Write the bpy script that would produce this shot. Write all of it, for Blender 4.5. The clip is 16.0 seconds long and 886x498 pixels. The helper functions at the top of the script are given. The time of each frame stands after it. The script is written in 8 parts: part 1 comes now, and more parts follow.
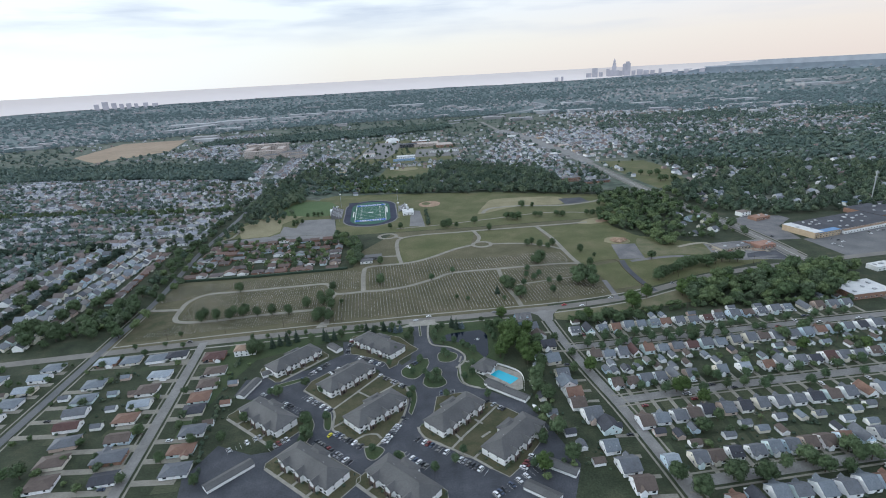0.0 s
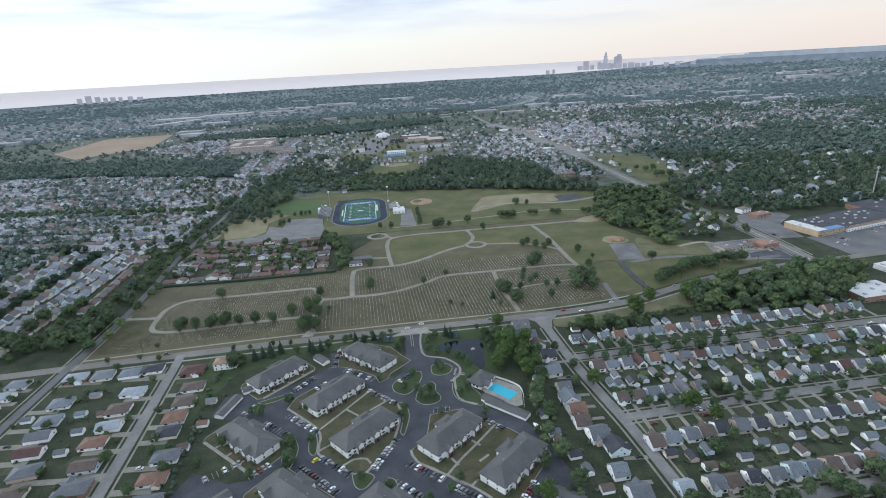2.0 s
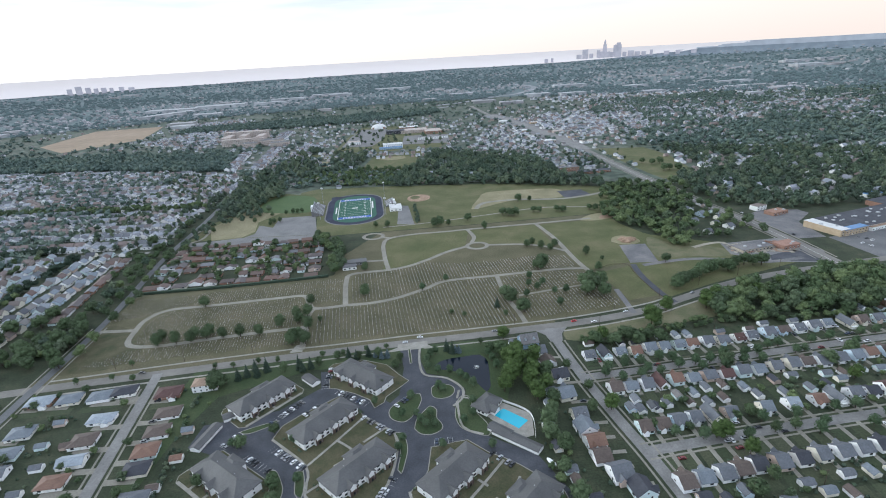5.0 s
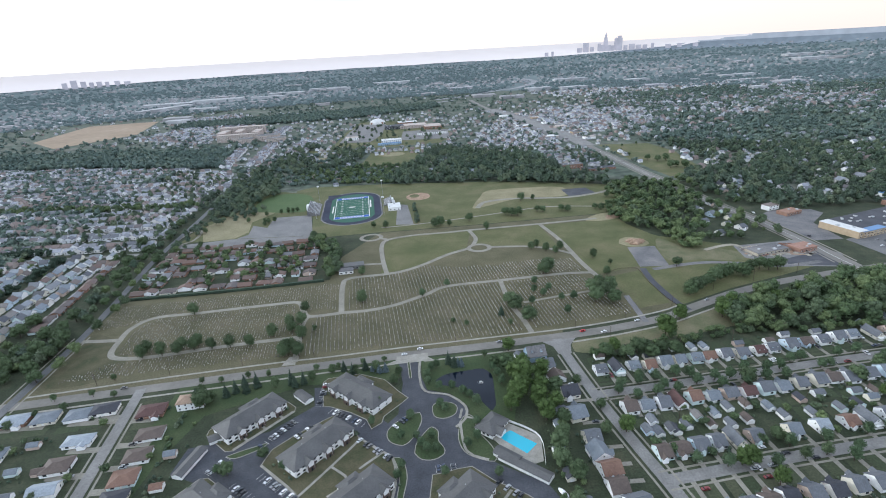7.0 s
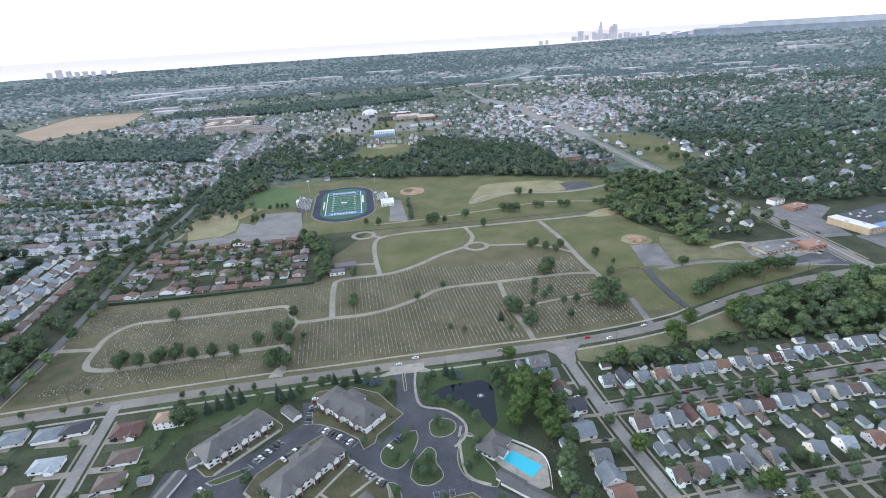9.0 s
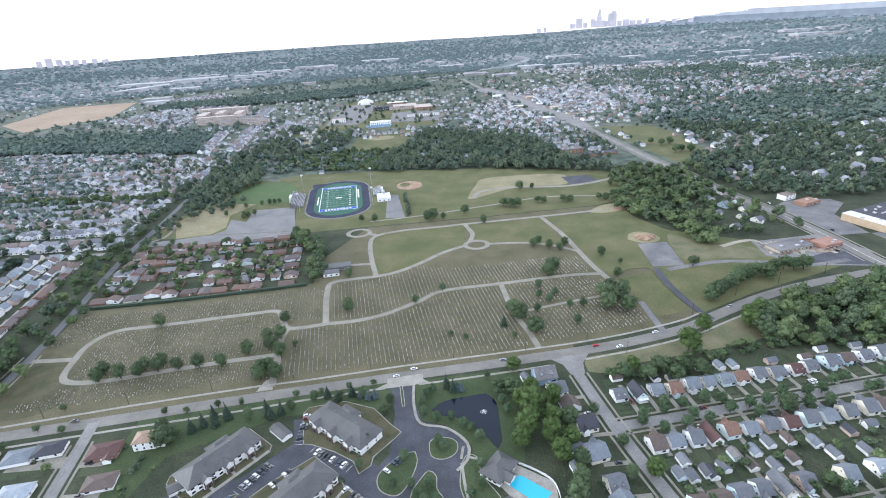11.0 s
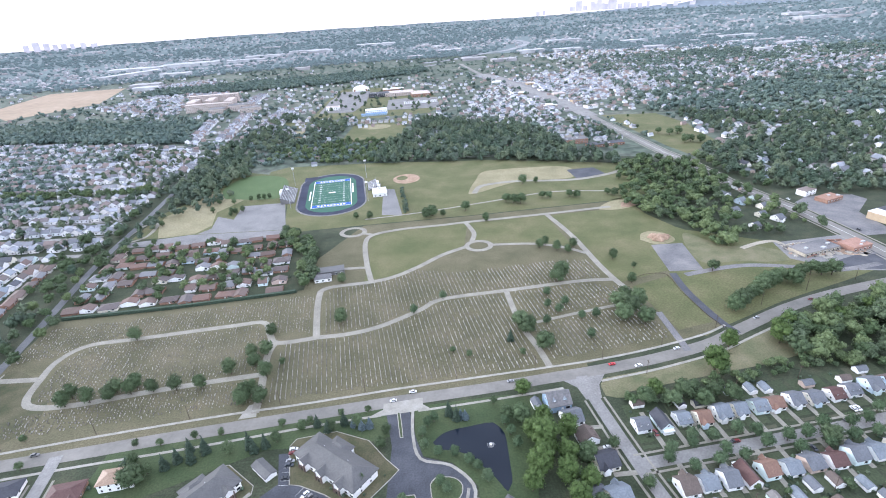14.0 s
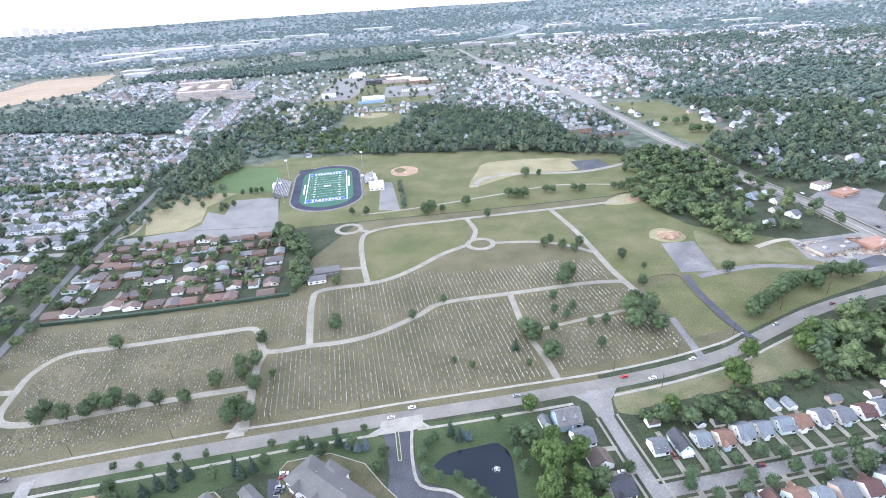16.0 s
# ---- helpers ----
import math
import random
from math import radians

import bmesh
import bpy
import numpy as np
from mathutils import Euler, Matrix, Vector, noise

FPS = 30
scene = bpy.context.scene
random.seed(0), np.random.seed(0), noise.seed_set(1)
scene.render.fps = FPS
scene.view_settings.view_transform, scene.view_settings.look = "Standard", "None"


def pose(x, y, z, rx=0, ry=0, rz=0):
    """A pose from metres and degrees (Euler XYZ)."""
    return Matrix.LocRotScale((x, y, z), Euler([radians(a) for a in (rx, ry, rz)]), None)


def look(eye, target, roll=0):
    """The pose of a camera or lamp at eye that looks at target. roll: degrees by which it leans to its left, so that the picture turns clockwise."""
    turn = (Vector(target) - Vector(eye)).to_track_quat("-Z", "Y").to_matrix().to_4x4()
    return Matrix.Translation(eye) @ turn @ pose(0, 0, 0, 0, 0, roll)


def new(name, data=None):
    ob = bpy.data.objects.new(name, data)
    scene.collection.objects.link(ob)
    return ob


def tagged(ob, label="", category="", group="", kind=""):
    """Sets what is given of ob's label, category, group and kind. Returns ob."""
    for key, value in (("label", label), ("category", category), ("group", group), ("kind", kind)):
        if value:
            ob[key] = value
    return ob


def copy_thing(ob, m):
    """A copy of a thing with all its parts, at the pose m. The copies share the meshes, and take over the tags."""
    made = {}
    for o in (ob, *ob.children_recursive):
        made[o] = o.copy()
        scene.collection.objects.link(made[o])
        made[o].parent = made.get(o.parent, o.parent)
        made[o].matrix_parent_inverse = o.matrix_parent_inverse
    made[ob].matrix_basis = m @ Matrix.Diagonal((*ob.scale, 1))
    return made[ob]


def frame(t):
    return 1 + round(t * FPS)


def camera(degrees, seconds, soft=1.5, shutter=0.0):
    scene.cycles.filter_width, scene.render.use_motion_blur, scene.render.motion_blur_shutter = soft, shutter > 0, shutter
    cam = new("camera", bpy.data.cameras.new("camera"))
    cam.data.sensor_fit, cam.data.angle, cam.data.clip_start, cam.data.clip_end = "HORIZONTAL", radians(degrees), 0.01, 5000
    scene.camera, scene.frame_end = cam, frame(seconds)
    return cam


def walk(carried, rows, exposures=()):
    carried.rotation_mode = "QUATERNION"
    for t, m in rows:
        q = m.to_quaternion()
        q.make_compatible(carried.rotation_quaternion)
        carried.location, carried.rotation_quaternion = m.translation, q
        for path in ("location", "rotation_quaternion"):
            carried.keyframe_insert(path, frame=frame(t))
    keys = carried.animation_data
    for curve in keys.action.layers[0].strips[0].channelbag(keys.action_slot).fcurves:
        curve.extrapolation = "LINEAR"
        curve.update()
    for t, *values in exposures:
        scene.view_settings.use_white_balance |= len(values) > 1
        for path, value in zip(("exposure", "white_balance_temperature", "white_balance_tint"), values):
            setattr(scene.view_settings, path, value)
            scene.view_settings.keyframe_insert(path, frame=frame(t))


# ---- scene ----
cam = camera(81.94, 16.0, soft=1.0)
# seconds, place of the drone, yaw to the left, pitch, roll
PATH = [
    (0, 0.00, -0.00, 215.54, 0.162, -18.879, -3.074),
    (0.1, -0.03, 1.37, 215.55, 0.100, -18.921, -3.078),
    (0.2, -0.06, 2.74, 215.56, -0.220, -18.964, -3.083),
    (0.3, -0.09, 4.10, 215.57, -0.520, -19.006, -3.088),
    (0.4, -0.12, 5.47, 215.57, -0.750, -19.048, -3.093),
    (0.5, -0.15, 6.84, 215.58, -0.796, -19.090, -3.097),
    (1, -0.31, 13.65, 215.62, -0.764, -19.254, -3.149),
    (1.5, -0.48, 20.43, 215.66, -0.778, -19.457, -3.176),
    (2, -0.64, 27.17, 215.69, -0.801, -19.638, -3.139),
    (2.5, -0.81, 33.89, 215.72, -0.811, -19.787, -3.244),
    (3, -0.98, 40.58, 215.75, -0.865, -19.990, -3.234),
    (3.5, -1.16, 47.25, 215.77, -0.887, -20.180, -3.215),
    (4, -1.33, 53.89, 215.79, -0.968, -20.370, -3.257),
    (6.5, -2.17, 86.77, 215.88, -1.060, -21.240, -3.308),
    (7, -2.33, 93.29, 215.90, -1.090, -21.387, -3.313),
    (7.5, -2.48, 99.80, 215.91, -1.094, -21.550, -3.319),
    (7.7, -2.54, 102.39, 215.92, -1.150, -21.660, -3.317),
    (7.8, -2.57, 103.69, 215.92, -1.280, -21.730, -3.316),
    (7.9, -2.60, 104.99, 215.93, -1.480, -21.800, -3.315),
    (8, -2.63, 106.29, 215.93, -1.678, -21.885, -3.314),
    (8.5, -2.77, 112.77, 215.95, -1.686, -22.230, -3.327),
    (9, -2.90, 119.24, 215.97, -1.739, -22.537, -3.366),
    (11.5, -3.42, 151.46, 216.11, -2.058, -24.027, -3.415),
    (12, -3.49, 157.89, 216.14, -2.106, -24.308, -3.410),
    (12.5, -3.55, 164.32, 216.18, -2.154, -24.574, -3.392),
    (13, -3.59, 170.75, 216.23, -2.176, -24.844, -3.427),
    (13.5, -3.62, 177.17, 216.28, -2.211, -25.085, -3.429),
    (14, -3.64, 183.60, 216.34, -2.237, -25.360, -3.449),
    (14.5, -3.63, 190.04, 216.40, -2.246, -25.638, -3.440),
    (15, -3.61, 196.48, 216.46, -2.269, -25.960, -3.488),
    (15.5, -3.58, 202.92, 216.53, -2.312, -26.509, -3.462),
    (16, -3.52, 209.38, 216.61, -2.348, -26.870, -3.486),
]


def aim(x, y, z, yaw, pitch, roll):
    a, p = radians(yaw), radians(pitch)
    ahead = Vector((-math.sin(a) * math.cos(p), math.cos(a) * math.cos(p), math.sin(p)))
    return look((x, y, z), Vector((x, y, z)) + 100 * ahead, roll)


walk(cam, [(t, aim(*v)) for t, *v in PATH], exposures=[(0.0, -0.15, 5480, 4.5), (4.0, 0.04, 5490, 5), (7.5, 0.25, 5500, 6.5), (11.5, 0.74, 5520, 10), (14.0, 1.02, 5480, 13.5), (16.0, 1.28, 5480, 13.5)])

# ---- sky and sun: a bright evening overcast, lightest where the sun has gone down ----
SUN_EL, SUN_AZ = 6.5, -72.0
world = bpy.data.worlds.new("sky")
scene.world = world
world.use_nodes = True
wt = world.node_tree
wt.nodes.clear()


def wnode(kind):
    return wt.nodes.new(kind)


w_out = wnode("ShaderNodeOutputWorld")
w_bg = wnode("ShaderNodeBackground")
w_sky = wnode("ShaderNodeTexSky")
w_sky.sky_type, w_sky.sun_disc = "NISHITA", False
w_sky.sun_elevation, w_sky.sun_rotation = radians(SUN_EL), radians(SUN_AZ)
w_tc = wnode("ShaderNodeTexCoord")
w_sep = wnode("ShaderNodeSeparateXYZ")
w_ramp = wnode("ShaderNodeValToRGB")
w_map = wnode("ShaderNodeMapping")
w_map.inputs["Scale"].default_value = (3.2, 3.2, 26.0)
w_map.inputs["Location"].default_value = (0.35, 0.0, 0.4)
w_noise = wnode("ShaderNodeTexNoise")
w_noise.inputs["Scale"].default_value = 1.5
w_noise.inputs["Detail"].default_value = 6.0
w_nr = wnode("ShaderNodeMapRange")
for key, v in (("From Min", 0.44), ("From Max", 0.66), ("To Min", 0.0), ("To Max", 0.75)):
    w_nr.inputs[key].default_value = v
w_high = wnode("ShaderNodeMapRange")
for key, v in (("From Min", 0.045), ("From Max", 0.115), ("To Min", 0.0), ("To Max", 1.0)):
    w_high.inputs[key].default_value = v
w_amount = wnode("ShaderNodeMath")
w_amount.operation = "MULTIPLY"
w_cloud = wnode("ShaderNodeMixRGB")
w_cloud.inputs["Color2"].default_value = (0.80, 0.79, 0.86, 1)
# rosy towards the east, white towards the sunset
w_east = wnode("ShaderNodeMapRange")
for key, v in (("From Min", -0.1), ("From Max", 0.7), ("To Min", 0.0), ("To Max", 0.75)):
    w_east.inputs[key].default_value = v
w_rose = wnode("ShaderNodeMixRGB")
w_rose.blend_type = "MULTIPLY"
w_rose.inputs["Color2"].default_value = (0.93, 0.80, 0.77, 1)
w_west = wnode("ShaderNodeMapRange")
for key, v in (("From Min", -0.15), ("From Max", -0.6), ("To Min", 0.0), ("To Max", 1.0)):
    w_west.inputs[key].default_value = v
w_glare = wnode("ShaderNodeMixRGB")
w_glare.inputs["Color2"].default_value = (1.35, 1.28, 1.2, 1)
# unseen southern sky, with brightness added to light the south-facing walls
w_south = wnode("ShaderNodeMapRange")
for key, v in (("From Min", 0.0), ("From Max", -0.75), ("To Min", 0.0), ("To Max", 1.0)):
    w_south.inputs[key].default_value = v
w_pale = wnode("ShaderNodeMixRGB")
w_pale.inputs["Color2"].default_value = (1.66, 1.66, 1.70, 1)
w_mix = wnode("ShaderNodeMixRGB")
w_mix.inputs["Fac"].default_value = 0.88
w_gain = wnode("ShaderNodeMixRGB")
w_gain.blend_type = "MULTIPLY"
w_gain.inputs["Fac"].default_value = 1.0
w_gain.inputs["Color2"].default_value = (0.10, 0.10, 0.10, 1)
e = w_ramp.color_ramp.elements
e[0].position, e[0].color = 0.0, (1.22, 1.05, 0.88, 1)
e[1].position, e[1].color = 1.0, (1.26, 1.34, 1.46, 1)
for p, c in ((0.05, (1.27, 1.13, 0.95, 1)), (0.10, (1.24, 1.17, 1.08, 1)), (0.2, (1.30, 1.28, 1.26, 1)), (0.45, (1.22, 1.28, 1.38, 1))):
    w_ramp.color_ramp.elements.new(p).color = c
for a, b in (
    (w_tc.outputs["Generated"], w_sep.inputs[0]), (w_sep.outputs["Z"], w_ramp.inputs[0]), (w_tc.outputs["Generated"], w_map.inputs[0]),
    (w_map.outputs[0], w_noise.inputs["Vector"]), (w_noise.outputs["Fac"], w_nr.inputs["Value"]), (w_sep.outputs["Z"], w_high.inputs["Value"]),
    (w_nr.outputs[0], w_amount.inputs[0]), (w_high.outputs[0], w_amount.inputs[1]), (w_amount.outputs[0], w_cloud.inputs["Fac"]),
    (w_sep.outputs["X"], w_east.inputs["Value"]), (w_east.outputs[0], w_rose.inputs["Fac"]), (w_ramp.outputs[0], w_rose.inputs["Color1"]),
    (w_sep.outputs["X"], w_west.inputs["Value"]), (w_west.outputs[0], w_glare.inputs["Fac"]), (w_rose.outputs[0], w_glare.inputs["Color1"]),
    (w_sep.outputs["Y"], w_south.inputs["Value"]), (w_south.outputs[0], w_pale.inputs["Fac"]), (w_glare.outputs[0], w_pale.inputs["Color1"]),
    (w_pale.outputs[0], w_cloud.inputs["Color1"]), (w_sky.outputs[0], w_gain.inputs["Color1"]), (w_gain.outputs[0], w_mix.inputs["Color1"]),
    (w_cloud.outputs[0], w_mix.inputs["Color2"]), (w_mix.outputs[0], w_bg.inputs["Color"]), (w_bg.outputs[0], w_out.inputs[0]),
):
    wt.links.new(a, b)
w_bg.inputs["Strength"].default_value = 1.0

sun = new("sun", bpy.data.lights.new("sun", "SUN"))
sun.data.energy, sun.data.angle, sun.data.color = 2.4, radians(24), (1.0, 0.93, 0.84)
sun_from = Vector((math.sin(radians(SUN_AZ)) * math.cos(radians(SUN_EL + 3)), math.cos(radians(SUN_AZ)) * math.cos(radians(SUN_EL + 3)), math.sin(radians(SUN_EL + 3))))
sun.matrix_world = look(tuple(sun_from * 900), (0, 0, 0))

# ---- materials ----
def surface(name, ramp, scale=0.2, fine=3.0, fine_amount=0.25, rough=0.9, bump=0.0, by="noise", metal=0.0, spec=0.3, tint=None, contrast=(0.3, 0.7)):
    """A rough surface: colours of the ramp spread by broad noise (or by a number of the object, or by the tree's own number), and fine grain over it."""
    m = bpy.data.materials.new(name)
    m.use_nodes = True
    nt = m.node_tree
    bsdf = nt.nodes["Principled BSDF"]
    bsdf.inputs["Roughness"].default_value = rough
    bsdf.inputs["Metallic"].default_value = metal
    bsdf.inputs["Specular IOR Level"].default_value = spec
    tc = nt.nodes.new("ShaderNodeTexCoord")
    geo = nt.nodes.new("ShaderNodeNewGeometry")
    cr = nt.nodes.new("ShaderNodeValToRGB")
    els = cr.color_ramp.elements
    while len(els) < len(ramp):
        els.new(0.5)
    for n, c in enumerate(ramp):
        els[n].position = n / max(1, len(ramp) - 1)
        els[n].color = (*c, 1)
    if by == "noise":
        nz = nt.nodes.new("ShaderNodeTexNoise")
        nz.inputs["Scale"].default_value = scale
        nz.inputs["Detail"].default_value = 5.0
        nz.inputs["Roughness"].default_value = 0.6
        nt.links.new(geo.outputs["Position"], nz.inputs["Vector"])
        mr = nt.nodes.new("ShaderNodeMapRange")
        mr.inputs["From Min"].default_value, mr.inputs["From Max"].default_value = contrast
        nt.links.new(nz.outputs["Fac"], mr.inputs["Value"])
        nt.links.new(mr.outputs[0], cr.inputs[0])
    elif by == "island":
        nt.links.new(geo.outputs["Random Per Island"], cr.inputs[0])
    elif by == "object":
        info = nt.nodes.new("ShaderNodeObjectInfo")
        nt.links.new(info.outputs["Random"], cr.inputs[0])
        cr.color_ramp.interpolation = "CONSTANT" if len(ramp) > 3 else "LINEAR"
        if len(ramp) > 3:
            for n in range(len(ramp)):
                els[n].position = n / len(ramp)
    else:
        at = nt.nodes.new("ShaderNodeAttribute")
        at.attribute_name = by
        nt.links.new(at.outputs["Fac"], cr.inputs[0])
        if len(ramp) > 3:
            cr.color_ramp.interpolation = "CONSTANT"
            for n in range(len(ramp)):
                els[n].position = n / len(ramp)
    grain = nt.nodes.new("ShaderNodeTexNoise")
    grain.inputs["Scale"].default_value = fine
    grain.inputs["Detail"].default_value = 4.0
    nt.links.new(geo.outputs["Position"], grain.inputs["Vector"])
    gr = nt.nodes.new("ShaderNodeMapRange")
    gr.inputs["From Min"].default_value, gr.inputs["From Max"].default_value = 0.3, 0.7
    gr.inputs["To Min"].default_value, gr.inputs["To Max"].default_value = 1 - fine_amount, 1 + fine_amount
    nt.links.new(grain.outputs["Fac"], gr.inputs["Value"])
    mul = nt.nodes.new("ShaderNodeVectorMath")
    mul.operation = "SCALE"
    nt.links.new(cr.outputs[0], mul.inputs[0])
    nt.links.new(gr.outputs[0], mul.inputs["Scale"])
    nt.links.new(mul.outputs[0], bsdf.inputs["Base Color"])
    if bump:
        bp = nt.nodes.new("ShaderNodeBump")
        bp.inputs["Strength"].default_value = 0.6
        bp.inputs["Distance"].default_value = bump
        nt.links.new(grain.outputs["Fac"], bp.inputs["Height"])
        nt.links.new(bp.outputs[0], bsdf.inputs["Normal"])
    return m


def glassy(name, colour, rough=0.08):
    m = bpy.data.materials.new(name)
    m.use_nodes = True
    b = m.node_tree.nodes["Principled BSDF"]
    b.inputs["Base Color"].default_value = (*colour, 1)
    b.inputs["Roughness"].default_value = rough
    return m


M = {}
M["yard"] = surface("yard_grass", [(0.023, 0.031, 0.016), (0.037, 0.047, 0.025), (0.064, 0.067, 0.039)], 0.06, 0.9, 0.34)
M["far_ground"] = surface("wooded_suburb", [(0.050, 0.071, 0.052), (0.079, 0.097, 0.072), (0.132, 0.134, 0.108)], 0.012, 0.06, 0.5)
M["cemetery"] = surface("dry_lawn", [(0.075, 0.073, 0.038), (0.100, 0.093, 0.052), (0.129, 0.113, 0.068)], 0.035, 0.9, 0.30)
M["park"] = surface("mown_lawn", [(0.072, 0.084, 0.031), (0.099, 0.103, 0.044), (0.134, 0.123, 0.062)], 0.03, 0.7, 0.24)
M["green"] = surface("bright_lawn", [(0.068, 0.106, 0.041), (0.086, 0.124, 0.050)], 0.05, 0.8, 0.2)
M["blue_street"] = surface("faded_asphalt_street", [(0.090, 0.093, 0.097), (0.113, 0.115, 0.119), (0.137, 0.137, 0.135)], 0.06, 0.9, 0.16, rough=0.7)
M["verge"] = surface("verge_grass", [(0.082, 0.096, 0.046), (0.131, 0.126, 0.069), (0.164, 0.148, 0.092)], 0.06, 1.0, 0.22)
M["court"] = surface("courtyard_grass", [(0.044, 0.053, 0.023), (0.076, 0.073, 0.039), (0.101, 0.091, 0.054)], 0.09, 1.2, 0.22)
M["tan"] = surface("dry_field", [(0.167, 0.153, 0.086), (0.216, 0.194, 0.113), (0.257, 0.232, 0.144)], 0.03, 0.5, 0.2)
M["crop"] = surface("ripe_crop_field", [(0.235, 0.178, 0.120), (0.275, 0.21, 0.145), (0.315, 0.245, 0.175)], 0.006, 0.05, 0.12)
M["dirt"] = surface("bare_dirt", [(0.21, 0.145, 0.095), (0.28, 0.195, 0.135), (0.36, 0.27, 0.19)], 0.12, 1.0, 0.28)
M["gravel"] = surface("pale_gravel", [(0.24, 0.22, 0.17), (0.33, 0.30, 0.24), (0.42, 0.38, 0.31)], 0.05, 1.0, 0.2)
M["road"] = surface("worn_concrete_road", [(0.129, 0.122, 0.109), (0.166, 0.157, 0.139), (0.207, 0.195, 0.173)], 0.05, 0.5, 0.08, rough=0.7)
M["street"] = surface("side_street_concrete", [(0.153, 0.147, 0.138), (0.192, 0.186, 0.175), (0.234, 0.228, 0.215)], 0.08, 0.9, 0.18, rough=0.7)
M["path"] = surface("cemetery_drive", [(0.180, 0.169, 0.140), (0.230, 0.216, 0.180), (0.270, 0.257, 0.216)], 0.08, 1.0, 0.16)
M["asphalt"] = surface("dark_asphalt", [(0.038, 0.041, 0.048), (0.053, 0.056, 0.066), (0.074, 0.077, 0.087)], 0.07, 1.1, 0.22, rough=0.7)
M["old_asphalt"] = surface("faded_asphalt", [(0.108, 0.108, 0.113), (0.153, 0.149, 0.149), (0.207, 0.198, 0.189)], 0.05, 0.8, 0.2)
M["walk"] = surface("concrete_walk", [(0.216, 0.205, 0.176), (0.270, 0.257, 0.223), (0.324, 0.310, 0.275)], 0.2, 1.5, 0.14)
M["paint"] = surface("road_paint", [(0.55, 0.55, 0.52), (0.68, 0.68, 0.65)], 0.5, 2.0, 0.15)
M["track"] = surface("running_track", [(0.020, 0.024, 0.040), (0.028, 0.033, 0.055), (0.040, 0.045, 0.068)], 0.06, 0.8, 0.12)
M["turf"] = surface("green_turf", [(0.036, 0.098, 0.066), (0.046, 0.112, 0.076)], 0.05, 0.8, 0.10)
M["endzone"] = surface("blue_turf", [(0.030, 0.085, 0.33), (0.040, 0.11, 0.40)], 0.05, 0.8, 0.10)
M["water"] = glassy("pond_water", (0.006, 0.010, 0.018), 0.06)
M["water"].node_tree.nodes["Principled BSDF"].inputs["Specular IOR Level"].default_value = 0.22
M["pool"] = glassy("pool_water", (0.045, 0.40, 0.53), 0.15)
M["roof"] = surface("house_roof_shingle", [(0.145, 0.154, 0.166), (0.094, 0.075, 0.066), (0.197, 0.214, 0.235), (0.112, 0.092, 0.080), (0.053, 0.057, 0.069), (0.154, 0.179, 0.209), (0.154, 0.144, 0.133), (0.086, 0.092, 0.104), (0.107, 0.069, 0.057), (0.163, 0.171, 0.184), (0.067, 0.069, 0.075), (0.222, 0.244, 0.265), (0.128, 0.137, 0.150)], fine=1.2, fine_amount=0.18, by="object", rough=0.5, spec=0.5, bump=0.02)
# shingle browns and greys; the pale blue tones are painted-in sky sheen
M["roof_west"] = surface("ranch_roof_shingle", [(0.133, 0.103, 0.085), (0.209, 0.233, 0.252), (0.109, 0.078, 0.067), (0.142, 0.133, 0.123), (0.257, 0.309, 0.351), (0.133, 0.084, 0.067), (0.087, 0.082, 0.081), (0.228, 0.266, 0.299), (0.114, 0.114, 0.122), (0.285, 0.332, 0.370)], fine=1.2, fine_amount=0.18, by="object", rough=0.5, spec=0.5, bump=0.02)
M["roof_tan"] = surface("tan_shingle", [(0.24, 0.17, 0.12), (0.29, 0.21, 0.15)], 0.2, 1.4, 0.16, rough=0.6)
M["roof_brown"] = surface("brown_shingle", [(0.101, 0.069, 0.056), (0.117, 0.082, 0.068), (0.086, 0.066, 0.060), (0.133, 0.082, 0.064), (0.148, 0.148, 0.156), (0.094, 0.078, 0.074)], fine=1.2, fine_amount=0.18, by="object", rough=0.55, spec=0.4, bump=0.02)
M["plots"] = surface("garden_lawns", [(0.036, 0.048, 0.024), (0.049, 0.063, 0.032), (0.041, 0.055, 0.026), (0.066, 0.071, 0.041), (0.053, 0.067, 0.035), (0.075, 0.074, 0.048)], fine=0.9, fine_amount=0.28, by="island")
ROOFS = {
    code: surface("shingle_" + tint, [tuple(0.88 * v for v in c), tuple(1.12 * v for v in c)], 0.25, 1.3, 0.16, rough=0.65, spec=0.22, bump=0.02)
    for code, tint, c in (("g", "grey", (0.122, 0.129, 0.142)), ("d", "charcoal", (0.050, 0.052, 0.062)), ("l", "pale_blue", (0.158, 0.177, 0.198)), ("b", "brown", (0.108, 0.086, 0.074)), ("o", "rust", (0.175, 0.108, 0.080)), ("m", "maroon", (0.092, 0.053, 0.048)), ("w", "silver", (0.28, 0.31, 0.34)))
}
M["siding"] = surface("painted_siding", [(0.846, 0.846, 0.837), (0.788, 0.797, 0.807), (0.837, 0.827, 0.788), (0.708, 0.670, 0.571), (0.551, 0.649, 0.729), (0.846, 0.846, 0.846), (0.492, 0.394, 0.335), (0.610, 0.708, 0.708), (0.856, 0.856, 0.856), (0.827, 0.827, 0.817), (0.846, 0.846, 0.846)], fine=0.9, fine_amount=0.06, by="object", rough=0.7)
M["entry"] = surface("dark_brick", [(0.085, 0.062, 0.050), (0.12, 0.09, 0.075)], 0.6, 5.0, 0.2)
M["brick"] = surface("brown_brick", [(0.20, 0.115, 0.08), (0.26, 0.16, 0.115), (0.32, 0.20, 0.15)], 0.6, 5.0, 0.2)
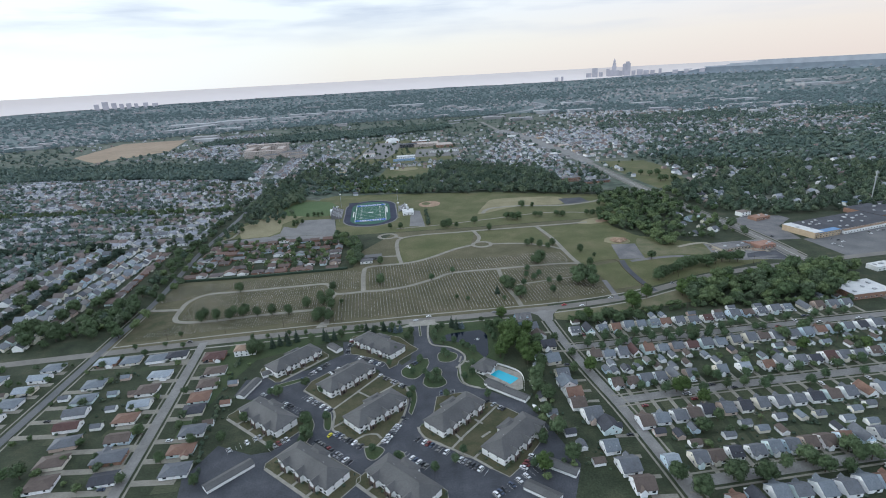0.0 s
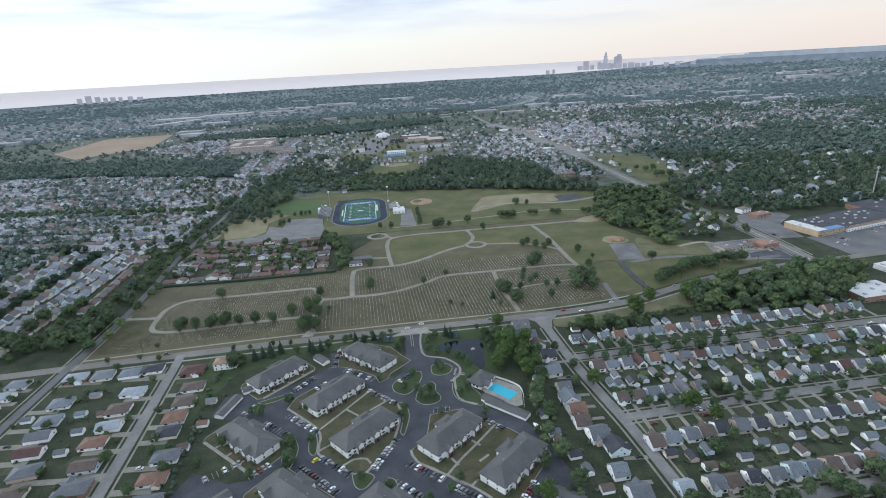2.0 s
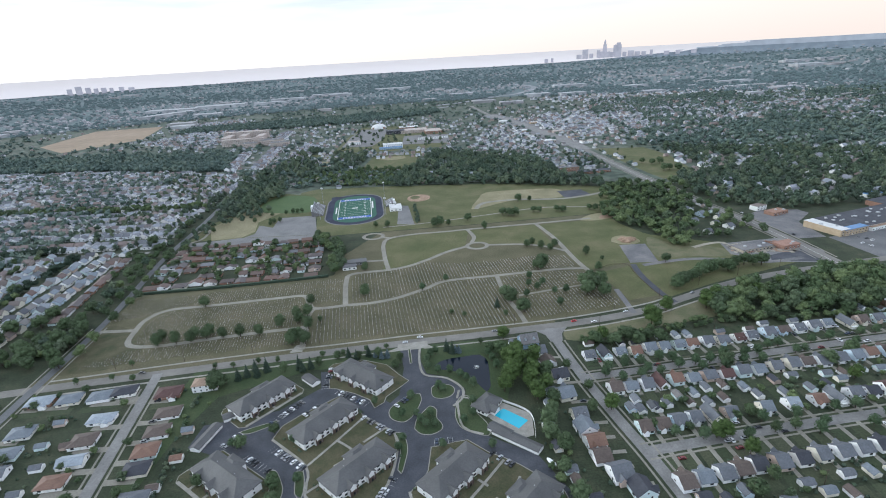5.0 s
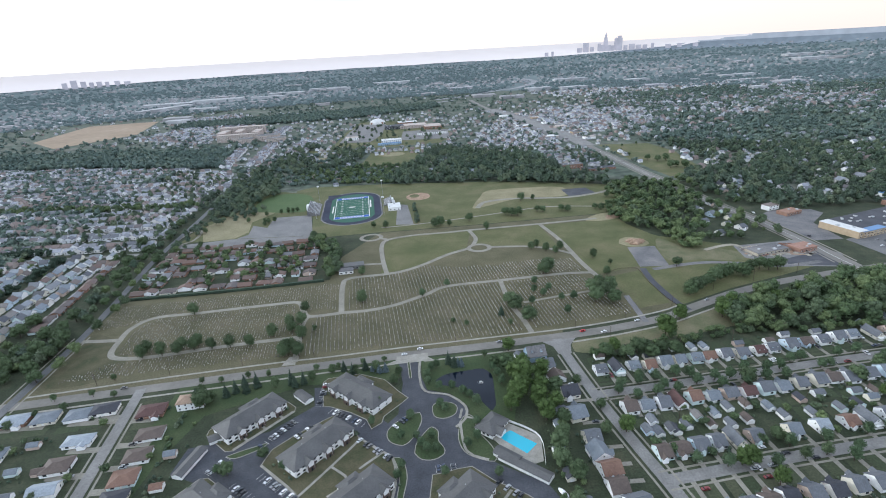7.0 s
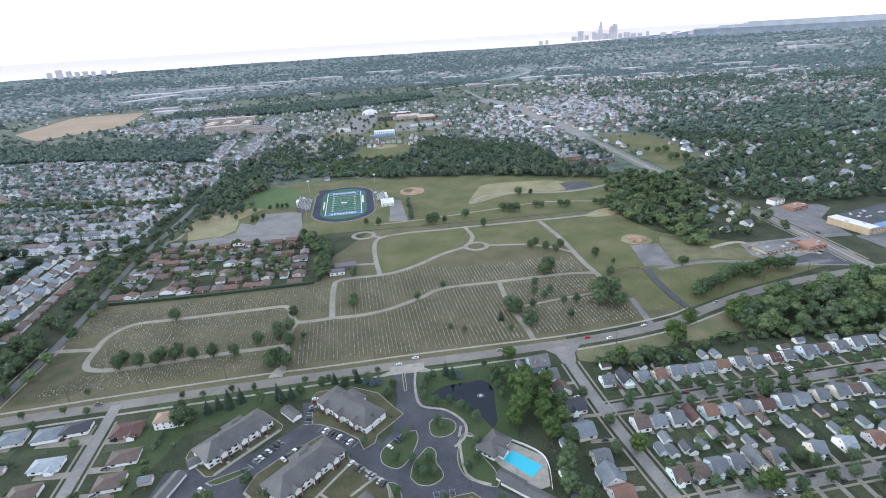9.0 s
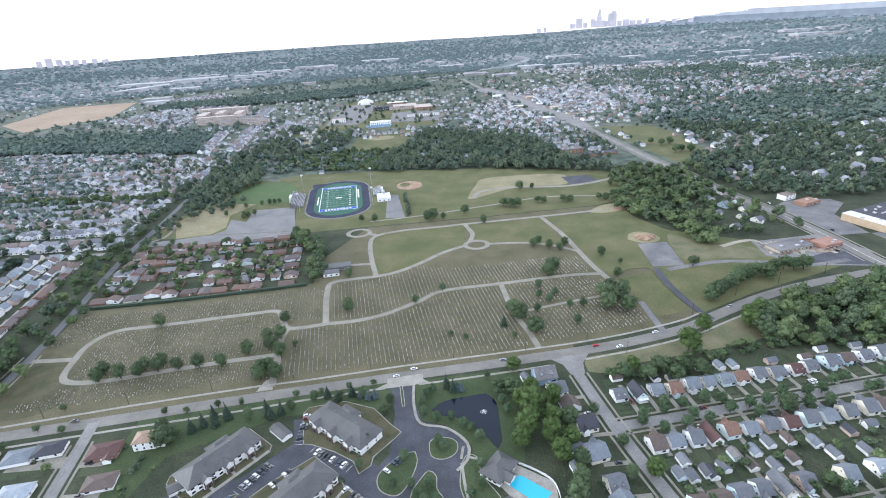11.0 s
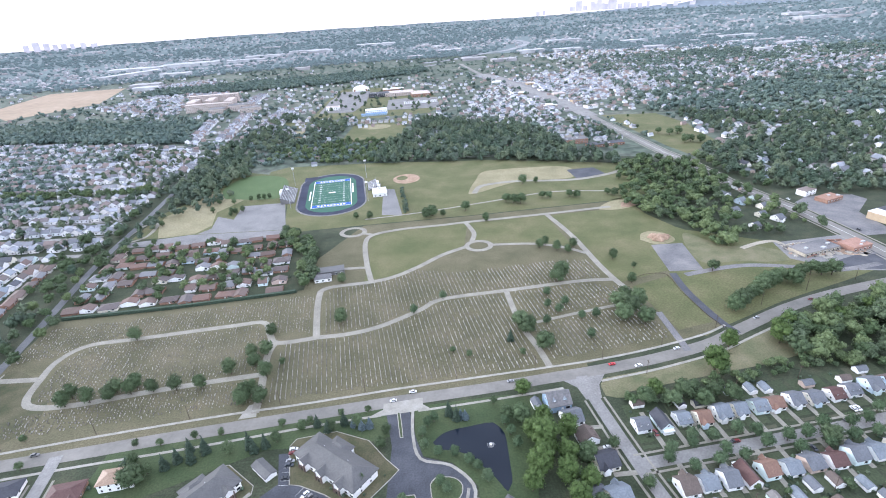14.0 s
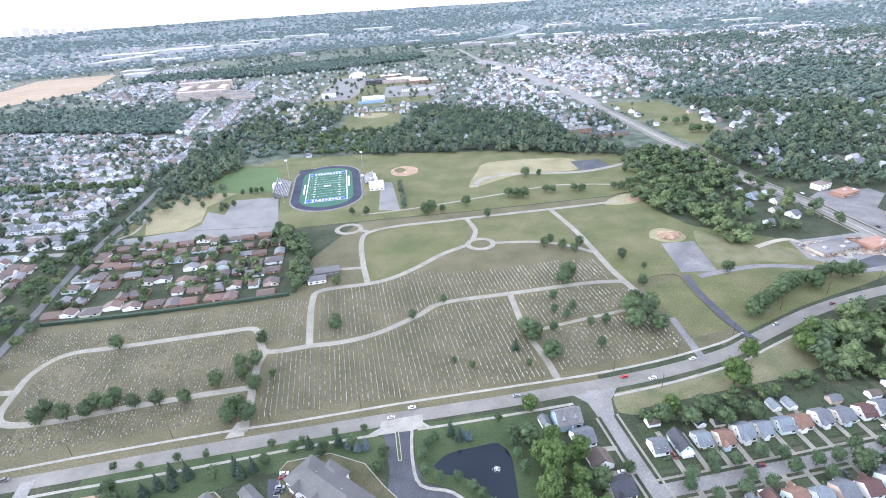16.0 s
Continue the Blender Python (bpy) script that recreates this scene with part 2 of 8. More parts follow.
M["trim"] = surface("white_trim", [(0.70, 0.70, 0.68), (0.80, 0.80, 0.78)], 0.5, 3.0, 0.06, rough=0.6)
M["pane"] = glassy("window_glass", (0.02, 0.025, 0.03), 0.1)
M["apt_roof"] = surface("apartment_shingle", [(0.065, 0.065, 0.065), (0.083, 0.082, 0.081), (0.101, 0.100, 0.098)], 0.08, 1.3, 0.15, rough=0.55, spec=0.45, bump=0.02)
M["apt_wall"] = surface("apartment_siding", [(0.74, 0.74, 0.72), (0.80, 0.80, 0.79)], 0.2, 1.2, 0.06, rough=0.7)
M["shop_brick"] = surface("salmon_brick", [(0.26, 0.155, 0.115), (0.33, 0.20, 0.155)], 0.3, 2.0, 0.2)
M["metal_roof"] = surface("pale_metal_roof", [(0.50, 0.50, 0.49), (0.62, 0.62, 0.60)], 0.1, 1.0, 0.08, rough=0.5)
M["bark"] = surface("bark", [(0.055, 0.042, 0.032), (0.09, 0.07, 0.055)], 0.8, 4.0, 0.3)
M["leaf"] = surface("tree_leaves", [(0.058, 0.082, 0.040), (0.073, 0.106, 0.050), (0.094, 0.129, 0.064)], fine=0.9, fine_amount=0.30, by="object", rough=0.7, spec=0.2)
M["leaf_wood"] = surface("olive_woodland_leaves", [(0.059, 0.085, 0.042), (0.074, 0.108, 0.049), (0.098, 0.131, 0.058), (0.117, 0.153, 0.067), (0.078, 0.106, 0.058), (0.064, 0.095, 0.044)], fine=1.1, fine_amount=0.42, by="tone", rough=0.7, spec=0.2)
M["leaf_bright"] = surface("bright_tree_leaves", [(0.058, 0.092, 0.024), (0.070, 0.108, 0.030)], fine=1.1, fine_amount=0.40, by="object", rough=0.75)
M["leaf_street"] = surface("street_tree_leaves", [(0.058, 0.090, 0.045), (0.070, 0.108, 0.054), (0.088, 0.125, 0.066)], fine=0.9, fine_amount=0.30, by="object", rough=0.85)
M["leaf_blue"] = surface("blue_needles", [(0.085, 0.115, 0.125), (0.11, 0.145, 0.155)], fine=1.0, fine_amount=0.3, by="object", rough=0.8)
M["leaf_dark"] = surface("needle_leaves", [(0.027, 0.047, 0.031), (0.043, 0.065, 0.042)], fine=1.0, fine_amount=0.35, by="object", rough=0.8)
M["leaf_stuff"] = surface("woodland_leaves", [(0.059, 0.082, 0.057), (0.072, 0.102, 0.065), (0.092, 0.124, 0.077), (0.116, 0.144, 0.089), (0.081, 0.109, 0.078), (0.062, 0.092, 0.061)], fine=0.8, fine_amount=0.38, by="tone", rough=0.7, spec=0.2)
# far crowns: distance haze painted into the leaf colours, paler and bluer
M["leaf_hazed"] = surface("hazed_suburb_leaves", [(0.076, 0.108, 0.093), (0.093, 0.129, 0.109), (0.110, 0.148, 0.119), (0.084, 0.119, 0.104), (0.122, 0.156, 0.121)], fine=0.3, fine_amount=0.25, by="tone", rough=0.7, spec=0.2)
M["far_wall"] = surface("distant_house_walls", [(0.739, 0.739, 0.740), (0.634, 0.635, 0.654), (0.704, 0.679, 0.654), (0.405, 0.348, 0.318), (0.757, 0.748, 0.748), (0.651, 0.670, 0.697)], fine=0.2, fine_amount=0.06, by="tone")
M["far_roof"] = surface("distant_house_roofs", [(0.175, 0.180, 0.196), (0.116, 0.102, 0.102), (0.220, 0.233, 0.256), (0.163, 0.126, 0.114), (0.268, 0.279, 0.310), (0.116, 0.122, 0.137)], fine=0.2, fine_amount=0.15, by="tone", rough=0.55, spec=0.4)
M["suburb_wall"] = surface("mixed_house_walls", [(0.588, 0.588, 0.596), (0.454, 0.445, 0.435), (0.521, 0.474, 0.435), (0.340, 0.275, 0.246), (0.701, 0.701, 0.710), (0.493, 0.512, 0.540)], fine=0.2, fine_amount=0.06, by="tone")
M["stone"] = surface("granite_headstone", [(0.146, 0.136, 0.125), (0.248, 0.234, 0.213), (0.321, 0.300, 0.270), (0.410, 0.388, 0.351), (0.117, 0.110, 0.104), (0.292, 0.270, 0.247)], fine=2.0, fine_amount=0.15, by="tone", rough=0.6)
M["car"] = surface("car_paint", [(0.62, 0.63, 0.64), (0.030, 0.032, 0.036), (0.36, 0.37, 0.38), (0.74, 0.74, 0.74), (0.05, 0.055, 0.065), (0.17, 0.03, 0.03), (0.045, 0.06, 0.10), (0.16, 0.155, 0.15), (0.28, 0.28, 0.29), (0.70, 0.70, 0.70), (0.04, 0.04, 0.045)], fine=2.0, fine_amount=0.03, by="object", rough=0.28, spec=0.5)
M["tyre"] = surface("rubber", [(0.02, 0.02, 0.02), (0.03, 0.03, 0.03)], 1.0, 4.0, 0.1)
M["red_car"] = surface("red_car_paint", [(0.42, 0.02, 0.025), (0.46, 0.025, 0.03)], 1.0, 2.0, 0.03, rough=0.28, spec=0.5)
M["white_car"] = surface("white_car_paint", [(0.74, 0.74, 0.74), (0.80, 0.80, 0.80)], 1.0, 2.0, 0.03, rough=0.28, spec=0.5)
M["tower"] = surface("distant_tower_stone", [(0.22, 0.20, 0.20), (0.30, 0.27, 0.26)], 0.02, 0.06, 0.1)
M["mall_lot"] = surface("shopping_lot_asphalt", [(0.108, 0.110, 0.113), (0.140, 0.140, 0.140), (0.171, 0.169, 0.167)], 0.04, 0.8, 0.18)
M["steel"] = surface("galvanised_steel", [(0.38, 0.39, 0.40), (0.48, 0.49, 0.50)], 0.3, 2.0, 0.08, rough=0.45, metal=0.6)
M["shop_wall"] = surface("tan_shopfront", [(0.36, 0.28, 0.185), (0.44, 0.35, 0.24)], 0.3, 2.0, 0.1)
M["blue_roof"] = surface("blue_metal_roof", [(0.10, 0.20, 0.36), (0.13, 0.24, 0.42)], 0.3, 2.0, 0.1, rough=0.5)
M["hospital"] = surface("pink_brown_brick", [(0.390, 0.332, 0.296), (0.468, 0.403, 0.360)], 0.05, 0.5, 0.12)


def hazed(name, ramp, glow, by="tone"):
    """The far backdrop of land and city, with evening haze painted into its colours and a steady glow."""
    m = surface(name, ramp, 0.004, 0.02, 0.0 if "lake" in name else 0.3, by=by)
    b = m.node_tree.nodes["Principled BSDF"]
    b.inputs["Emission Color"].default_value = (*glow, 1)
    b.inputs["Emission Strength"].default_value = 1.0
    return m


# distance haze put into colour and emission, since no air is modelled
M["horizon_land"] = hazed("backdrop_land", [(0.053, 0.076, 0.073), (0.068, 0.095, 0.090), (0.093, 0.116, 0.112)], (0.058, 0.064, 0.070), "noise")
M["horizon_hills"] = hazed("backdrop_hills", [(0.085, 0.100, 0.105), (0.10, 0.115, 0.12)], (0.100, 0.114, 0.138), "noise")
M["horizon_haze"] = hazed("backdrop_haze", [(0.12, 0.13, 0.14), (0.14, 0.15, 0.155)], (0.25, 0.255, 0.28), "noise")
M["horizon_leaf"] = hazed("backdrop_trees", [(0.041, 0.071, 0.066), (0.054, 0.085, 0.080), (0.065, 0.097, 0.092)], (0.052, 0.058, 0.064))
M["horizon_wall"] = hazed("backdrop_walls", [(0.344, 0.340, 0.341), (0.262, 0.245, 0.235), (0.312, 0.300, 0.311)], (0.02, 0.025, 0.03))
# the lake's emission stands in for bright sky mirrored on the water
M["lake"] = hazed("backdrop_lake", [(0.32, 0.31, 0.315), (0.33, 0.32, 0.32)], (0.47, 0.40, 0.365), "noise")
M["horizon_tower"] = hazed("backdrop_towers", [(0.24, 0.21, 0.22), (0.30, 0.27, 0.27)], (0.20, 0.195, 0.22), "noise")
M["pale_asphalt"] = surface("bleached_asphalt", [(0.138, 0.136, 0.134), (0.179, 0.176, 0.172), (0.213, 0.206, 0.200)], 0.05, 0.8, 0.18)
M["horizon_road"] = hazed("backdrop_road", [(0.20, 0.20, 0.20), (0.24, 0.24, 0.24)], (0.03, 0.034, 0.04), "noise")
M["pond_lawn"] = surface("pond_lawn", [(0.035, 0.055, 0.022), (0.048, 0.068, 0.028), (0.063, 0.080, 0.036)], 0.06, 0.9, 0.25)
M["yellow_car"] = surface("yellow_car_paint", [(0.55, 0.50, 0.02), (0.60, 0.54, 0.03)], 1.0, 2.0, 0.03, rough=0.28, spec=0.5)
M["blue_siding"] = surface("blue_siding", [(0.28, 0.38, 0.49), (0.32, 0.42, 0.53)], 0.5, 1.5, 0.06)

# ---- building helpers ----
rng = np.random.default_rng(7)
TURN = radians(6.5)  # the street grid is turned by this much against the flight line


def mesh_of(bm, name, mats):
    me = bpy.data.meshes.new(name)
    bm.to_mesh(me)
    bm.free()
    for m in mats if isinstance(mats, (list, tuple)) else [mats]:
        me.materials.append(m)
    return me


def part(name, bm, material, parent, label=""):
    """Links a bmesh (or a mesh) as one mesh object under a thing or a part."""
    me = bm if isinstance(bm, bpy.types.Mesh) else mesh_of(bm, name, material)
    ob = new(name, me)
    ob.parent = parent
    return tagged(ob, label)


def thing(name, label, category, m=None, group="", kind=""):
    ob = new(name)
    ob.empty_display_size = 0.5
    if m is not None:
        ob.matrix_basis = m
    return tagged(ob, label, category, group, kind)


def box(bm, cx, cy, z0, sx, sy, sz, turn=0.0, mi=0):
    """A box on z0."""
    c, s = math.cos(turn), math.sin(turn)
    vs = []
    for z in (z0, z0 + sz):
        for x, y in ((-sx / 2, -sy / 2), (sx / 2, -sy / 2), (sx / 2, sy / 2), (-sx / 2, sy / 2)):
            vs.append(bm.verts.new((cx + x * c - y * s, cy + x * s + y * c, z)))
    for q in ((3, 2, 1, 0), (4, 5, 6, 7), (0, 1, 5, 4), (1, 2, 6, 5), (2, 3, 7, 6), (3, 0, 4, 7)):
        bm.faces.new([vs[i] for i in q]).material_index = mi
    return vs


def faces(bm, pts, quads, mi=0):
    vs = [bm.verts.new(p) for p in pts]
    for q in quads:
        bm.faces.new([vs[i] for i in q]).material_index = mi
    return vs


def curve_points(pts, step=4.0):
    """A smooth line through the given corners."""
    p = [Vector((*q[:2], 0)) for q in pts]
    out = []
    for i in range(len(p) - 1):
        a, b, c, d = p[max(i - 1, 0)], p[i], p[i + 1], p[min(i + 2, len(p) - 1)]
        n = max(1, int((c - b).length / step))
        for k in range(n):
            t = k / n
            out.append(0.5 * (2 * b + (c - a) * t + (2 * a - 5 * b + 4 * c - d) * t * t + (3 * b - a - 3 * c + d) * t**3))
    return out + [p[-1]]


def ribbon_mesh(bm, pts, width, z, thick=0.3, step=4.0, shift=0.0, mi=0):
    line = curve_points(pts, step)
    rows = []
    for i, q in enumerate(line):
        d = (line[min(i + 1, len(line) - 1)] - line[max(i - 1, 0)]).normalized()
        n = Vector((-d.y, d.x, 0))
        a, b = q + n * (shift - width / 2), q + n * (shift + width / 2)
        rows.append([bm.verts.new((v.x, v.y, h)) for v, h in ((a, z - thick), (a, z), (b, z), (b, z - thick))])
    for r, s in zip(rows, rows[1:]):
        for k in range(3):
            bm.faces.new((r[k], s[k], s[k + 1], r[k + 1])).material_index = mi


LAID = [0]


def ribbon(name, pts, width, z, mat, label, category, shift=0.0, thick=0.3):
    LAID[0] += 1
    z += 0.004 * (LAID[0] % 9)
    bm = bmesh.new()
    ribbon_mesh(bm, pts, width, z, thick, shift=shift)
    bmesh.ops.recalc_face_normals(bm, faces=bm.faces)
    ob = new(name, mesh_of(bm, name, mat))
    return tagged(ob, label, category, kind="structure")


def patch_mesh(bm, pts, z, smooth=False, thick=0.3):
    ring = [Vector((*q[:2], 0)) for q in pts]
    if smooth:
        ring = curve_points(list(pts) + [pts[0]], 3.0)[:-1]
    top = [bm.verts.new((q.x, q.y, z)) for q in ring]
    low = [bm.verts.new((q.x, q.y, z - thick)) for q in ring]
    f = bm.faces.new(top)
    for i in range(len(ring)):
        j = (i + 1) % len(ring)
        bm.faces.new((top[i], low[i], low[j], top[j]))
    bmesh.ops.triangulate(bm, faces=[f])
    bmesh.ops.recalc_face_normals(bm, faces=bm.faces)


def patch(name, pts, z, mat, label, category, smooth=False, kind="structure"):
    bm = bmesh.new()
    patch_mesh(bm, pts, z, smooth)
    return tagged(new(name, mesh_of(bm, name, mat)), label, category, kind=kind)


def ring_points(cx, cy, rx, ry, n=24, turn=0.0):
    c, s = math.cos(turn), math.sin(turn)
    return [(cx + rx * math.cos(a) * c - ry * math.sin(a) * s, cy + rx * math.cos(a) * s + ry * math.sin(a) * c) for a in np.linspace(0, 2 * math.pi, n, endpoint=False)]


def inside(pts, x, y):
    """Which of the places lie in the polygon."""
    x, y, r = np.asarray(x, float), np.asarray(y, float), np.zeros(np.shape(x), bool)
    for (x0, y0), (x1, y1) in zip(pts, list(pts[1:]) + [pts[0]]):
        if y0 != y1:
            r ^= ((y0 > y) != (y1 > y)) & (x < (x1 - x0) * (y - y0) / (y1 - y0) + x0)
    return r


def off_line(pts, x, y):
    """How far the places lie from a line."""
    x, y = np.asarray(x, float), np.asarray(y, float)
    best = np.full(np.shape(x), 1e9)
    for (x0, y0), (x1, y1) in zip(pts, pts[1:]):
        dx, dy = x1 - x0, y1 - y0
        t = np.clip(((x - x0) * dx + (y - y0) * dy) / (dx * dx + dy * dy), 0, 1)
        best = np.minimum(best, np.hypot(x - x0 - t * dx, y - y0 - t * dy))
    return best


EYE = np.array([0.0, 105.0, 216.0])
NEAR, SPAN = 2600.0, 2150.0


def drawn_in(v):
    """Beyond NEAR the land is drawn in towards the flight line, each place along its own line of sight, to end 4.75 km off."""
    v = np.asarray(v, float) - EYE
    d = np.hypot(v[..., 0], v[..., 1])
    s = np.where(d > NEAR, (NEAR + SPAN * (1 - np.exp(-(d - NEAR) / SPAN))) / np.maximum(d, 1), 1.0)
    return v * s[..., None] + EYE


def raw_mesh(name, verts, tris, mats, mat_index=None, tone=None, flat=False):
    """One mesh out of arrays of corners and triangles."""
    me = bpy.data.meshes.new(name)
    verts, tris = np.ascontiguousarray(verts, np.float32), np.ascontiguousarray(tris, np.int32)
    me.vertices.add(len(verts))
    me.vertices.foreach_set("co", verts.ravel())
    me.loops.add(tris.size)
    me.loops.foreach_set("vertex_index", tris.ravel())
    me.polygons.add(len(tris))
    me.polygons.foreach_set("loop_start", np.arange(0, tris.size, 3, dtype=np.int32))
    me.polygons.foreach_set("loop_total", np.full(len(tris), 3, np.int32))
    for m in mats:
        me.materials.append(m)
    if mat_index is not None:
        me.polygons.foreach_set("material_index", np.ascontiguousarray(mat_index, np.int32))
    if tone is not None:
        at = me.attributes.new("tone", "FLOAT", "POINT")
        at.data.foreach_set("value", np.ascontiguousarray(tone, np.float32))
    me.update(calc_edges=True)
    if flat:
        me.shade_flat()
    return me


def scatter(name, shapes, places, sizes, turns, mats, label, category, tone=None, bend=False, heights=None, pick=None):
    """Many small things as one mesh of kind stuff. shapes: (corners, triangles, material numbers)."""
    vs, ts, ms, tn, base = [], [], [], [], 0
    n = len(places)
    pick = rng.integers(0, len(shapes), n) if pick is None else pick
    tone = rng.random(n) if tone is None else tone
    heights = sizes if heights is None else heights
    for k, (v, t, m) in enumerate(shapes):
        idx = np.nonzero(pick == k)[0]
        if not len(idx):
            continue
        c, s = np.cos(turns[idx])[:, None], np.sin(turns[idx])[:, None]
        x, y = v[None, :, 0] * sizes[idx][:, None], v[None, :, 1] * sizes[idx][:, None]
        w = np.stack([x * c - y * s + places[idx, 0][:, None], x * s + y * c + places[idx, 1][:, None], v[None, :, 2] * heights[idx][:, None] + places[idx, 2][:, None]], -1)
        w = w.reshape(-1, 3)
        vs.append(drawn_in(w) if bend else w)
        ts.append((t[None] + (np.arange(len(idx)) * len(v))[:, None, None]).reshape(-1, 3) + base)
        ms.append(np.tile(m, len(idx)))
        tn.append(np.repeat(tone[idx], len(v)))
        base += len(idx) * len(v)
    me = raw_mesh(name, np.concatenate(vs), np.concatenate(ts), mats, np.concatenate(ms), np.concatenate(tn), flat=category in ("houses", "buildings", "headstones"))
    return tagged(new(name, me), label, category, kind="stuff")


def shape_of(bm):
    """Corners, triangles and material numbers of a bmesh, for scatter()."""
    bmesh.ops.triangulate(bm, faces=bm.faces)
    bm.verts.ensure_lookup_table()
    v = np.array([q.co[:] for q in bm.verts])
    t = np.array([[q.index for q in f.verts] for f in bm.faces])
    m = np.array([f.material_index for f in bm.faces])
    bm.free()
    return v, t, m


# ---- the land ----
SHORE_A = (-75, -41, -20, 0, 13, 20, 26, 31, 34)
SHORE_D = (8200, 8200, 8600, 8600, 8800, 10500, 14000, 30000, 55000)


def land():
    """One sheet round the flight line, out to the horizon: yards near by, wooded suburb beyond."""
    rings, arcs = 120, 160
    rad = np.geomspace(20, 60000, rings)
    rad[0] = 4.0
    ang = np.linspace(0, 2 * math.pi, arcs, endpoint=False)
    rr, aa = np.meshgrid(rad, ang, indexing="ij")
    turn = (np.degrees(aa) + 180) % 360 - 180
    wet = (rr > 1.3 * np.interp(turn, SHORE_A, SHORE_D)) & (turn > -76) & (turn < 31)
    v = np.stack([EYE[0] + rr * np.sin(aa), EYE[1] + rr * np.cos(aa), np.where(wet, -0.02 * rr, 0)], -1).reshape(-1, 3)
    i, j = np.meshgrid(np.arange(rings - 1), np.arange(arcs), indexing="ij")
    a, b, c, d = i * arcs + j, i * arcs + (j + 1) % arcs, (i + 1) * arcs + (j + 1) % arcs, (i + 1) * arcs + j
    t = np.concatenate([np.stack([a, c, b], -1).reshape(-1, 3), np.stack([a, d, c], -1).reshape(-1, 3)])
    # rings past 2.6 km step to materials with more haze painted in
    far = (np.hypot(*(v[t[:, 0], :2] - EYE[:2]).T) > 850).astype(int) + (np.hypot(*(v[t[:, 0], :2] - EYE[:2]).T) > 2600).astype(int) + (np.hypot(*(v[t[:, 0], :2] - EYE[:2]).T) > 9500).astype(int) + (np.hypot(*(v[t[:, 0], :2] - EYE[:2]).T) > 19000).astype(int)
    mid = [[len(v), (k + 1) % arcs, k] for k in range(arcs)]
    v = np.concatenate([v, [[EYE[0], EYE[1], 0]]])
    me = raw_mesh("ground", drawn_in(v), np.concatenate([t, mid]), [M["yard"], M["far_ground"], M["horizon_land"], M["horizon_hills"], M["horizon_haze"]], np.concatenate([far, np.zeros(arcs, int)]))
    return tagged(new("ground", me), "green suburban ground reaching to the horizon", "ground", kind="structure")


land()

# The lake beyond the shore
sh_a = np.radians(np.linspace(-75, 34, 150))
shore = np.interp(np.degrees(sh_a), SHORE_A, SHORE_D) * (1 + 0.012 * np.sin(sh_a * 37) + 0.008 * np.sin(sh_a * 91))
lk = []
for k in range(60):
    rr = shore * (60000 / shore) ** (k / 59)
    lk.append(np.stack([EYE[0] + rr * np.sin(sh_a), EYE[1] + rr * np.cos(sh_a), 6 + 0 * rr], -1))
lv = np.concatenate(lk)
na = len(sh_a)
lt = []
for k in range(59):
    for j in range(na - 1):
        a, b, c, d = k * na + j, k * na + j + 1, (k + 1) * na + j + 1, (k + 1) * na + j
        lt += [(a, b, c), (a, c, d)]
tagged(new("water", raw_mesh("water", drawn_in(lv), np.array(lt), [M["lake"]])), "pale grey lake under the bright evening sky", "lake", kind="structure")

# ---- lines of the plan ----
MAIN = [(-620, 366), (-470, 376), (-415, 381), (-360, 388), (-311, 395), (-258, 402), (-205, 408), (-178, 411.5), (-150, 415), (-113, 419), (-75, 423), (-31, 427.5), (5, 430.5), (38, 433.5), (74, 437.5), (97, 440), (141, 446.8), (185, 458), (216, 472), (263, 492), (309, 506), (370, 518), (440, 528), (640, 556)]
WEST_ST = [(-297, 215), (-301, 300), (-306, 400), (-311, 489), (-320, 560), (-333, 649), (-339, 720), (-342, 781), (-352, 900), (-374, 1080)]
SL1 = [(-219, 407), (-216, 389), (-203, 297), (-190, 200)]
SIDE_R = [(89, 436), (90.5, 415), (97, 365), (105.5, 320), (113.5, 281), (122, 225), (129, 170)]
STATE = [(420, 300), (406, 470), (401, 540), (401, 586), (398, 640), (395, 676), (384, 735), (379, 800), (377, 862), (368, 920), (362, 1023), (356, 1143), (350, 1277), (322, 1479), (289, 1766), (237, 1991), (200, 2400)]
STREETS_R = [[(97, 365.5), (180, 374), (260, 383), (349, 392), (440, 400)], [(110, 292.5), (187, 302.5), (280, 312), (450, 328)], [(122, 217.5), (245, 232), (450, 254)]]
CEM = [(-311, 403), (-258, 413.5), (-165, 425), (-64, 436), (57, 444.5), (97, 448), (185, 466.5), (206, 476), (204, 560), (213, 620), (218, 735), (60, 722), (-70, 716), (-108, 640), (-112, 578), (-311, 556), (-308, 489)]
LOOP = [(-87.7, 503.5), (-116.7, 500.5), (-124.9, 512), (-134, 530), (-158, 529), (-225, 521.7), (-262, 517.5), (-274.8, 500), (-273.6, 478), (-270, 459.5), (-260, 451), (-234, 450), (-193, 456.5), (-152, 462), (-120.5, 465)]
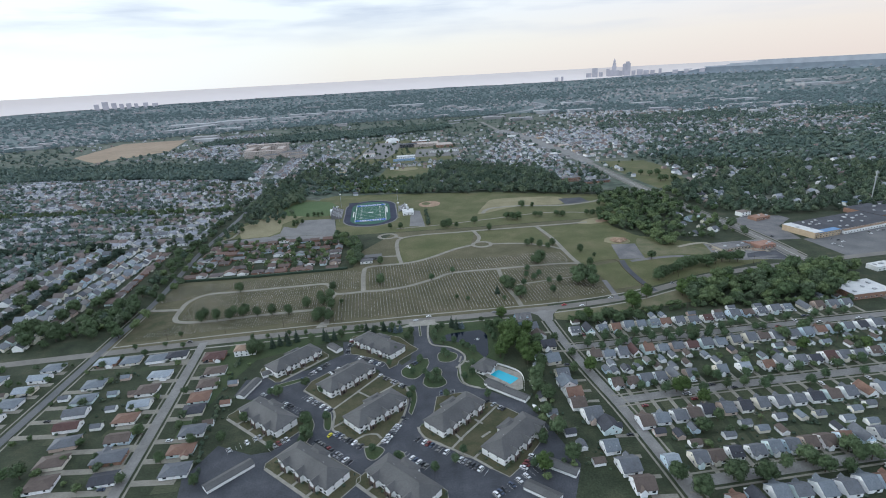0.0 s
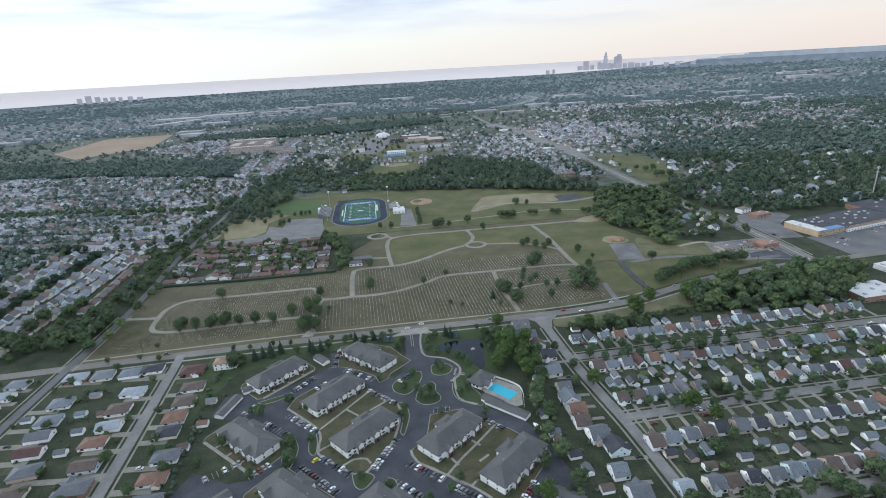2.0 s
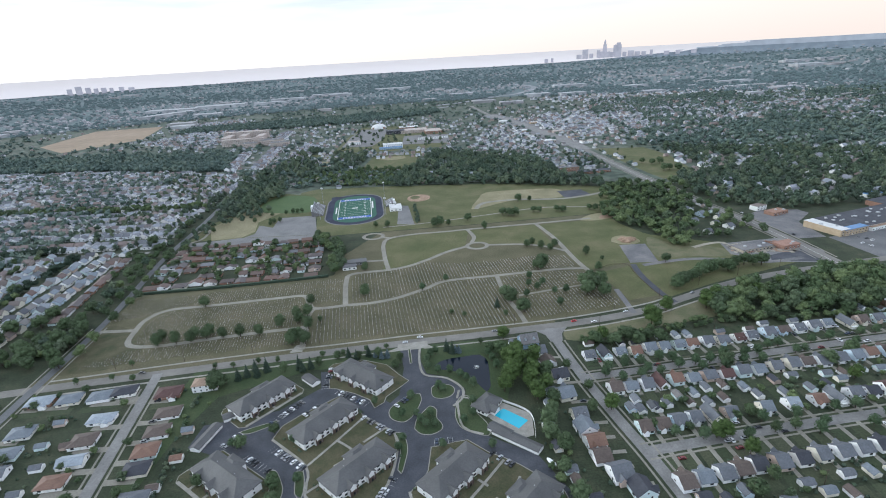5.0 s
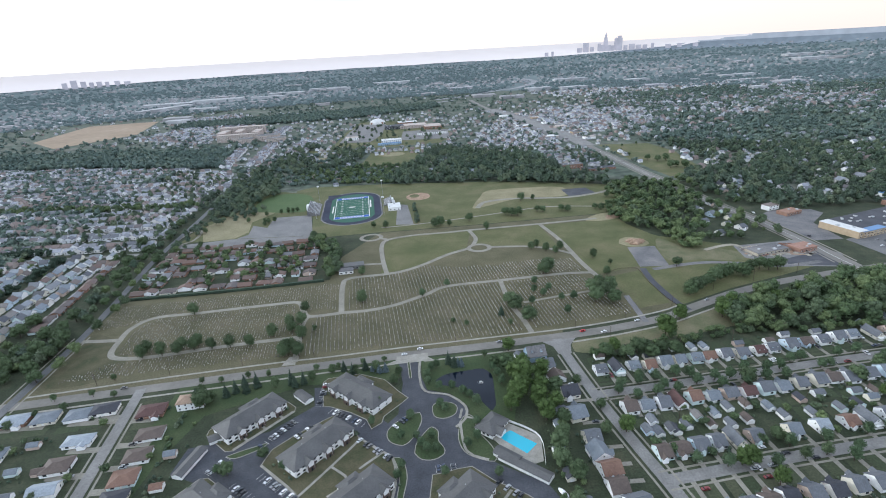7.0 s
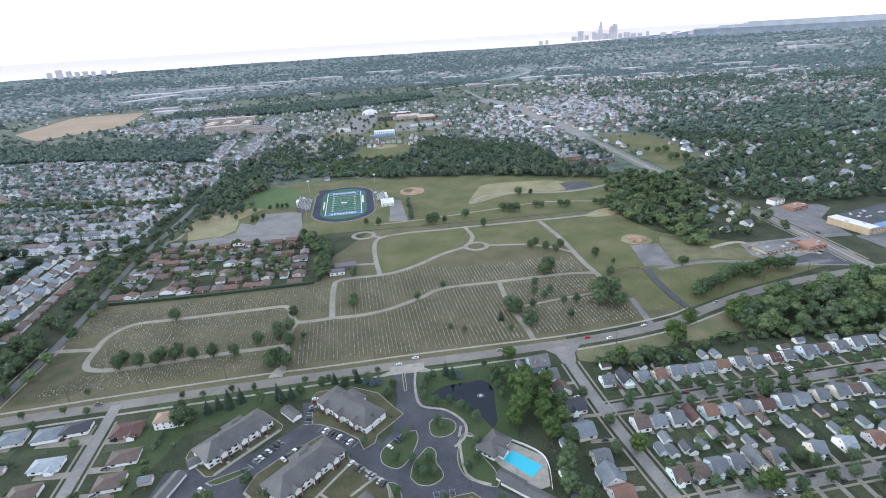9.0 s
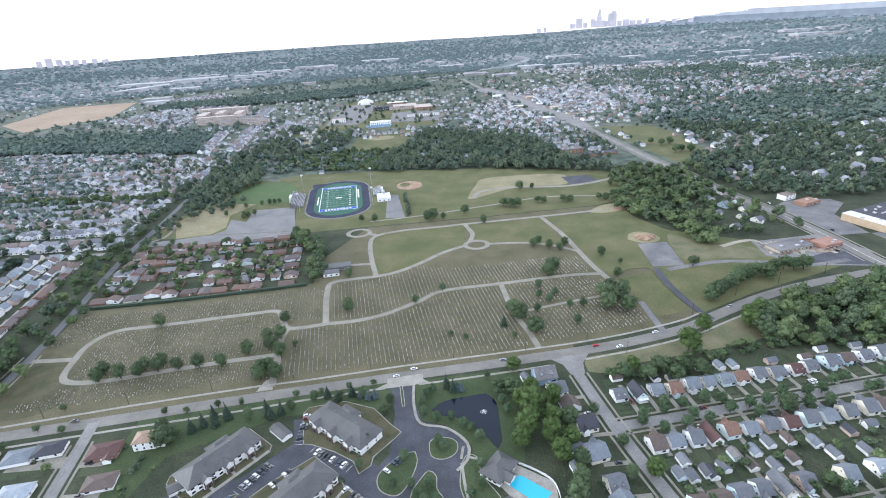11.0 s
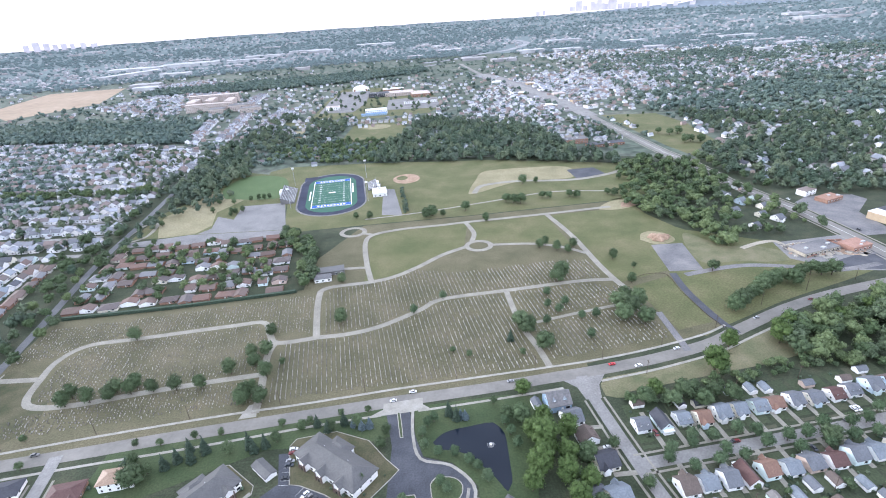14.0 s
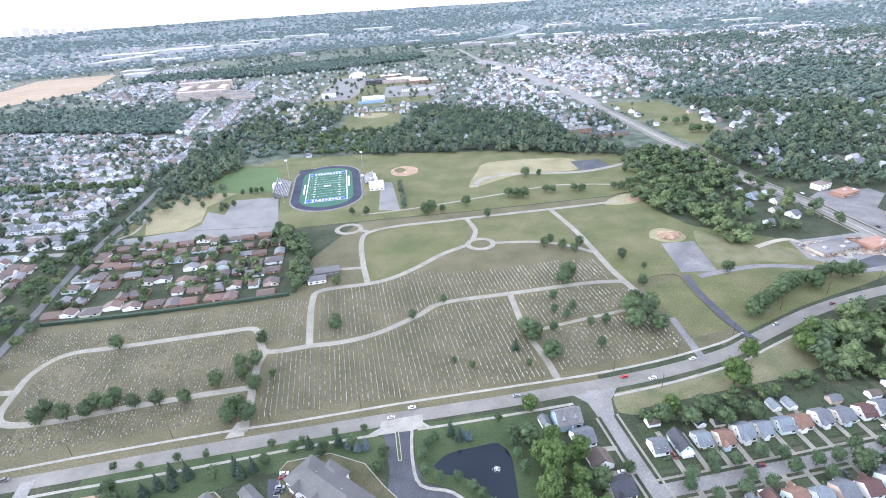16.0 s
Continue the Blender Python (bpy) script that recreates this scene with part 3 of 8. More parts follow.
PATHS = [
    ("a", LOOP, 5.0),
    ("b", [(-114, 428), (-116, 450), (-120.5, 485), (-118.5, 501)], 5.0),
    ("c", [(-272, 480), (-311, 482)], 5.0),
    ("d", [(-89, 503), (-96, 560), (-91, 578), (-53, 583), (-32, 590), (-11, 605), (13, 626.5), (38, 641)], 5.2),
    ("e", [(-53, 583), (-60, 622), (-64.5, 668), (-57.5, 688), (-26, 698), (18, 701), (44, 704), (135, 711), (211, 718.5)], 5.0),
    ("f", [(44, 652), (49, 673), (43, 704)], 5.0),
    ("g", [(63, 641), (103, 636), (130, 623), (147, 607)], 4.6),
    ("h", [(135, 710), (145.7, 649), (151, 581), (156, 547), (160, 532)], 5.4),
    ("i", [(155, 554), (125, 555.7), (64, 550), (8, 544), (-12.7, 529), (-43, 511), (-66, 504.6), (-88, 503.5)], 5.0),
    ("j", [(61, 549), (63, 500), (69, 470), (72, 447)], 4.6),
    ("k", [(-82, 613), (-60, 612)], 4.5),
    ("l", [(-57.5, 688), (-68, 694)], 5.0),
    ("m", [(75, 500), (110, 508), (150, 516)], 3.2),
]

# ---- lawns ----
patch("lawn", CEM, 0.04, M["cemetery"], "dry olive cemetery lawn", "lawn")
patch("lawn", [(-60, 585), (-32, 592), (-11, 607), (36, 645), (45, 702), (18, 699), (-26, 696), (-56, 686), (-62, 668), (-57, 622)], 0.07, M["park"], "mown green lawn inside the cemetery drives", "lawn", smooth=False)
patch("lawn", [(49, 655), (63, 645), (103, 639), (140, 622), (133, 707), (46, 701)], 0.07, M["park"], "mown green lawn inside the cemetery drives", "lawn")
patch("lawn", [(150, 600), (157, 548), (205, 562), (213, 620), (219, 712), (139, 706)], 0.07, M["park"], "open mown lawn beside the cemetery", "lawn")
patch("lawn", [(-270, 800), (-225, 830), (-232, 965), (-209, 984), (-70, 974), (6, 960), (100, 946), (180, 920), (290, 880), (300, 760), (218, 737), (60, 724), (-70, 718), (-158, 712), (-175, 815), (-230, 812)], 0.03, M["park"], "broad green playing field lawn", "lawn")
patch("lawn", [(186, 466), (206, 476), (262, 500), (330, 523), (398, 546), (324, 600), (262, 640), (208, 652), (192, 560)], 0.025, M["park"], "patchy lawn between the drives", "lawn")
patch("lawn", [(208, 648), (262, 638), (254, 650), (240, 690), (236, 745), (216, 738), (213, 690)], 0.03, M["park"], "rough lawn at the edge of the woods", "lawn")
patch("lawn", [(206, 560), (206, 478), (260, 500), (330, 522), (380, 540), (330, 585), (250, 612), (238, 560)], 0.05, M["park"], "patchy lawn beside a closed drive", "lawn")
patch("lawn", [(172, 476), (200, 482), (200, 552), (164, 540)], 0.07, M["park"], "mown green lawn beside a closed drive", "lawn")
patch("lawn", [(100, 432), (141, 438), (200, 452), (216, 462), (262, 482), (240, 440), (205, 432), (150, 424), (110, 418)], 0.05, M["verge"], "dry grass along the main road", "lawn")
patch("lawn", [(-302, 414), (-262, 419), (-250, 438), (-258, 462), (-282, 484), (-306, 488)], 0.09, M["court"], "greener lawn at the corner of the cemetery", "lawn", smooth=True)
patch("lawn", [(374, 1217), (480, 1200), (493, 1097), (480, 1032), (472, 930), (424, 926), (398, 890), (388, 960), (384, 1050), (378, 1140)], 0.05, M["park"], "open green field beside a wide road", "lawn")
patch("lawn", [(-146, 1128), (-128, 1336), (-90, 1305), (-4, 1354), (-30, 1193), (-33, 1128)], 0.05, M["park"], "ball field lawn among trees", "lawn")
patch("infield", ring_points(-84, 1252, 30, 24, 20), 0.09, M["tan"], "pale sandy infield of a ball field", "ball field")
patch("lawn", [(-293, 1364), (-228, 1342), (-221, 1297), (-273, 1268)], 0.05, M["park"], "open lawn among trees", "lawn")
patch("gravel", [(-253, 1262), (-229, 1254), (-211, 1150), (-235, 1168)], 0.06, M["tan"], "bare strip among trees", "bare ground")
patch("lawn", [(-1300, 1840), (-1360, 2250), (-1100, 2290), (-985, 1890), (-1116, 1666)], 0.3, M["crop"], "wide tan field of dry crop", "field")
patch("lawn", [(-330, 726), (-160, 714), (-178, 824), (-186, 832), (-200, 934), (-277, 975), (-290, 893), (-330, 800)], 0.035, M["park"], "rough green lawn beside the parking lot", "lawn")
patch("lawn", [(-264, 846), (-190, 838), (-202, 926), (-262, 945), (-280, 890)], 0.06, M["green"], "bright green mown lawn by the stadium", "lawn", smooth=True)
patch("lawn", [(-300, 724), (-317, 766), (-321, 792), (-308, 820), (-293, 874), (-262, 882), (-240, 874), (-228, 858), (-244, 823), (-259, 797), (-250, 752), (-262, 729)], 0.05, M["tan"], "dry tan grass beside the parking lot", "lawn")
patch("lawn", [(-190, 405), (-165, 409), (-110, 414), (-55, 421), (-25, 424), (-30, 400), (-48, 396), (-100, 398), (-160, 372), (-172, 330), (-178, 260), (-192, 320)], 0.05, M["pond_lawn"], "dark green strip of grass", "lawn")

# ---- roads ----
ribbon("road", MAIN, 9.6, 0.10, M["road"], "wide worn concrete main road", "road")
ribbon("lawn", MAIN[4:16], 12.0, 0.045, M["cemetery"], "dry olive grass verge along the main road", "lawn", shift=6.0)
patch("path", [(-44, 416.5), (-36, 421.5), (-36, 426.5), (-12, 429), (-12, 423), (-8, 419.5), (-20, 417.5), (-35, 416.5)], 0.123, M["walk"], "pale concrete mouth of a driveway", "path")
ribbon("road", STATE, 16.0, 0.11, M["road"], "wide straight road through trees", "road")
for side in (-1, 1):
    ribbon("pavement", STATE[2:12], 1.6, 0.14, M["path"], "narrow concrete pavement beside a wide road", "pavement", shift=side * 11.0)
ribbon("road_line", STATE[1:12], 0.35, 0.135, M["paint"], "pale centre line of a wide road", "road marking")
ribbon("road", WEST_ST, 6.8, 0.12, M["blue_street"], "faded blue-grey asphalt side street", "road")
ribbon("road", SL1, 7.2, 0.12, M["street"], "pale concrete side street", "road")
ribbon("road", SIDE_R, 7.2, 0.13, M["street"], "pale concrete side street", "road")
patch("road", [(77, 433), (104, 436), (97.5, 427), (95, 415), (85.5, 415), (83.5, 426)], 0.125, M["street"], "splayed concrete mouth of a side street", "road")
patch("dirt", [(98, 417), (99, 428), (108, 433), (117, 433), (116, 424), (108, 414)], 0.08, M["verge"], "bare dry ground at a street corner", "bare ground", smooth=True)
for s in STREETS_R:
    ribbon("road", s, 7.4, 0.12, M["street"], "pale concrete street between house rows", "road")
for tag, pts, wid in PATHS:
    ribbon("path", pts, wid, 0.11, M["path"], "pale cemetery drive", "path")
for cx, cy, r in ((50, 641, 12.0), (-80, 699.5, 12.5)):
    bm = bmesh.new()
    ribbon_mesh(bm, [(cx + r * math.cos(a), cy + 0.9 * r * math.sin(a)) for a in np.linspace(0, 2 * math.pi, 25)], 5.0, 0.125, 0.3, 2.0)
    bmesh.ops.recalc_face_normals(bm, faces=bm.faces)
    tagged(new("path", mesh_of(bm, "path", M["path"])), "round turning circle of a cemetery drive", "path", kind="structure")
ribbon("pavement", [(-300, 406), (-225, 417), (-184, 422.5), (-127, 429.2), (-92, 432), (-60, 435.4), (-28, 439), (6, 442), (41, 445), (97, 450), (141, 457), (185, 468), (206, 477)], 1.8, 0.14, M["walk"], "narrow concrete pavement", "pavement")
patch("path", [(-123, 424), (-112.5, 425), (-114.5, 436), (-119.5, 436)], 0.117, M["walk"], "pale concrete apron of a cemetery gate", "path")
ribbon("pavement", [(-292, 387), (-206, 397.6), (-172, 401.2), (-145, 404.2), (-117, 407.7), (-88, 411.6), (-58, 414.9), (-37, 416.7)], 1.8, 0.14, M["walk"], "narrow concrete pavement", "pavement")
ribbon("pavement", [(-15, 418), (4, 419.4), (37, 422.4), (75, 426.5)], 1.8, 0.14, M["walk"], "narrow concrete pavement", "pavement")
ribbon("pavement", [(100, 430), (141, 437), (185, 448), (216, 461), (263, 481)], 1.8, 0.14, M["walk"], "narrow concrete pavement", "pavement")
for s, w in [(q, 7.4) for q in STREETS_R] + [(SL1, 7.2), (SIDE_R, 7.4), (WEST_ST[:4], 8.0)]:
    for side in (-1, 1):
        q = s[1:] if s is SL1 or s is SIDE_R else s
        ribbon("pavement", q, 1.3, 0.14, M["path"], "narrow concrete pavement", "pavement", shift=side * (w / 2 + 2.4))
patch("ground_lot", [(-240, 1375), (-120, 1345), (30, 1370), (70, 1480), (60, 1600), (20, 1730), (-110, 1840), (-220, 1860), (-240, 1640)], 0.05, M["park"], "broad lawn round a school", "lawn")
patch("ground_lot", [(-232, 1450), (-150, 1440), (-128, 1560), (-130, 1780), (-215, 1800), (-230, 1640)], 0.3, M["pale_asphalt"], "pale worn lot beside a school", "parking lot")
patch("ground_lot", [(-70, 1440), (58, 1430), (60, 1590), (-10, 1600), (-70, 1590)], 0.3, M["pale_asphalt"], "worn lot before a school", "parking lot")
patch("lawn", [(703, 1143), (815, 1160), (769, 1102), (690, 1093)], 0.05, M["park"], "small green clearing among trees", "lawn")


def far_ribbon(pts, width, z, mat, label):
    line = curve_points(pts, 40)
    v = []
    for i, q in enumerate(line):
        d = (line[min(i + 1, len(line) - 1)] - line[max(i - 1, 0)]).normalized()
        for s in (-0.5, 0.5):
            v.append((q.x - d.y * s * width, q.y + d.x * s * width, z))
    t = []
    for i in range(len(line) - 1):
        t += [(2 * i, 2 * i + 2, 2 * i + 3), (2 * i, 2 * i + 3, 2 * i + 1)]
    tagged(new("road", raw_mesh("road", drawn_in(np.array(v)), np.array(t), [mat])), label, "road", kind="structure")


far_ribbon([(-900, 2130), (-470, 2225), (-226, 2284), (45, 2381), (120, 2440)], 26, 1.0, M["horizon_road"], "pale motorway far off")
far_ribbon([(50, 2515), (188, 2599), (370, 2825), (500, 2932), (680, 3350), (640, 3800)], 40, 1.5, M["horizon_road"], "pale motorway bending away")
far_ribbon([(234, 2010), (298, 1671), (342, 1379), (351, 1213)], 36, 0.6, M["street"], "wide shopping street far off")
ribbon("road", [(-340, 716), (-335, 765), (-322, 772), (-316, 752), (-318, 728), (-338, 712)], 4.0, 0.12, M["path"], "looping entrance drive", "road")

# ---- trees ----
def leaf_cloud(lobes, count, size, seed, core=0):
    """Leaf clumps: many small crooked leaves about the skins of the given lobes (centre, radii), over a ragged inner mass."""
    r = np.random.default_rng(seed)
    vs, ts = [], []
    base = 0
    weight = np.array([b[3] * b[4] for b in lobes])
    bm = bmesh.new()
    bmesh.ops.create_icosphere(bm, subdivisions=1 + core, radius=1.0)
    bm.verts.index_update()
    ball = np.array([p.co[:] for p in bm.verts])
    skin = np.array([[p.index for p in f.verts] for f in bm.faces])
    bm.free()
    for k, (cx, cy, cz, rx, rz) in enumerate(lobes):
        n = max(4, int(count * weight[k] / weight.sum()))
        d = r.normal(size=(n, 3))
        d[:, 2] += 0.3
        d /= np.linalg.norm(d, axis=1)[:, None]
        rad = 0.70 + 0.48 * r.random(n) ** 1.3
        c = np.array([cx, cy, cz]) + d * np.array([rx, rx, rz]) * rad[:, None]
        lie = d + 0.8 * r.normal(size=(n, 3))
        u = np.cross(lie, r.normal(size=(n, 3)))
        u /= np.linalg.norm(u, axis=1)[:, None] + 1e-6
        w = np.cross(u, lie)
        w /= np.linalg.norm(w, axis=1)[:, None] + 1e-6
        s = size * (0.55 + 0.9 * r.random(n))[:, None]
        q = np.stack([c - u * s - w * s * 0.7, c + u * s * 1.1 - w * s * 0.5, c + w * s * 1.2], 1)
        q += 0.22 * size * r.normal(size=q.shape)
        vs.append(q.reshape(-1, 3))
        ts.append(np.arange(3 * n).reshape(-1, 3) + base)
        base += 3 * n
        inner = ball * (0.66 + 0.24 * r.random((len(ball), 1))) * np.array([rx, rx, rz]) + (cx, cy, cz)
        vs.append(inner)
        ts.append(skin + base)
        base += len(inner)
    return np.concatenate(vs), np.concatenate(ts)


def crown_lobes(r, width, height, base, n, ball=False):
    """Lobes of a rounded crown of that width between base and height."""
    out = [(0, 0, (base + height) / 2, width * (0.43 if ball else 0.34), (height - base) * (0.47 if ball else 0.40))]
    for k in range(n):
        a = 2 * math.pi * (k + r.random() * 0.7) / n
        d = width * (0.20 + 0.10 * r.random())
        z = base + (height - base) * (0.25 + 0.5 * r.random())
        s = width * (0.17 + 0.08 * r.random())
        out.append((d * math.cos(a), d * math.sin(a), z, s, s * (0.8 + 0.3 * r.random())))
    out.append((0.05 * width, -0.04 * width, height - width * 0.2, width * 0.2, width * 0.19))
    return out


def trunk_mesh(height, radius, width, seed, limbs=4):
    r = np.random.default_rng(seed)
    bm = bmesh.new()

    def limb(p, q, ra, rb, sides=6):
        p, q = Vector(p), Vector(q)
        d = (q - p).normalized()
        x = d.orthogonal().normalized()
        y = d.cross(x)
        lo = [bm.verts.new(p + ra * (math.cos(a) * x + math.sin(a) * y)) for a in np.linspace(0, 2 * math.pi, sides, endpoint=False)]
        hi = [bm.verts.new(q + rb * (math.cos(a) * x + math.sin(a) * y)) for a in np.linspace(0, 2 * math.pi, sides, endpoint=False)]
        for i in range(sides):
            bm.faces.new((lo[i], lo[(i + 1) % sides], hi[(i + 1) % sides], hi[i]))

    limb((0, 0, -0.2), (0.05, 0, height * 0.45), radius * 1.3, radius * 0.8)
    limb((0.05, 0, height * 0.45), (0, 0.1, height * 0.8), radius * 0.8, radius * 0.3)
    for k in range(limbs):
        a = 2 * math.pi * (k + r.random()) / limbs
        limb((0.05, 0, height * (0.3 + 0.1 * r.random())), (0.3 * width * math.cos(a), 0.3 * width * math.sin(a), height * (0.55 + 0.2 * r.random())), radius * 0.5, radius * 0.15, 5)
    return mesh_of(bm, "trunk", M["bark"])


TREES = {}


def tree_model(key, width, height, base, mat, lobes, count, leaf, seed):
    r = np.random.default_rng(seed)
    v, t = leaf_cloud(crown_lobes(r, width, height, base, lobes, key in ("round", "street", "small")), count, leaf, seed)
    crown = raw_mesh("crown", v, t, [M[mat]])
    TREES.setdefault(key, []).append((crown, trunk_mesh(height, 0.022 * height + 0.06, width, seed)))


def conifer_model(key, width, height, seed, mat="leaf_dark"):
    r = np.random.default_rng(seed)
    tiers = 9
    lobes = []
    for k in range(tiers):
        f = k / (tiers - 1)
        rad = width / 2 * (1 - f) ** 0.9 + 0.15
        for j in range(5 if k < 6 else 2):
            a = 2 * math.pi * (j + r.random()) / 5
            lobes.append((0.45 * rad * math.cos(a), 0.45 * rad * math.sin(a), 0.7 + f * (height - 1.0), 0.58 * rad + 0.1, height / tiers * 0.62))
    v, t = leaf_cloud(lobes, 560, 0.28, seed)
    TREES.setdefault(key, []).append((raw_mesh("crown", v, t, [M[mat]]), trunk_mesh(height, 0.14, 0.5, seed, 0)))


for k in range(4):
    tree_model("round", 8.2 + k * 0.4, 9.8 + (k % 2), 1.3, "leaf", 5, 1100, 0.33, 20 + k)
for k in range(3):
    tree_model("broad", 13.5 + k, 13.0 + k, 2.2, "leaf", 14, 1500, 0.44, 40 + k)
for k in range(3):
    tree_model("small", 4.6 + 0.3 * k, 5.6 + 0.4 * k, 1.2, "leaf", 6, 420, 0.28, 60 + k)
for k in range(3):
    tree_model("bright", 12.0 + 1.2 * k, 15.0 + k, 2.5, "leaf_bright", 15, 1700, 0.42, 80 + k)
for k in range(2):
    tree_model("street", 6.8 + 0.5 * k, 8.0 + 0.5 * k, 1.3, "leaf_street", 4, 900, 0.27, 95 + k)
for k in range(3):
    conifer_model("conifer", 6.2 + 0.5 * k, 10.0 + 1.3 * k, 120 + k)
conifer_model("blue", 5.6, 7.5, 131, "leaf_blue")
LABELS = {
    "round": "round-crowned green shade tree on a lawn", "broad": "broad old deciduous tree with a full dark green crown", "small": "small young tree with a loose green crown",
    "bright": "tall tree with a bright green billowing crown", "street": "green street tree on a grass verge", "conifer": "dark green conical spruce tree", "blue": "blue-grey conical spruce tree beside a drive",
}
tree_places = []


def tree(key, x, y, size=1.0, group=""):
    crown, trunk = TREES[key][int(rng.integers(len(TREES[key])))]
    s = size * (0.92 + 0.16 * rng.random())
    ob = thing("tree", LABELS[key], "tree", Matrix.LocRotScale((x, y, 0), Euler((0, 0, rng.random() * 6.28)), (s, s, s * (0.93 + 0.14 * rng.random()))), group)
    part("trunk", trunk, None, ob)
    part("crown", crown, None, ob)
    tree_places.append((x, y))


def trees(key, group, size, *places):
    for x, y in places:
        tree(key, x, y, size, group)


trees("round", "cemetery trees", 1.12, (-226.5, 519), (-123, 512), (-239, 449), (-238.5, 456.5), (-224.5, 451), (-213, 453), (-211, 458.5), (-201, 456), (-200, 462), (-187, 456.5), (-172, 456.3), (-156, 456))
trees("round", "cemetery trees", 1.2, (-140.5, 468.5), (-130.7, 486), (-126, 475), (-121, 487), (-115, 462), (-123.5, 436.5), (-112.5, 437), (-120, 446), (-124, 444))
trees("round", "cemetery trees", 1.35, (-72, 521))
trees("broad", "cemetery trees", 0.98, (106, 557), (112, 566), (66, 488), (74, 467), (62, 495), (138, 492), (152, 486), (150, 520), (140, 510), (157, 512), (146, 500))
trees("conifer", "cemetery trees", 0.95, (52, 480))
trees("street", "cemetery trees", 1.0, (88, 518), (102, 520), (109, 499), (95, 510), (120, 499), (82, 496), (108, 474), (-16, 526), (8, 544), (92, 536))
trees("round", "cemetery trees", 0.95, (107, 625), (131, 611), (122, 617), (139, 621), (166, 590), (166, 546), (-79, 586), (114, 630))
trees("small", "cemetery trees", 1.0, (178, 571), (21, 465), (10, 471), (57, 462), (66, 702), (-107, 474))
trees("broad", "park trees", 0.9, (47, 739), (98, 757), (106, 752), (114, 749), (1, 726), (131, 821), (240, 555), (8, 731))
trees("broad", "park trees", 0.7, (143, 763), (150, 760), (176, 760), (184, 757), (229, 754), (238, 748), (222, 758))
trees("round", "park trees", 0.9, (149, 822), (256, 812), (20, 727), (-80, 738), (-64, 735), (250, 752), (66, 704))
trees("round", "park trees", 0.75, (-263, 796), (-265, 826), (-246, 826), (-226, 832), (-216, 834), (-310, 760), (-209, 834), (-203, 837), (-279, 688), (-295, 706), (-238, 790), (-232, 786), (-225, 792), (-236, 779))
trees("small", "verge trees", 0.95, (-245, 420.5), (-176, 409.5), (-161.5, 408), (-143, 411), (-128.5, 412), (-94, 414.5), (-78, 415), (-60.5, 419), (-44.6, 420), (-250, 402), (-275, 399), (-233, 399), (30, 418), (49, 425))
trees("conifer", "spruces by the apartments", 0.9, (-146.8, 395), (-142.8, 402), (-133.6, 400), (-152, 391), (-139, 394), (-109.2, 400.5), (-106, 397), (-100.5, 400), (3, 412), (7, 408), (-73.8, 412.5), (-67, 408), (-58, 412))
trees("blue", "spruces by the apartments", 0.95, (-52.5, 410), (-47.5, 407), (-43, 408), (9.5, 409), (12, 408))
trees("round", "apartment trees", 0.75, (-183, 287), (-168, 271), (-149, 272), (-141, 290), (-180, 255), (-65, 409), (-82, 411), (-95, 403), (-50, 410), (-36, 392), (-33, 402), (-44.5, 369), (-160, 388), (-166, 380), (-170, 395), (-120, 398))
trees("street", "apartment trees", 0.8, (-98, 290), (-92, 270), (-85, 288), (-132, 320), (-48, 352), (-24, 355), (-20, 337), (-29, 338), (-14, 326), (-17, 330), (-8, 326), (-11, 336), (-2, 360), (-5, 364), (10, 327), (16, 333), (-30, 307), (-28, 315), (-50, 255), (-34, 247), (0, 242), (5, 250), (-12, 236), (25, 304), (-96, 265), (-4, 307), (17, 345), (45, 235), (-140, 305), (-115, 262), (-88, 326), (-95, 320))
trees("broad", "apartment trees", 0.6, (-109, 330), (-98, 286), (-96, 274), (48, 268), (53, 261), (61, 282), (-126, 318))
trees("broad", "trees by the side street", 0.95, (-386, 444), (-383, 465), (-352, 450), (-343, 460), (-317, 456), (-388, 488), (-329, 463), (-380, 434), (-401, 451), (-340, 432), (-164, 382), (-320, 480), (-335, 520))
trees("broad", "trees by the side street", 1.1, (-400, 436), (-363, 424), (-357, 434), (-340, 440), (-369, 497), (-328, 486), (-459, 508), (-476, 548), (-383, 416), (-451, 578), (-440, 450))
trees("broad", "trees by the side street", 0.9, (-342, 490), (-333, 500), (-318, 470), (-368, 514), (-347, 608), (-339, 556), (-356, 652), (-327, 660), (-372, 716), (-347, 735), (-359, 797), (-329, 451), (-349, 690), (-345, 625))
trees("street", "pond trees", 0.85, (-10, 405), (-6, 408), (-13, 398), (-12, 389), (-5, 383), (4, 382), (11, 376), (15, 372), (34, 401), (36, 393), (19, 364), (38, 384))
trees("bright", "grove by the pond", 0.95, (40, 356), (46, 366), (52, 377), (58, 360), (47, 388), (62, 372), (66, 388), (55, 398), (60, 345), (68, 355))
trees("broad", "grove by the pond", 0.8, (44, 402), (72, 372), (66, 330), (62, 320), (60, 308), (36, 405), (70, 342))
trees("bright", "trees beside the road", 0.8, (126, 414), (49, 424))
trees("broad", "trees beside the road", 0.85, (118, 408), (132, 404), (142, 410), (150, 402), (160, 409), (168, 404))
trees("broad", "trees in the open field", 0.95, (410, 1035), (423, 1020), (440, 1025), (421, 963), (434, 970), (445, 960))
trees("small", "trees in the open field", 1.1, (395, 1130), (394, 1083), (415, 1180), (450, 1190))

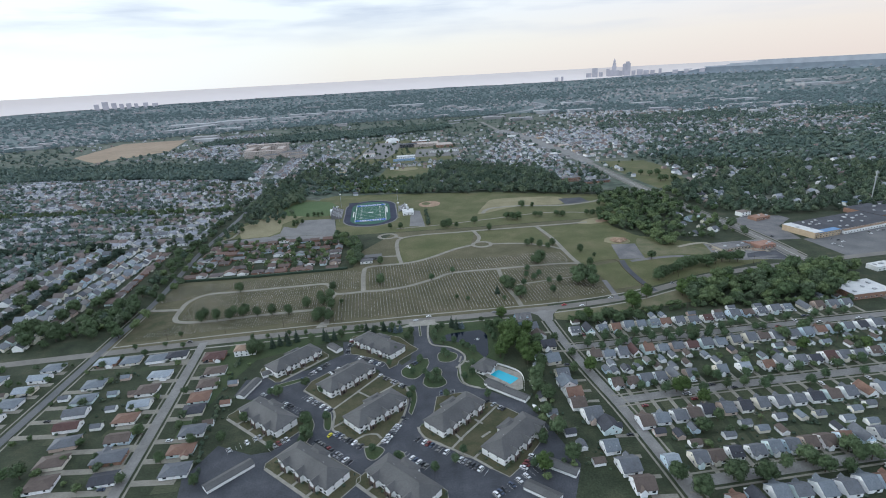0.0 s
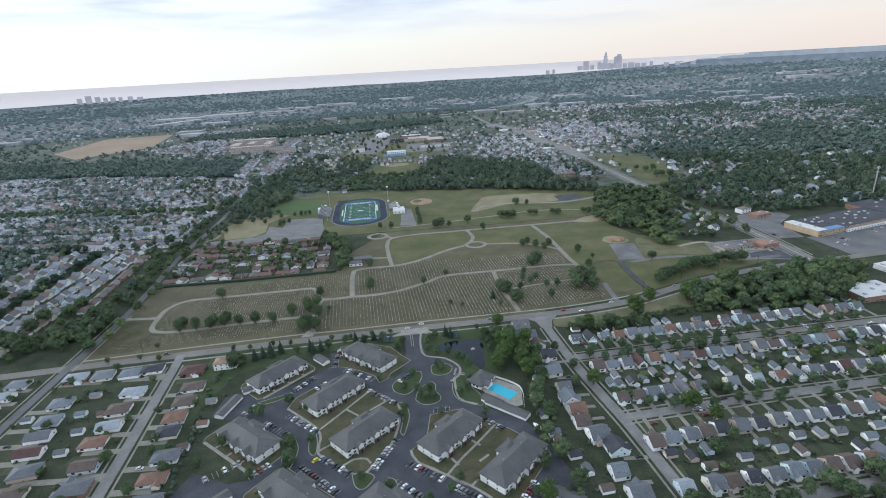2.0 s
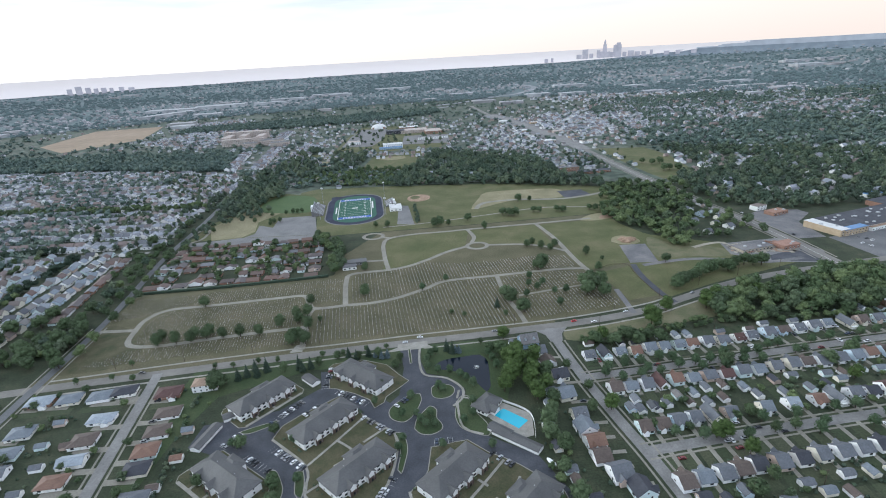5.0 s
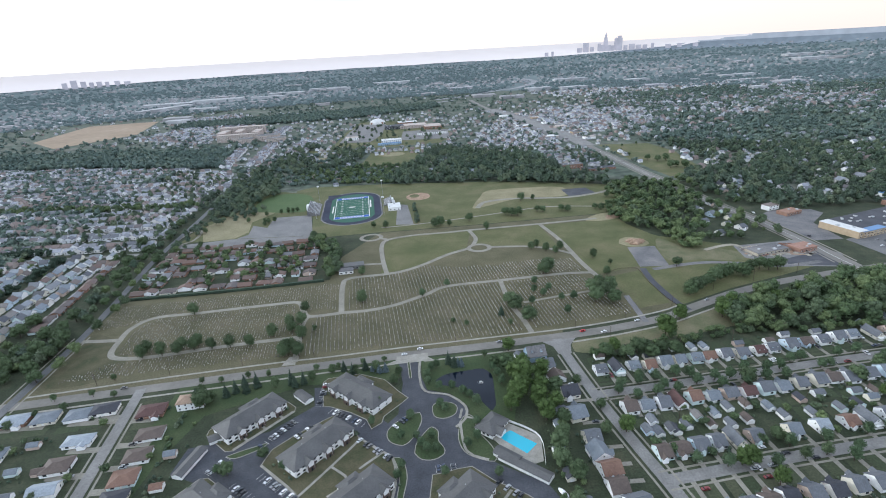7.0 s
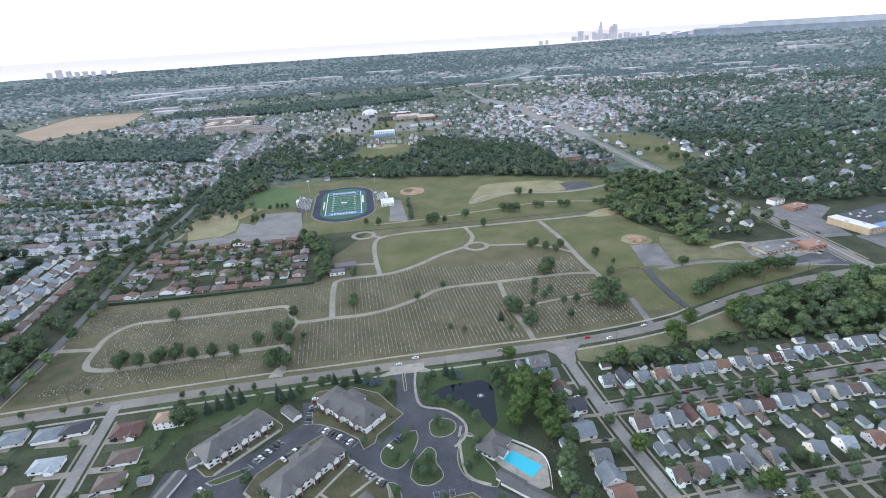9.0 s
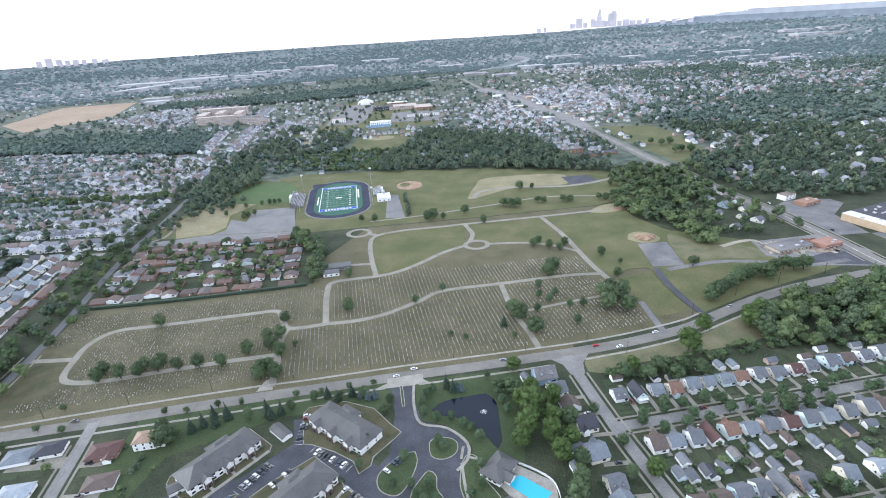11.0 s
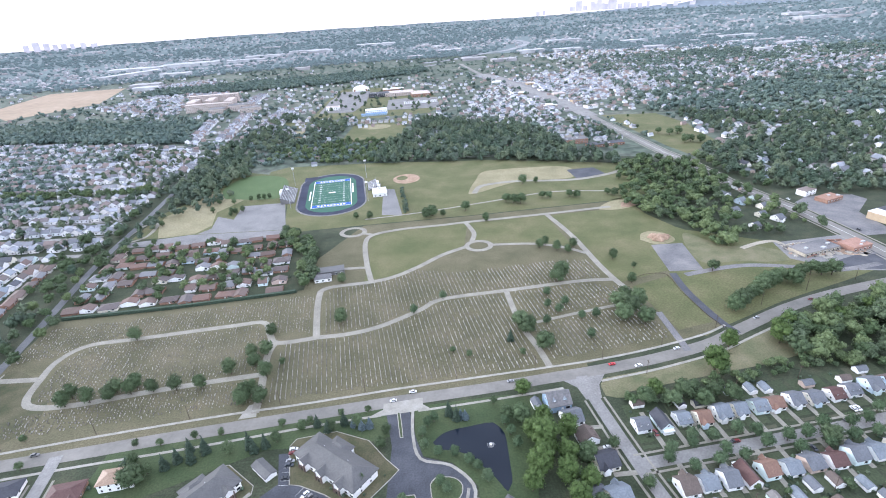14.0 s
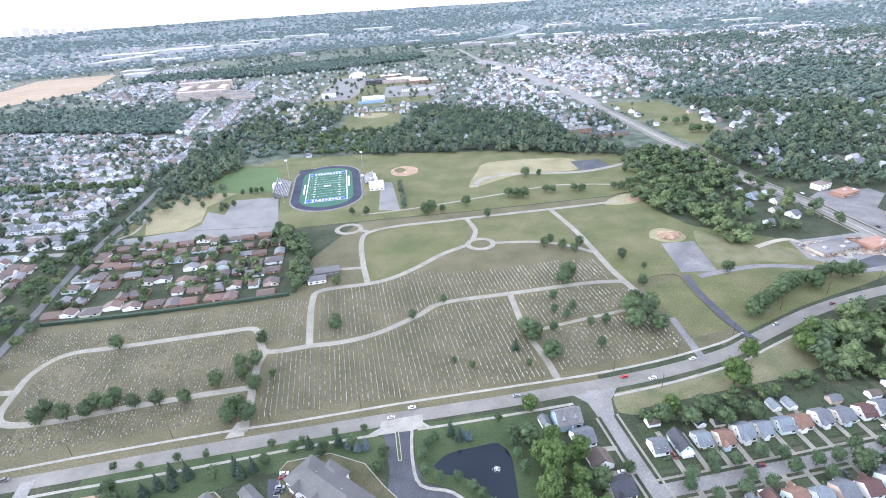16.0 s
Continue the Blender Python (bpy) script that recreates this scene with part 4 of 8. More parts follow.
trees("broad", "garden trees", 0.8, (120.6, 221), (128, 209), (150, 219), (166, 218), (196, 229), (201, 221), (224, 235), (232, 228), (153, 258), (269, 363), (293, 374), (199, 369), (-375, 442), (-399, 444), (-407, 434), (-317, 436), (-305, 424), (-330, 426), (-260, 247), (66, 298), (64, 262), (68, 240))
trees("round", "street trees", 0.9, (133, 215), (156, 223), (169, 217), (198, 226), (213, 220), (225, 228), (182, 225))
trees("bright", "trees beside the road", 1.15, (172, 430), (229, 452))
trees("bright", "grove by the pond", 1.15, (52, 384), (48, 370))
trees("bright", "garden trees", 0.72, (272, 344), (317, 339), (166, 285), (155, 299.5), (160, 300), (50, 232), (104, 330))
trees("round", "garden trees", 0.8, (166.5, 267), (190, 300.5), (203, 302), (184, 316), (315, 366), (-207, 283), (-150, 235), (-195, 240), (96, 352), (92, 330), (88, 378))
trees("street", "street trees", 1.0, (131, 379), (141, 376.5), (165, 377), (202, 378.5), (115, 370), (249, 388), (262, 378), (290, 391), (317, 395), (345, 398), (122, 359), (136, 361), (150, 363), (180, 364), (197, 366), (211, 368), (226, 370), (172, 297), (214, 297), (248, 300), (290, 307), (318, 310), (188, 310), (210, 312), (250, 316), (325, 324), (128, 373), (112, 365), (143, 367.5), (166, 369.5), (179, 372), (190, 373), (156, 380), (218, 378), (228, 379), (240, 386), (255, 377), (147, 299), (222, 304), (236, 315), (262, 306), (280, 318), (132, 303), (300, 322), (275, 389), (305, 384), (330, 396))
trees("bright", "trees beside the road", 0.85, (232, 460), (243, 466), (260, 462), (283, 468), (310, 476), (194, 452))
trees("broad", "trees on the bank", 0.92, (259, 518), (266, 522), (274, 526), (282, 531), (289, 524), (236, 503), (245, 508), (252, 513), (320, 534), (328, 533), (312, 536), (300, 533), (223, 494), (230, 498))
# ---- houses ----
def gable_roof(bm, w, d, eave, rise, over=0.5, thick=0.22, axis="x", cx=0.0, cy=0.0, mi=0):
    """A gable roof over a w by d plan, its ridge along the axis."""
    if axis == "x":
        a, b = w / 2 + over * 0.6, d / 2 + over
    else:
        a, b = d / 2 + over * 0.6, w / 2 + over
    drop = rise * over / (b - over)
    prof = [(-b, eave - drop), (0, eave + rise), (b, eave - drop), (b, eave - drop - thick), (0, eave + rise - thick), (-b, eave - drop - thick)]
    vs = []
    for u in (-a, a):
        for q, z in prof:
            p = (u + cx, q + cy, z) if axis == "x" else (-q + cx, u + cy, z)
            vs.append(bm.verts.new(p))
    for i in range(6):
        j = (i + 1) % 6
        bm.faces.new((vs[i], vs[i + 6], vs[j + 6], vs[j])).material_index = mi
    for k in (0, 6):
        bm.faces.new([vs[k + i] for i in (0, 1, 4, 5)]).material_index = mi
        bm.faces.new([vs[k + i] for i in (1, 2, 3, 4)]).material_index = mi


def hip_roof(bm, w, d, eave, rise, over=0.5, cx=0.0, cy=0.0, z=0.0, mi=0, turn=0.0):
    a, b = w / 2 + over, d / 2 + over
    c, s = math.cos(turn), math.sin(turn)
    if a >= b:
        ridge = [(-(a - b), 0), (a - b, 0)]
    else:
        ridge = [(0, -(b - a)), (0, b - a)]
    e = eave - 0.15
    raw = [(-a, -b, e), (a, -b, e), (a, b, e), (-a, b, e), (*ridge[0], eave + rise), (*ridge[1], eave + rise)]
    raw += [(x, y, h - 0.22) for x, y, h in raw[:4]]
    pts = [(x * c - y * s + cx, x * s + y * c + cy, h + z) for x, y, h in raw]
    if a >= b:
        q = [(0, 1, 5, 4), (1, 2, 5), (2, 3, 4, 5), (3, 0, 4)]
    else:
        q = [(0, 1, 4), (1, 2, 5, 4), (2, 3, 5), (3, 0, 4, 5)]
    q += [(1, 0, 6, 7), (2, 1, 7, 8), (3, 2, 8, 9), (0, 3, 9, 6), (6, 9, 8, 7)]
    faces(bm, pts, q, mi)


def gable_walls(bm, w, d, eave, rise, axis="x", cx=0.0, cy=0.0, mi=0):
    """Walls with the two gable triangles."""
    x, y = w / 2, d / 2
    lo = [(-x, -y, -0.3), (x, -y, -0.3), (x, y, -0.3), (-x, y, -0.3)]
    hi = [(p[0], p[1], eave) for p in lo]
    tip = [(-x, 0, eave + rise - 0.15), (x, 0, eave + rise - 0.15)] if axis == "x" else [(0, -y, eave + rise - 0.15), (0, y, eave + rise - 0.15)]
    pts = [(p[0] + cx, p[1] + cy, p[2]) for p in lo + hi + tip]
    if axis == "x":
        q = [(0, 1, 5, 4), (1, 2, 6, 9, 5), (2, 3, 7, 6), (3, 0, 4, 8, 7)]
    else:
        q = [(0, 1, 5, 8, 4), (1, 2, 6, 5), (2, 3, 7, 9, 6), (3, 0, 4, 7)]
    faces(bm, pts, q, mi)


def window_mesh(w=1.0, h=1.2):
    """A window that faces -y, with a white casing round its pane."""
    bm = bmesh.new()
    box(bm, 0, -0.02, 0, w + 0.24, 0.10, h + 0.24, mi=0)
    box(bm, 0, -0.06, 0.12, w, 0.08, h, mi=1)
    return mesh_of(bm, "window", [M["trim"], M["pane"]])


WIN = window_mesh()
WIN_WIDE = window_mesh(1.9, 1.3)
WIN_SMALL = window_mesh(0.8, 0.9)


def put_window(ob, x, y, z, face, me=None):
    """face: degrees by which the window turns from facing -y."""
    w = part("window", me or WIN, None, ob)
    w.matrix_basis = pose(x, y, z, 0, 0, face)
    return w


def simple(*boxes):
    bm = bmesh.new()
    for b in boxes:
        box(bm, *b)
    return bm


def cape_house(w, d, seed, axis="x"):
    """A one-and-a-half-storey house that faces -y."""
    r = np.random.default_rng(seed)
    eave, rise = 3.4 + 0.4 * r.random(), 3.3 + 0.6 * r.random()
    ob = thing("house", "small one-and-a-half-storey house with pale siding and a shingled gable roof", "house", group="houses in rows")
    bm = bmesh.new()
    gable_walls(bm, w, d, eave, rise, axis)
    part("wall", bm, M["siding"], ob)
    bm = bmesh.new()
    gable_roof(bm, w, d, eave, rise, axis=axis)
    roof = part("roof", bm, M["roof"], ob)
    if axis == "x":
        # cross gable over the door, or a pair of small dormers
        bm, bw = bmesh.new(), bmesh.new()
        if seed % 3:
            gable_walls(bw, 3.4, 2.4, eave, 1.9, "y", -w * 0.2, -d / 2 - 0.4)
            gable_roof(bm, 3.4, 3.4, eave, 1.9, 0.35, 0.18, "y", -w * 0.2, -d / 2 + 0.2)
            part("porch", bw, M["siding"], ob)
            part("porch_roof", bm, M["roof"], ob)
        else:
            for sx in (-0.24, 0.24):
                bm, bw = bmesh.new(), bmesh.new()
                gable_walls(bw, 1.6, 2.0, eave + 1.5, 0.8, "y", sx * w, -d * 0.25)
                gable_roof(bm, 1.6, 2.4, eave + 1.5, 0.8, 0.25, 0.14, "y", sx * w, -d * 0.25)
                dormer = part("dormer", bw, M["siding"], ob)
                part("dormer_roof", bm, M["roof"], dormer)
        put_window(ob, -w / 2 - 0.03, 0, eave + 0.4, -90, WIN_SMALL)
    else:
        bm = simple((0, -d / 2 - 0.9, -0.2, w * 0.8, 1.8, 0.5), (-w * 0.36, -d / 2 - 1.6, 0.3, 0.2, 0.2, 2.1), (w * 0.36, -d / 2 - 1.6, 0.3, 0.2, 0.2, 2.1), (0, -d / 2 - 0.95, 2.4, w * 0.85, 2.1, 0.25))
        part("porch", bm, M["trim"], ob)
        put_window(ob, 0, -d / 2 - 0.03, eave + 0.5, 0)
    put_window(ob, -w * 0.15, d / 2 + 0.03, 1.0, 180, WIN_WIDE)
    part("door", simple((w * 0.08, -d / 2 - 0.03, 0.2, 1.0, 0.1, 2.1)), M["trim"], ob)
    put_window(ob, w * 0.32, -d / 2 - 0.03, 1.0, 0, WIN_WIDE)
    for x, face in ((-w / 2 - 0.03, -90), (w / 2 + 0.03, 90)):
        put_window(ob, x, -d * 0.2, 1.0, face)
    return ob


def ranch_house(w, d, seed, hip=True):
    """A low wide house that faces -y."""
    r = np.random.default_rng(seed)
    eave, rise = 2.8, 1.7 + 0.4 * r.random()
    ob = thing("house", "low single-storey ranch house with a shallow shingled roof", "house", group="ranch houses")
    bm = bmesh.new()
    if hip:
        box(bm, 0, 0, -0.3, w, d, eave + 0.3)
    else:
        gable_walls(bm, w, d, eave, rise)
    part("wall", bm, M["brick"] if seed == 4 else M["siding"], ob)
    bm = bmesh.new()
    if hip:
        hip_roof(bm, w, d, eave, rise)
    else:
        gable_roof(bm, w, d, eave, rise)
    part("roof", bm, M["roof_west"], ob)
    if seed % 3 == 1:
        bw, bm = bmesh.new(), bmesh.new()
        gable_walls(bw, 4.2, 3.0, eave, 1.1, "y", w * 0.25, -d / 2 - 1.2)
        gable_roof(bm, 4.2, 5.5, eave, 1.1, 0.4, 0.2, "y", w * 0.25, -d / 2)
        part("wing", bw, M["siding"], ob)
        part("wing_roof", bm, M["roof_west"], ob)
    part("door", simple((0.3, -d / 2 - 0.03, 0.15, 1.0, 0.1, 2.1)), M["trim"], ob)
    for x, me in ((-w * 0.28, WIN_WIDE), (w * 0.32, WIN)):
        put_window(ob, x, -d / 2 - 0.03, 0.9, 0, me)
    for x, face in ((-w / 2 - 0.03, -90), (w / 2 + 0.03, 90)):
        put_window(ob, x, -d * 0.2, 1.0, face)
    return ob


def garage(seed):
    ob = thing("garage", "small detached garage with a gable roof behind a house", "garage", group="back garages")
    bm = bmesh.new()
    gable_walls(bm, 5.0, 7.0, 2.5, 1.6, "y")
    part("wall", bm, M["siding"], ob)
    bm = bmesh.new()
    gable_roof(bm, 5.0, 7.0, 2.5, 1.6, 0.3, 0.15, "y")
    part("roof", bm, M["roof"], ob)
    part("garage_door", simple((0, -3.52, 0.0, 2.7, 0.08, 2.1)), M["trim"], ob)
    return ob


def cottage(w, d, seed, low=False):
    """A plain small house, seen from afar: walls, roof, a door and two windows."""
    eave, rise = (2.7, 1.9) if low else (3.6, 3.2)
    ob = thing("house", "brick bungalow with a brown shingled roof among trees" if low else "small white-sided house with a steep gable roof", "house", group="bungalows behind the hedge" if low else "white houses in columns")
    bm = bmesh.new()
    if low and seed % 2:
        box(bm, 0, 0, -0.3, w, d, eave + 0.3)
    else:
        gable_walls(bm, w, d, eave, rise, "x" if seed % 3 else "y")
    part("wall", bm, M["brick"] if low and seed % 3 else M["siding"], ob)
    bm = bmesh.new()
    if low and seed % 2:
        hip_roof(bm, w, d, eave, rise)
    else:
        gable_roof(bm, w, d, eave, rise, axis="x" if seed % 3 else "y")
    part("roof", bm, M["roof_brown"] if low else M["roof"], ob)
    part("door", simple((w * 0.08, -d / 2 - 0.03, 0.2, 1.0, 0.1, 2.1)), M["trim"], ob)
    put_window(ob, w * 0.3, -d / 2 - 0.03, 1.0, 0, WIN_WIDE)
    put_window(ob, -w / 2 - 0.03, -d * 0.2, 1.0, -90)
    return ob


COTTAGES = [cottage(8.6, 9.4, 1), cottage(9.2, 9.0, 2), cottage(8.4, 9.8, 3), cottage(9.0, 10.0, 4)]
LOW_HOUSES = [cottage(13.5, 9.2, 1, True), cottage(12.5, 9.4, 2, True), cottage(14, 9.4, 3, True), cottage(13, 9.6, 4, True), cottage(12.5, 9.0, 6, True)]
CAPES = [cape_house(8.4, 9.6, 1), cape_house(9.0, 9.2, 2), cape_house(8.2, 10.0, 3), cape_house(9.2, 9.6, 4), cape_house(8.0, 12.0, 5, "y"), cape_house(8.4, 9.4, 8), cape_house(8.8, 9.8, 10)]
RANCHES = [ranch_house(15.5, 10.4, 1), ranch_house(14.5, 10.6, 2), ranch_house(14.5, 10.0, 3, False), ranch_house(16.5, 10.4, 4), ranch_house(15, 10.2, 5, False), ranch_house(14, 10.8, 6)]
BIG_CAPES = [cape_house(10.5, 11.0, 11), cape_house(9.8, 11.4, 12), cape_house(11.0, 10.6, 13)]
GARAGES, SHEDS = [garage(1)], [garage(2)]
used = set()
house_places = []


def two_storey():
    ob = thing("house", "two-storey white house with a tan hipped roof and a low wing", "house", pose(-175, 384, 0, 0, 0, 6))
    part("wall", simple((0, 0, -0.3, 12, 10, 6.0)), M["apt_wall"], ob)
    bm = bmesh.new()
    hip_roof(bm, 12, 10, 5.7, 2.4)
    part("roof", bm, M["roof_tan"], ob)
    part("wing", simple((8.4, -1, -0.3, 5, 7, 3.1)), M["apt_wall"], ob)
    bm = bmesh.new()
    hip_roof(bm, 5, 7, 2.8, 1.3, 0.4, 8.6, -1)
    part("wing_roof", bm, M["roof_tan"], ob)
    for x in (-4, 0, 4):
        for z in (0.9, 3.6):
            put_window(ob, x, -5.03, z, 0)
    for y in (-2.5, 2.5):
        for z in (0.9, 3.6):
            put_window(ob, -6.03, y, z, -90)


two_storey()
house_places.append((-180, 386))
drive_lines = []


def stand(models, x, y, turn, k=None, tint=""):
    """A house of the set at a place; the first of each model is the model itself."""
    k = int(rng.integers(len(models))) if k is None else k
    ob = models[k]
    m = pose(x, y, 0, 0, 0, turn)
    if models is not GARAGES and models is not SHEDS:
        m = m @ Matrix.Diagonal((rng.uniform(0.90, 1.02), rng.uniform(0.94, 1.12), rng.uniform(0.88, 1.02), 1) if models is CAPES else (rng.uniform(0.94, 1.08), rng.uniform(0.92, 1.1), rng.uniform(0.9, 1.1), 1))
    house_places.append((x, y))
    if ob.name in used:
        ob = copy_thing(ob, m)
    else:
        used.add(ob.name)
        ob.matrix_basis = m
    for q in ob.children_recursive if tint else ():
        if q.name.split(".")[0].endswith("roof"):
            q.material_slots[0].link = "OBJECT"
            q.material_slots[0].material = ROOFS[tint]
    return ob


plots = []


def plot(x0, y0, x1, y1, slope):
    """One garden's grass: a quad between two corners on the slanting grid."""
    if any(x0 < p[1][0] and x1 > p[0][0] and y0 < p[2][1] and y1 + slope * (x1 - x0) > p[0][1] for p in plots):
        return
    plots.append([(x0, y0), (x1, y0 + slope * (x1 - x0)), (x1, y1 + slope * (x1 - x0)), (x0, y1)])


def terrace(places, tints, face, street, back):
    """Houses one by one along a street that lies at that distance before them, each with its drive, garage and grass."""
    sgn = 1 if face == 0 else -1
    for i, ((x, y), tint) in enumerate(zip(places, tints)):
        stand(CAPES, x, y, 5.7 + face + rng.normal() * 0.8, None, tint)
        gap = (places[i + 1][0] - x) if i + 1 < len(places) else 12
        sx = 5.3
        end = back * 0.55
        if rng.random() < 0.72:
            stand(GARAGES, x + sx - 0.8 + rng.normal() * 0.5, y + sgn * back + rng.normal() * 1.8, 5.7 + face + int(rng.choice((0, 0, 90))), 0, str(rng.choice(list("gglbd"))))
            end = back - 3.0
        drive_lines.append(((x + sx + 0.1 * sgn * street, y - sgn * street), (x + sx - 0.5, y + sgn * end)))
        lo, hi = x - 4.6, x + min(gap, 14) - 8.6
        f0, f1 = sorted((y - sgn * (street - 5.2), y - sgn * 4.6))
        plot(lo, f0, hi, f1, 0.1)
        f0, f1 = sorted((y + sgn * 4.6, y + sgn * (back + 3.5)))
        plot(lo + 0.4, f0, hi + 1.2, f1, 0.1)
        f0, f1 = sorted((y - sgn * (street - 1.1), y - sgn * (street - 3.4)))
        plot(lo, f0, hi + 1.0, f1, 0.1)


def house_row(models, x0, y0, slope, x1, step, face, back=None, reach=16):
    """Houses along x. face: 0 towards the flight's start, 180 away. back: how far behind the garages stand."""
    n = int((x1 - x0) / step) + 1
    ang = math.degrees(math.atan(slope))
    sgn = 1 if face == 0 else -1
    for i in range(n):
        x = x0 + i * step + rng.normal() * 0.25
        y = y0 + slope * (x - x0) + rng.normal() * 1.1
        stand(models, x, y, ang + face)
        if back:
            sx = 5.0 + rng.normal() * 0.3
            end = back * 0.6
            if rng.random() < 0.7:
                stand(GARAGES, x + sx - 1.0 + rng.normal() * 0.6, y + back + rng.normal() * 2.2, ang + face + rng.choice((0, 0, 90)), 0)
                end = back - sgn * 3.0
            drive_lines.append(((x + sx + sgn * reach * slope, y - sgn * reach), (x + sx - 0.5, y + end)))


def house_column(models, x0, y0, lean, y1, step, face, back=None, reach=14):
    """Houses one behind the other; face: -1 when their street lies to the west, 1 to the east."""
    n = int(abs(y1 - y0) / step) + 1
    ang = -math.degrees(math.atan(lean))
    for i in range(n):
        y = y0 - i * step + rng.normal() * 0.4
        x = x0 + lean * (y - y0) + rng.normal() * 0.5
        stand(models, x, y, ang + (0 if rng.random() < 0.7 else 180))
        drive_lines.append(((x + face * reach, y - 6.6), (x - face * 6, y - 6.6)))
        if back and rng.random() < 0.65:
            stand(GARAGES, x - face * back, y - 6.0 + rng.normal(), ang + 90 * face, 0)


terrace([(108, 390), (120, 391), (132, 392), (143, 391), (155, 394), (166, 395), (178, 396), (188, 397), (201, 399), (213, 399), (226, 400), (237, 402), (252, 405), (265, 407), (278, 408), (291, 410), (304, 413), (320, 412), (333, 414), (346, 415), (359, 416)], "gdlrllloggmggbgglgbgg".replace("r", "o"), 0, 16.5, 14)
terrace([(113, 349), (124, 350), (135, 351), (145, 352), (156, 354), (168, 354), (180, 356), (192, 356), (204, 358), (216, 359), (229, 361), (242, 363), (253, 364), (264, 364), (278, 366), (291, 368), (303, 370), (315, 371), (328, 373), (341, 375), (354, 376)], "blgmolgmglggbgglobgdg", 180, 16, 13)
terrace([(117, 311), (128, 312), (139, 314), (150, 316), (161, 317), (173, 318), (196, 320), (214, 322), (232, 324), (245, 326), (258, 328), (270, 329), (281, 330), (293, 331), (306, 333), (319, 335), (332, 337), (346, 338)], "bbgggglwoggdmggbgl", 0, 15, 15)
terrace([(121, 268), (132, 270), (144, 272), (154, 274), (164, 276), (177, 277), (189, 278), (201, 280), (214, 281), (226, 282), (239, 284), (251, 285), (263, 287), (276, 288), (289, 290), (302, 292), (315, 293), (328, 295)], "blgbdgdgggdbgolgdb", 180, 25, 13)
terrace([(122, 233), (138, 234), (148, 235), (160, 237), (173, 238), (184, 240), (195, 241), (206, 242), (217, 243), (228, 244), (240, 246), (252, 247), (264, 248), (276, 250), (288, 251), (300, 253)], "wgbdglgbboggdgbl", 0, 14, 13)
house_row(CAPES, 142, 203, 0.10, 300, 12.1, 180)
blue_house = cape_house(10.5, 10.0, 21)
for q in blue_house.children:
    if q.name.split('.')[0] in ('wall', 'porch'):
        q.data.materials[0] = M["blue_siding"]
    elif q.name.split('.')[0].endswith('roof'):
        q.data.materials[0] = M["old_asphalt"]
tagged(blue_house, "light blue two-level house with a grey gable roof", "house")
blue_house.matrix_basis = pose(67, 413, 0, 0, 0, 8) @ Matrix.Diagonal((1.3, 1.2, 1.4, 1))
house_places.append((67, 413))
for k, ((x, y), c) in enumerate(zip(((72, 400), (76, 385), (80, 368), (79, 347), (82, 326), (82, 313), (84, 301), (84, 290), (90, 277), (97, 265), (92, 247), (97, 231), (100, 217)), "gbdlglobgdlgb")):
    stand(BIG_CAPES, x, y, (8, 98, 8, 188)[k % 4] + rng.normal() * 2, k % 3, c)
    drive_lines.append(((x + 16, y - 7), (x + 2, y - 7)))
for k, (x, y) in enumerate(((55, 414), (61, 318), (62, 300), (65, 282), (66, 274), (70, 352), (66, 338), (72, 262), (76, 250), (82, 236))):
    stand(GARAGES, x, y, 98 if k % 2 else 8, 0, "gldgb"[k % 5])
for x, y in ((116, 329), (122, 337), (130, 329), (140, 331), (150, 338)):
    stand(SHEDS, x, y, 6)
for (x, y), c in zip(((-287, 378), (-267, 379), (-246, 380), (-231, 384), (-277, 345), (-230, 354), (-229, 333), (-272, 325), (-225, 315), (-267, 309), (-226, 299), (-262, 293), (-218, 278), (-252, 276), (-197, 379), (-187, 356), (-185, 337), (-184, 320), (-182, 305), (-172, 282), (-171, 264), (-214, 260), (-248, 258), (-206, 242), (-166, 246), (-242, 240)), "wlldlwblwgombgmbbodgogbdgb"):
    stand(RANCHES, x, y, 8 + (0 if rng.random() < 0.7 else 180) + rng.normal() * 1.5, None, c)
    road = (-300 if x < -256 else -212 - 0.14 * (y - 380))
    drive_lines.append(((road + (4 if x > road else -4), y - 7.2), (x + (3 if x > road else -3), y - 7.2)))
    plot(x - 7.4, y - 16.5, x + 7.4, y - 9.6, 0.12)
    plot(x - 7.4, y + 5.6, x + 7.4, y + 8.0, 0.12)
for k, (x, y) in enumerate(((-257, 353), (-238, 330), (-254, 331), (-162, 312), (-289, 328), (-166, 337), (-165, 290), (-244, 312), (-242, 292))):
    stand(GARAGES, x, y, 98, 0, "lbloglbgg"[k])
house_column(RANCHES, -329, 374, -0.06, 250, 17.0, 1, 14)
house_column(RANCHES, -366, 356, -0.06, 270, 17.0, -1, 13)
house_column(RANCHES, -404, 345, -0.06, 300, 17.0, 1)
for y in (508, 524, 541, 558, 574, 591, 608, 626, 643, 660):
    stand(LOW_HOUSES, -366 - 0.12 * (y - 546), y, 100 + rng.normal() * 2)
for x0, turn in ((-390, -90), (-409, 90), (-431, -90), (-465, 90), (-483, -90)):
    for i in range(25):
        y = 412 + i * 11.4 + rng.normal() * 0.6
        if y < 692 and rng.random() < 0.96:
            stand(COTTAGES, x0 - 0.03 * (y - 570) + rng.normal(), y, turn + 3)
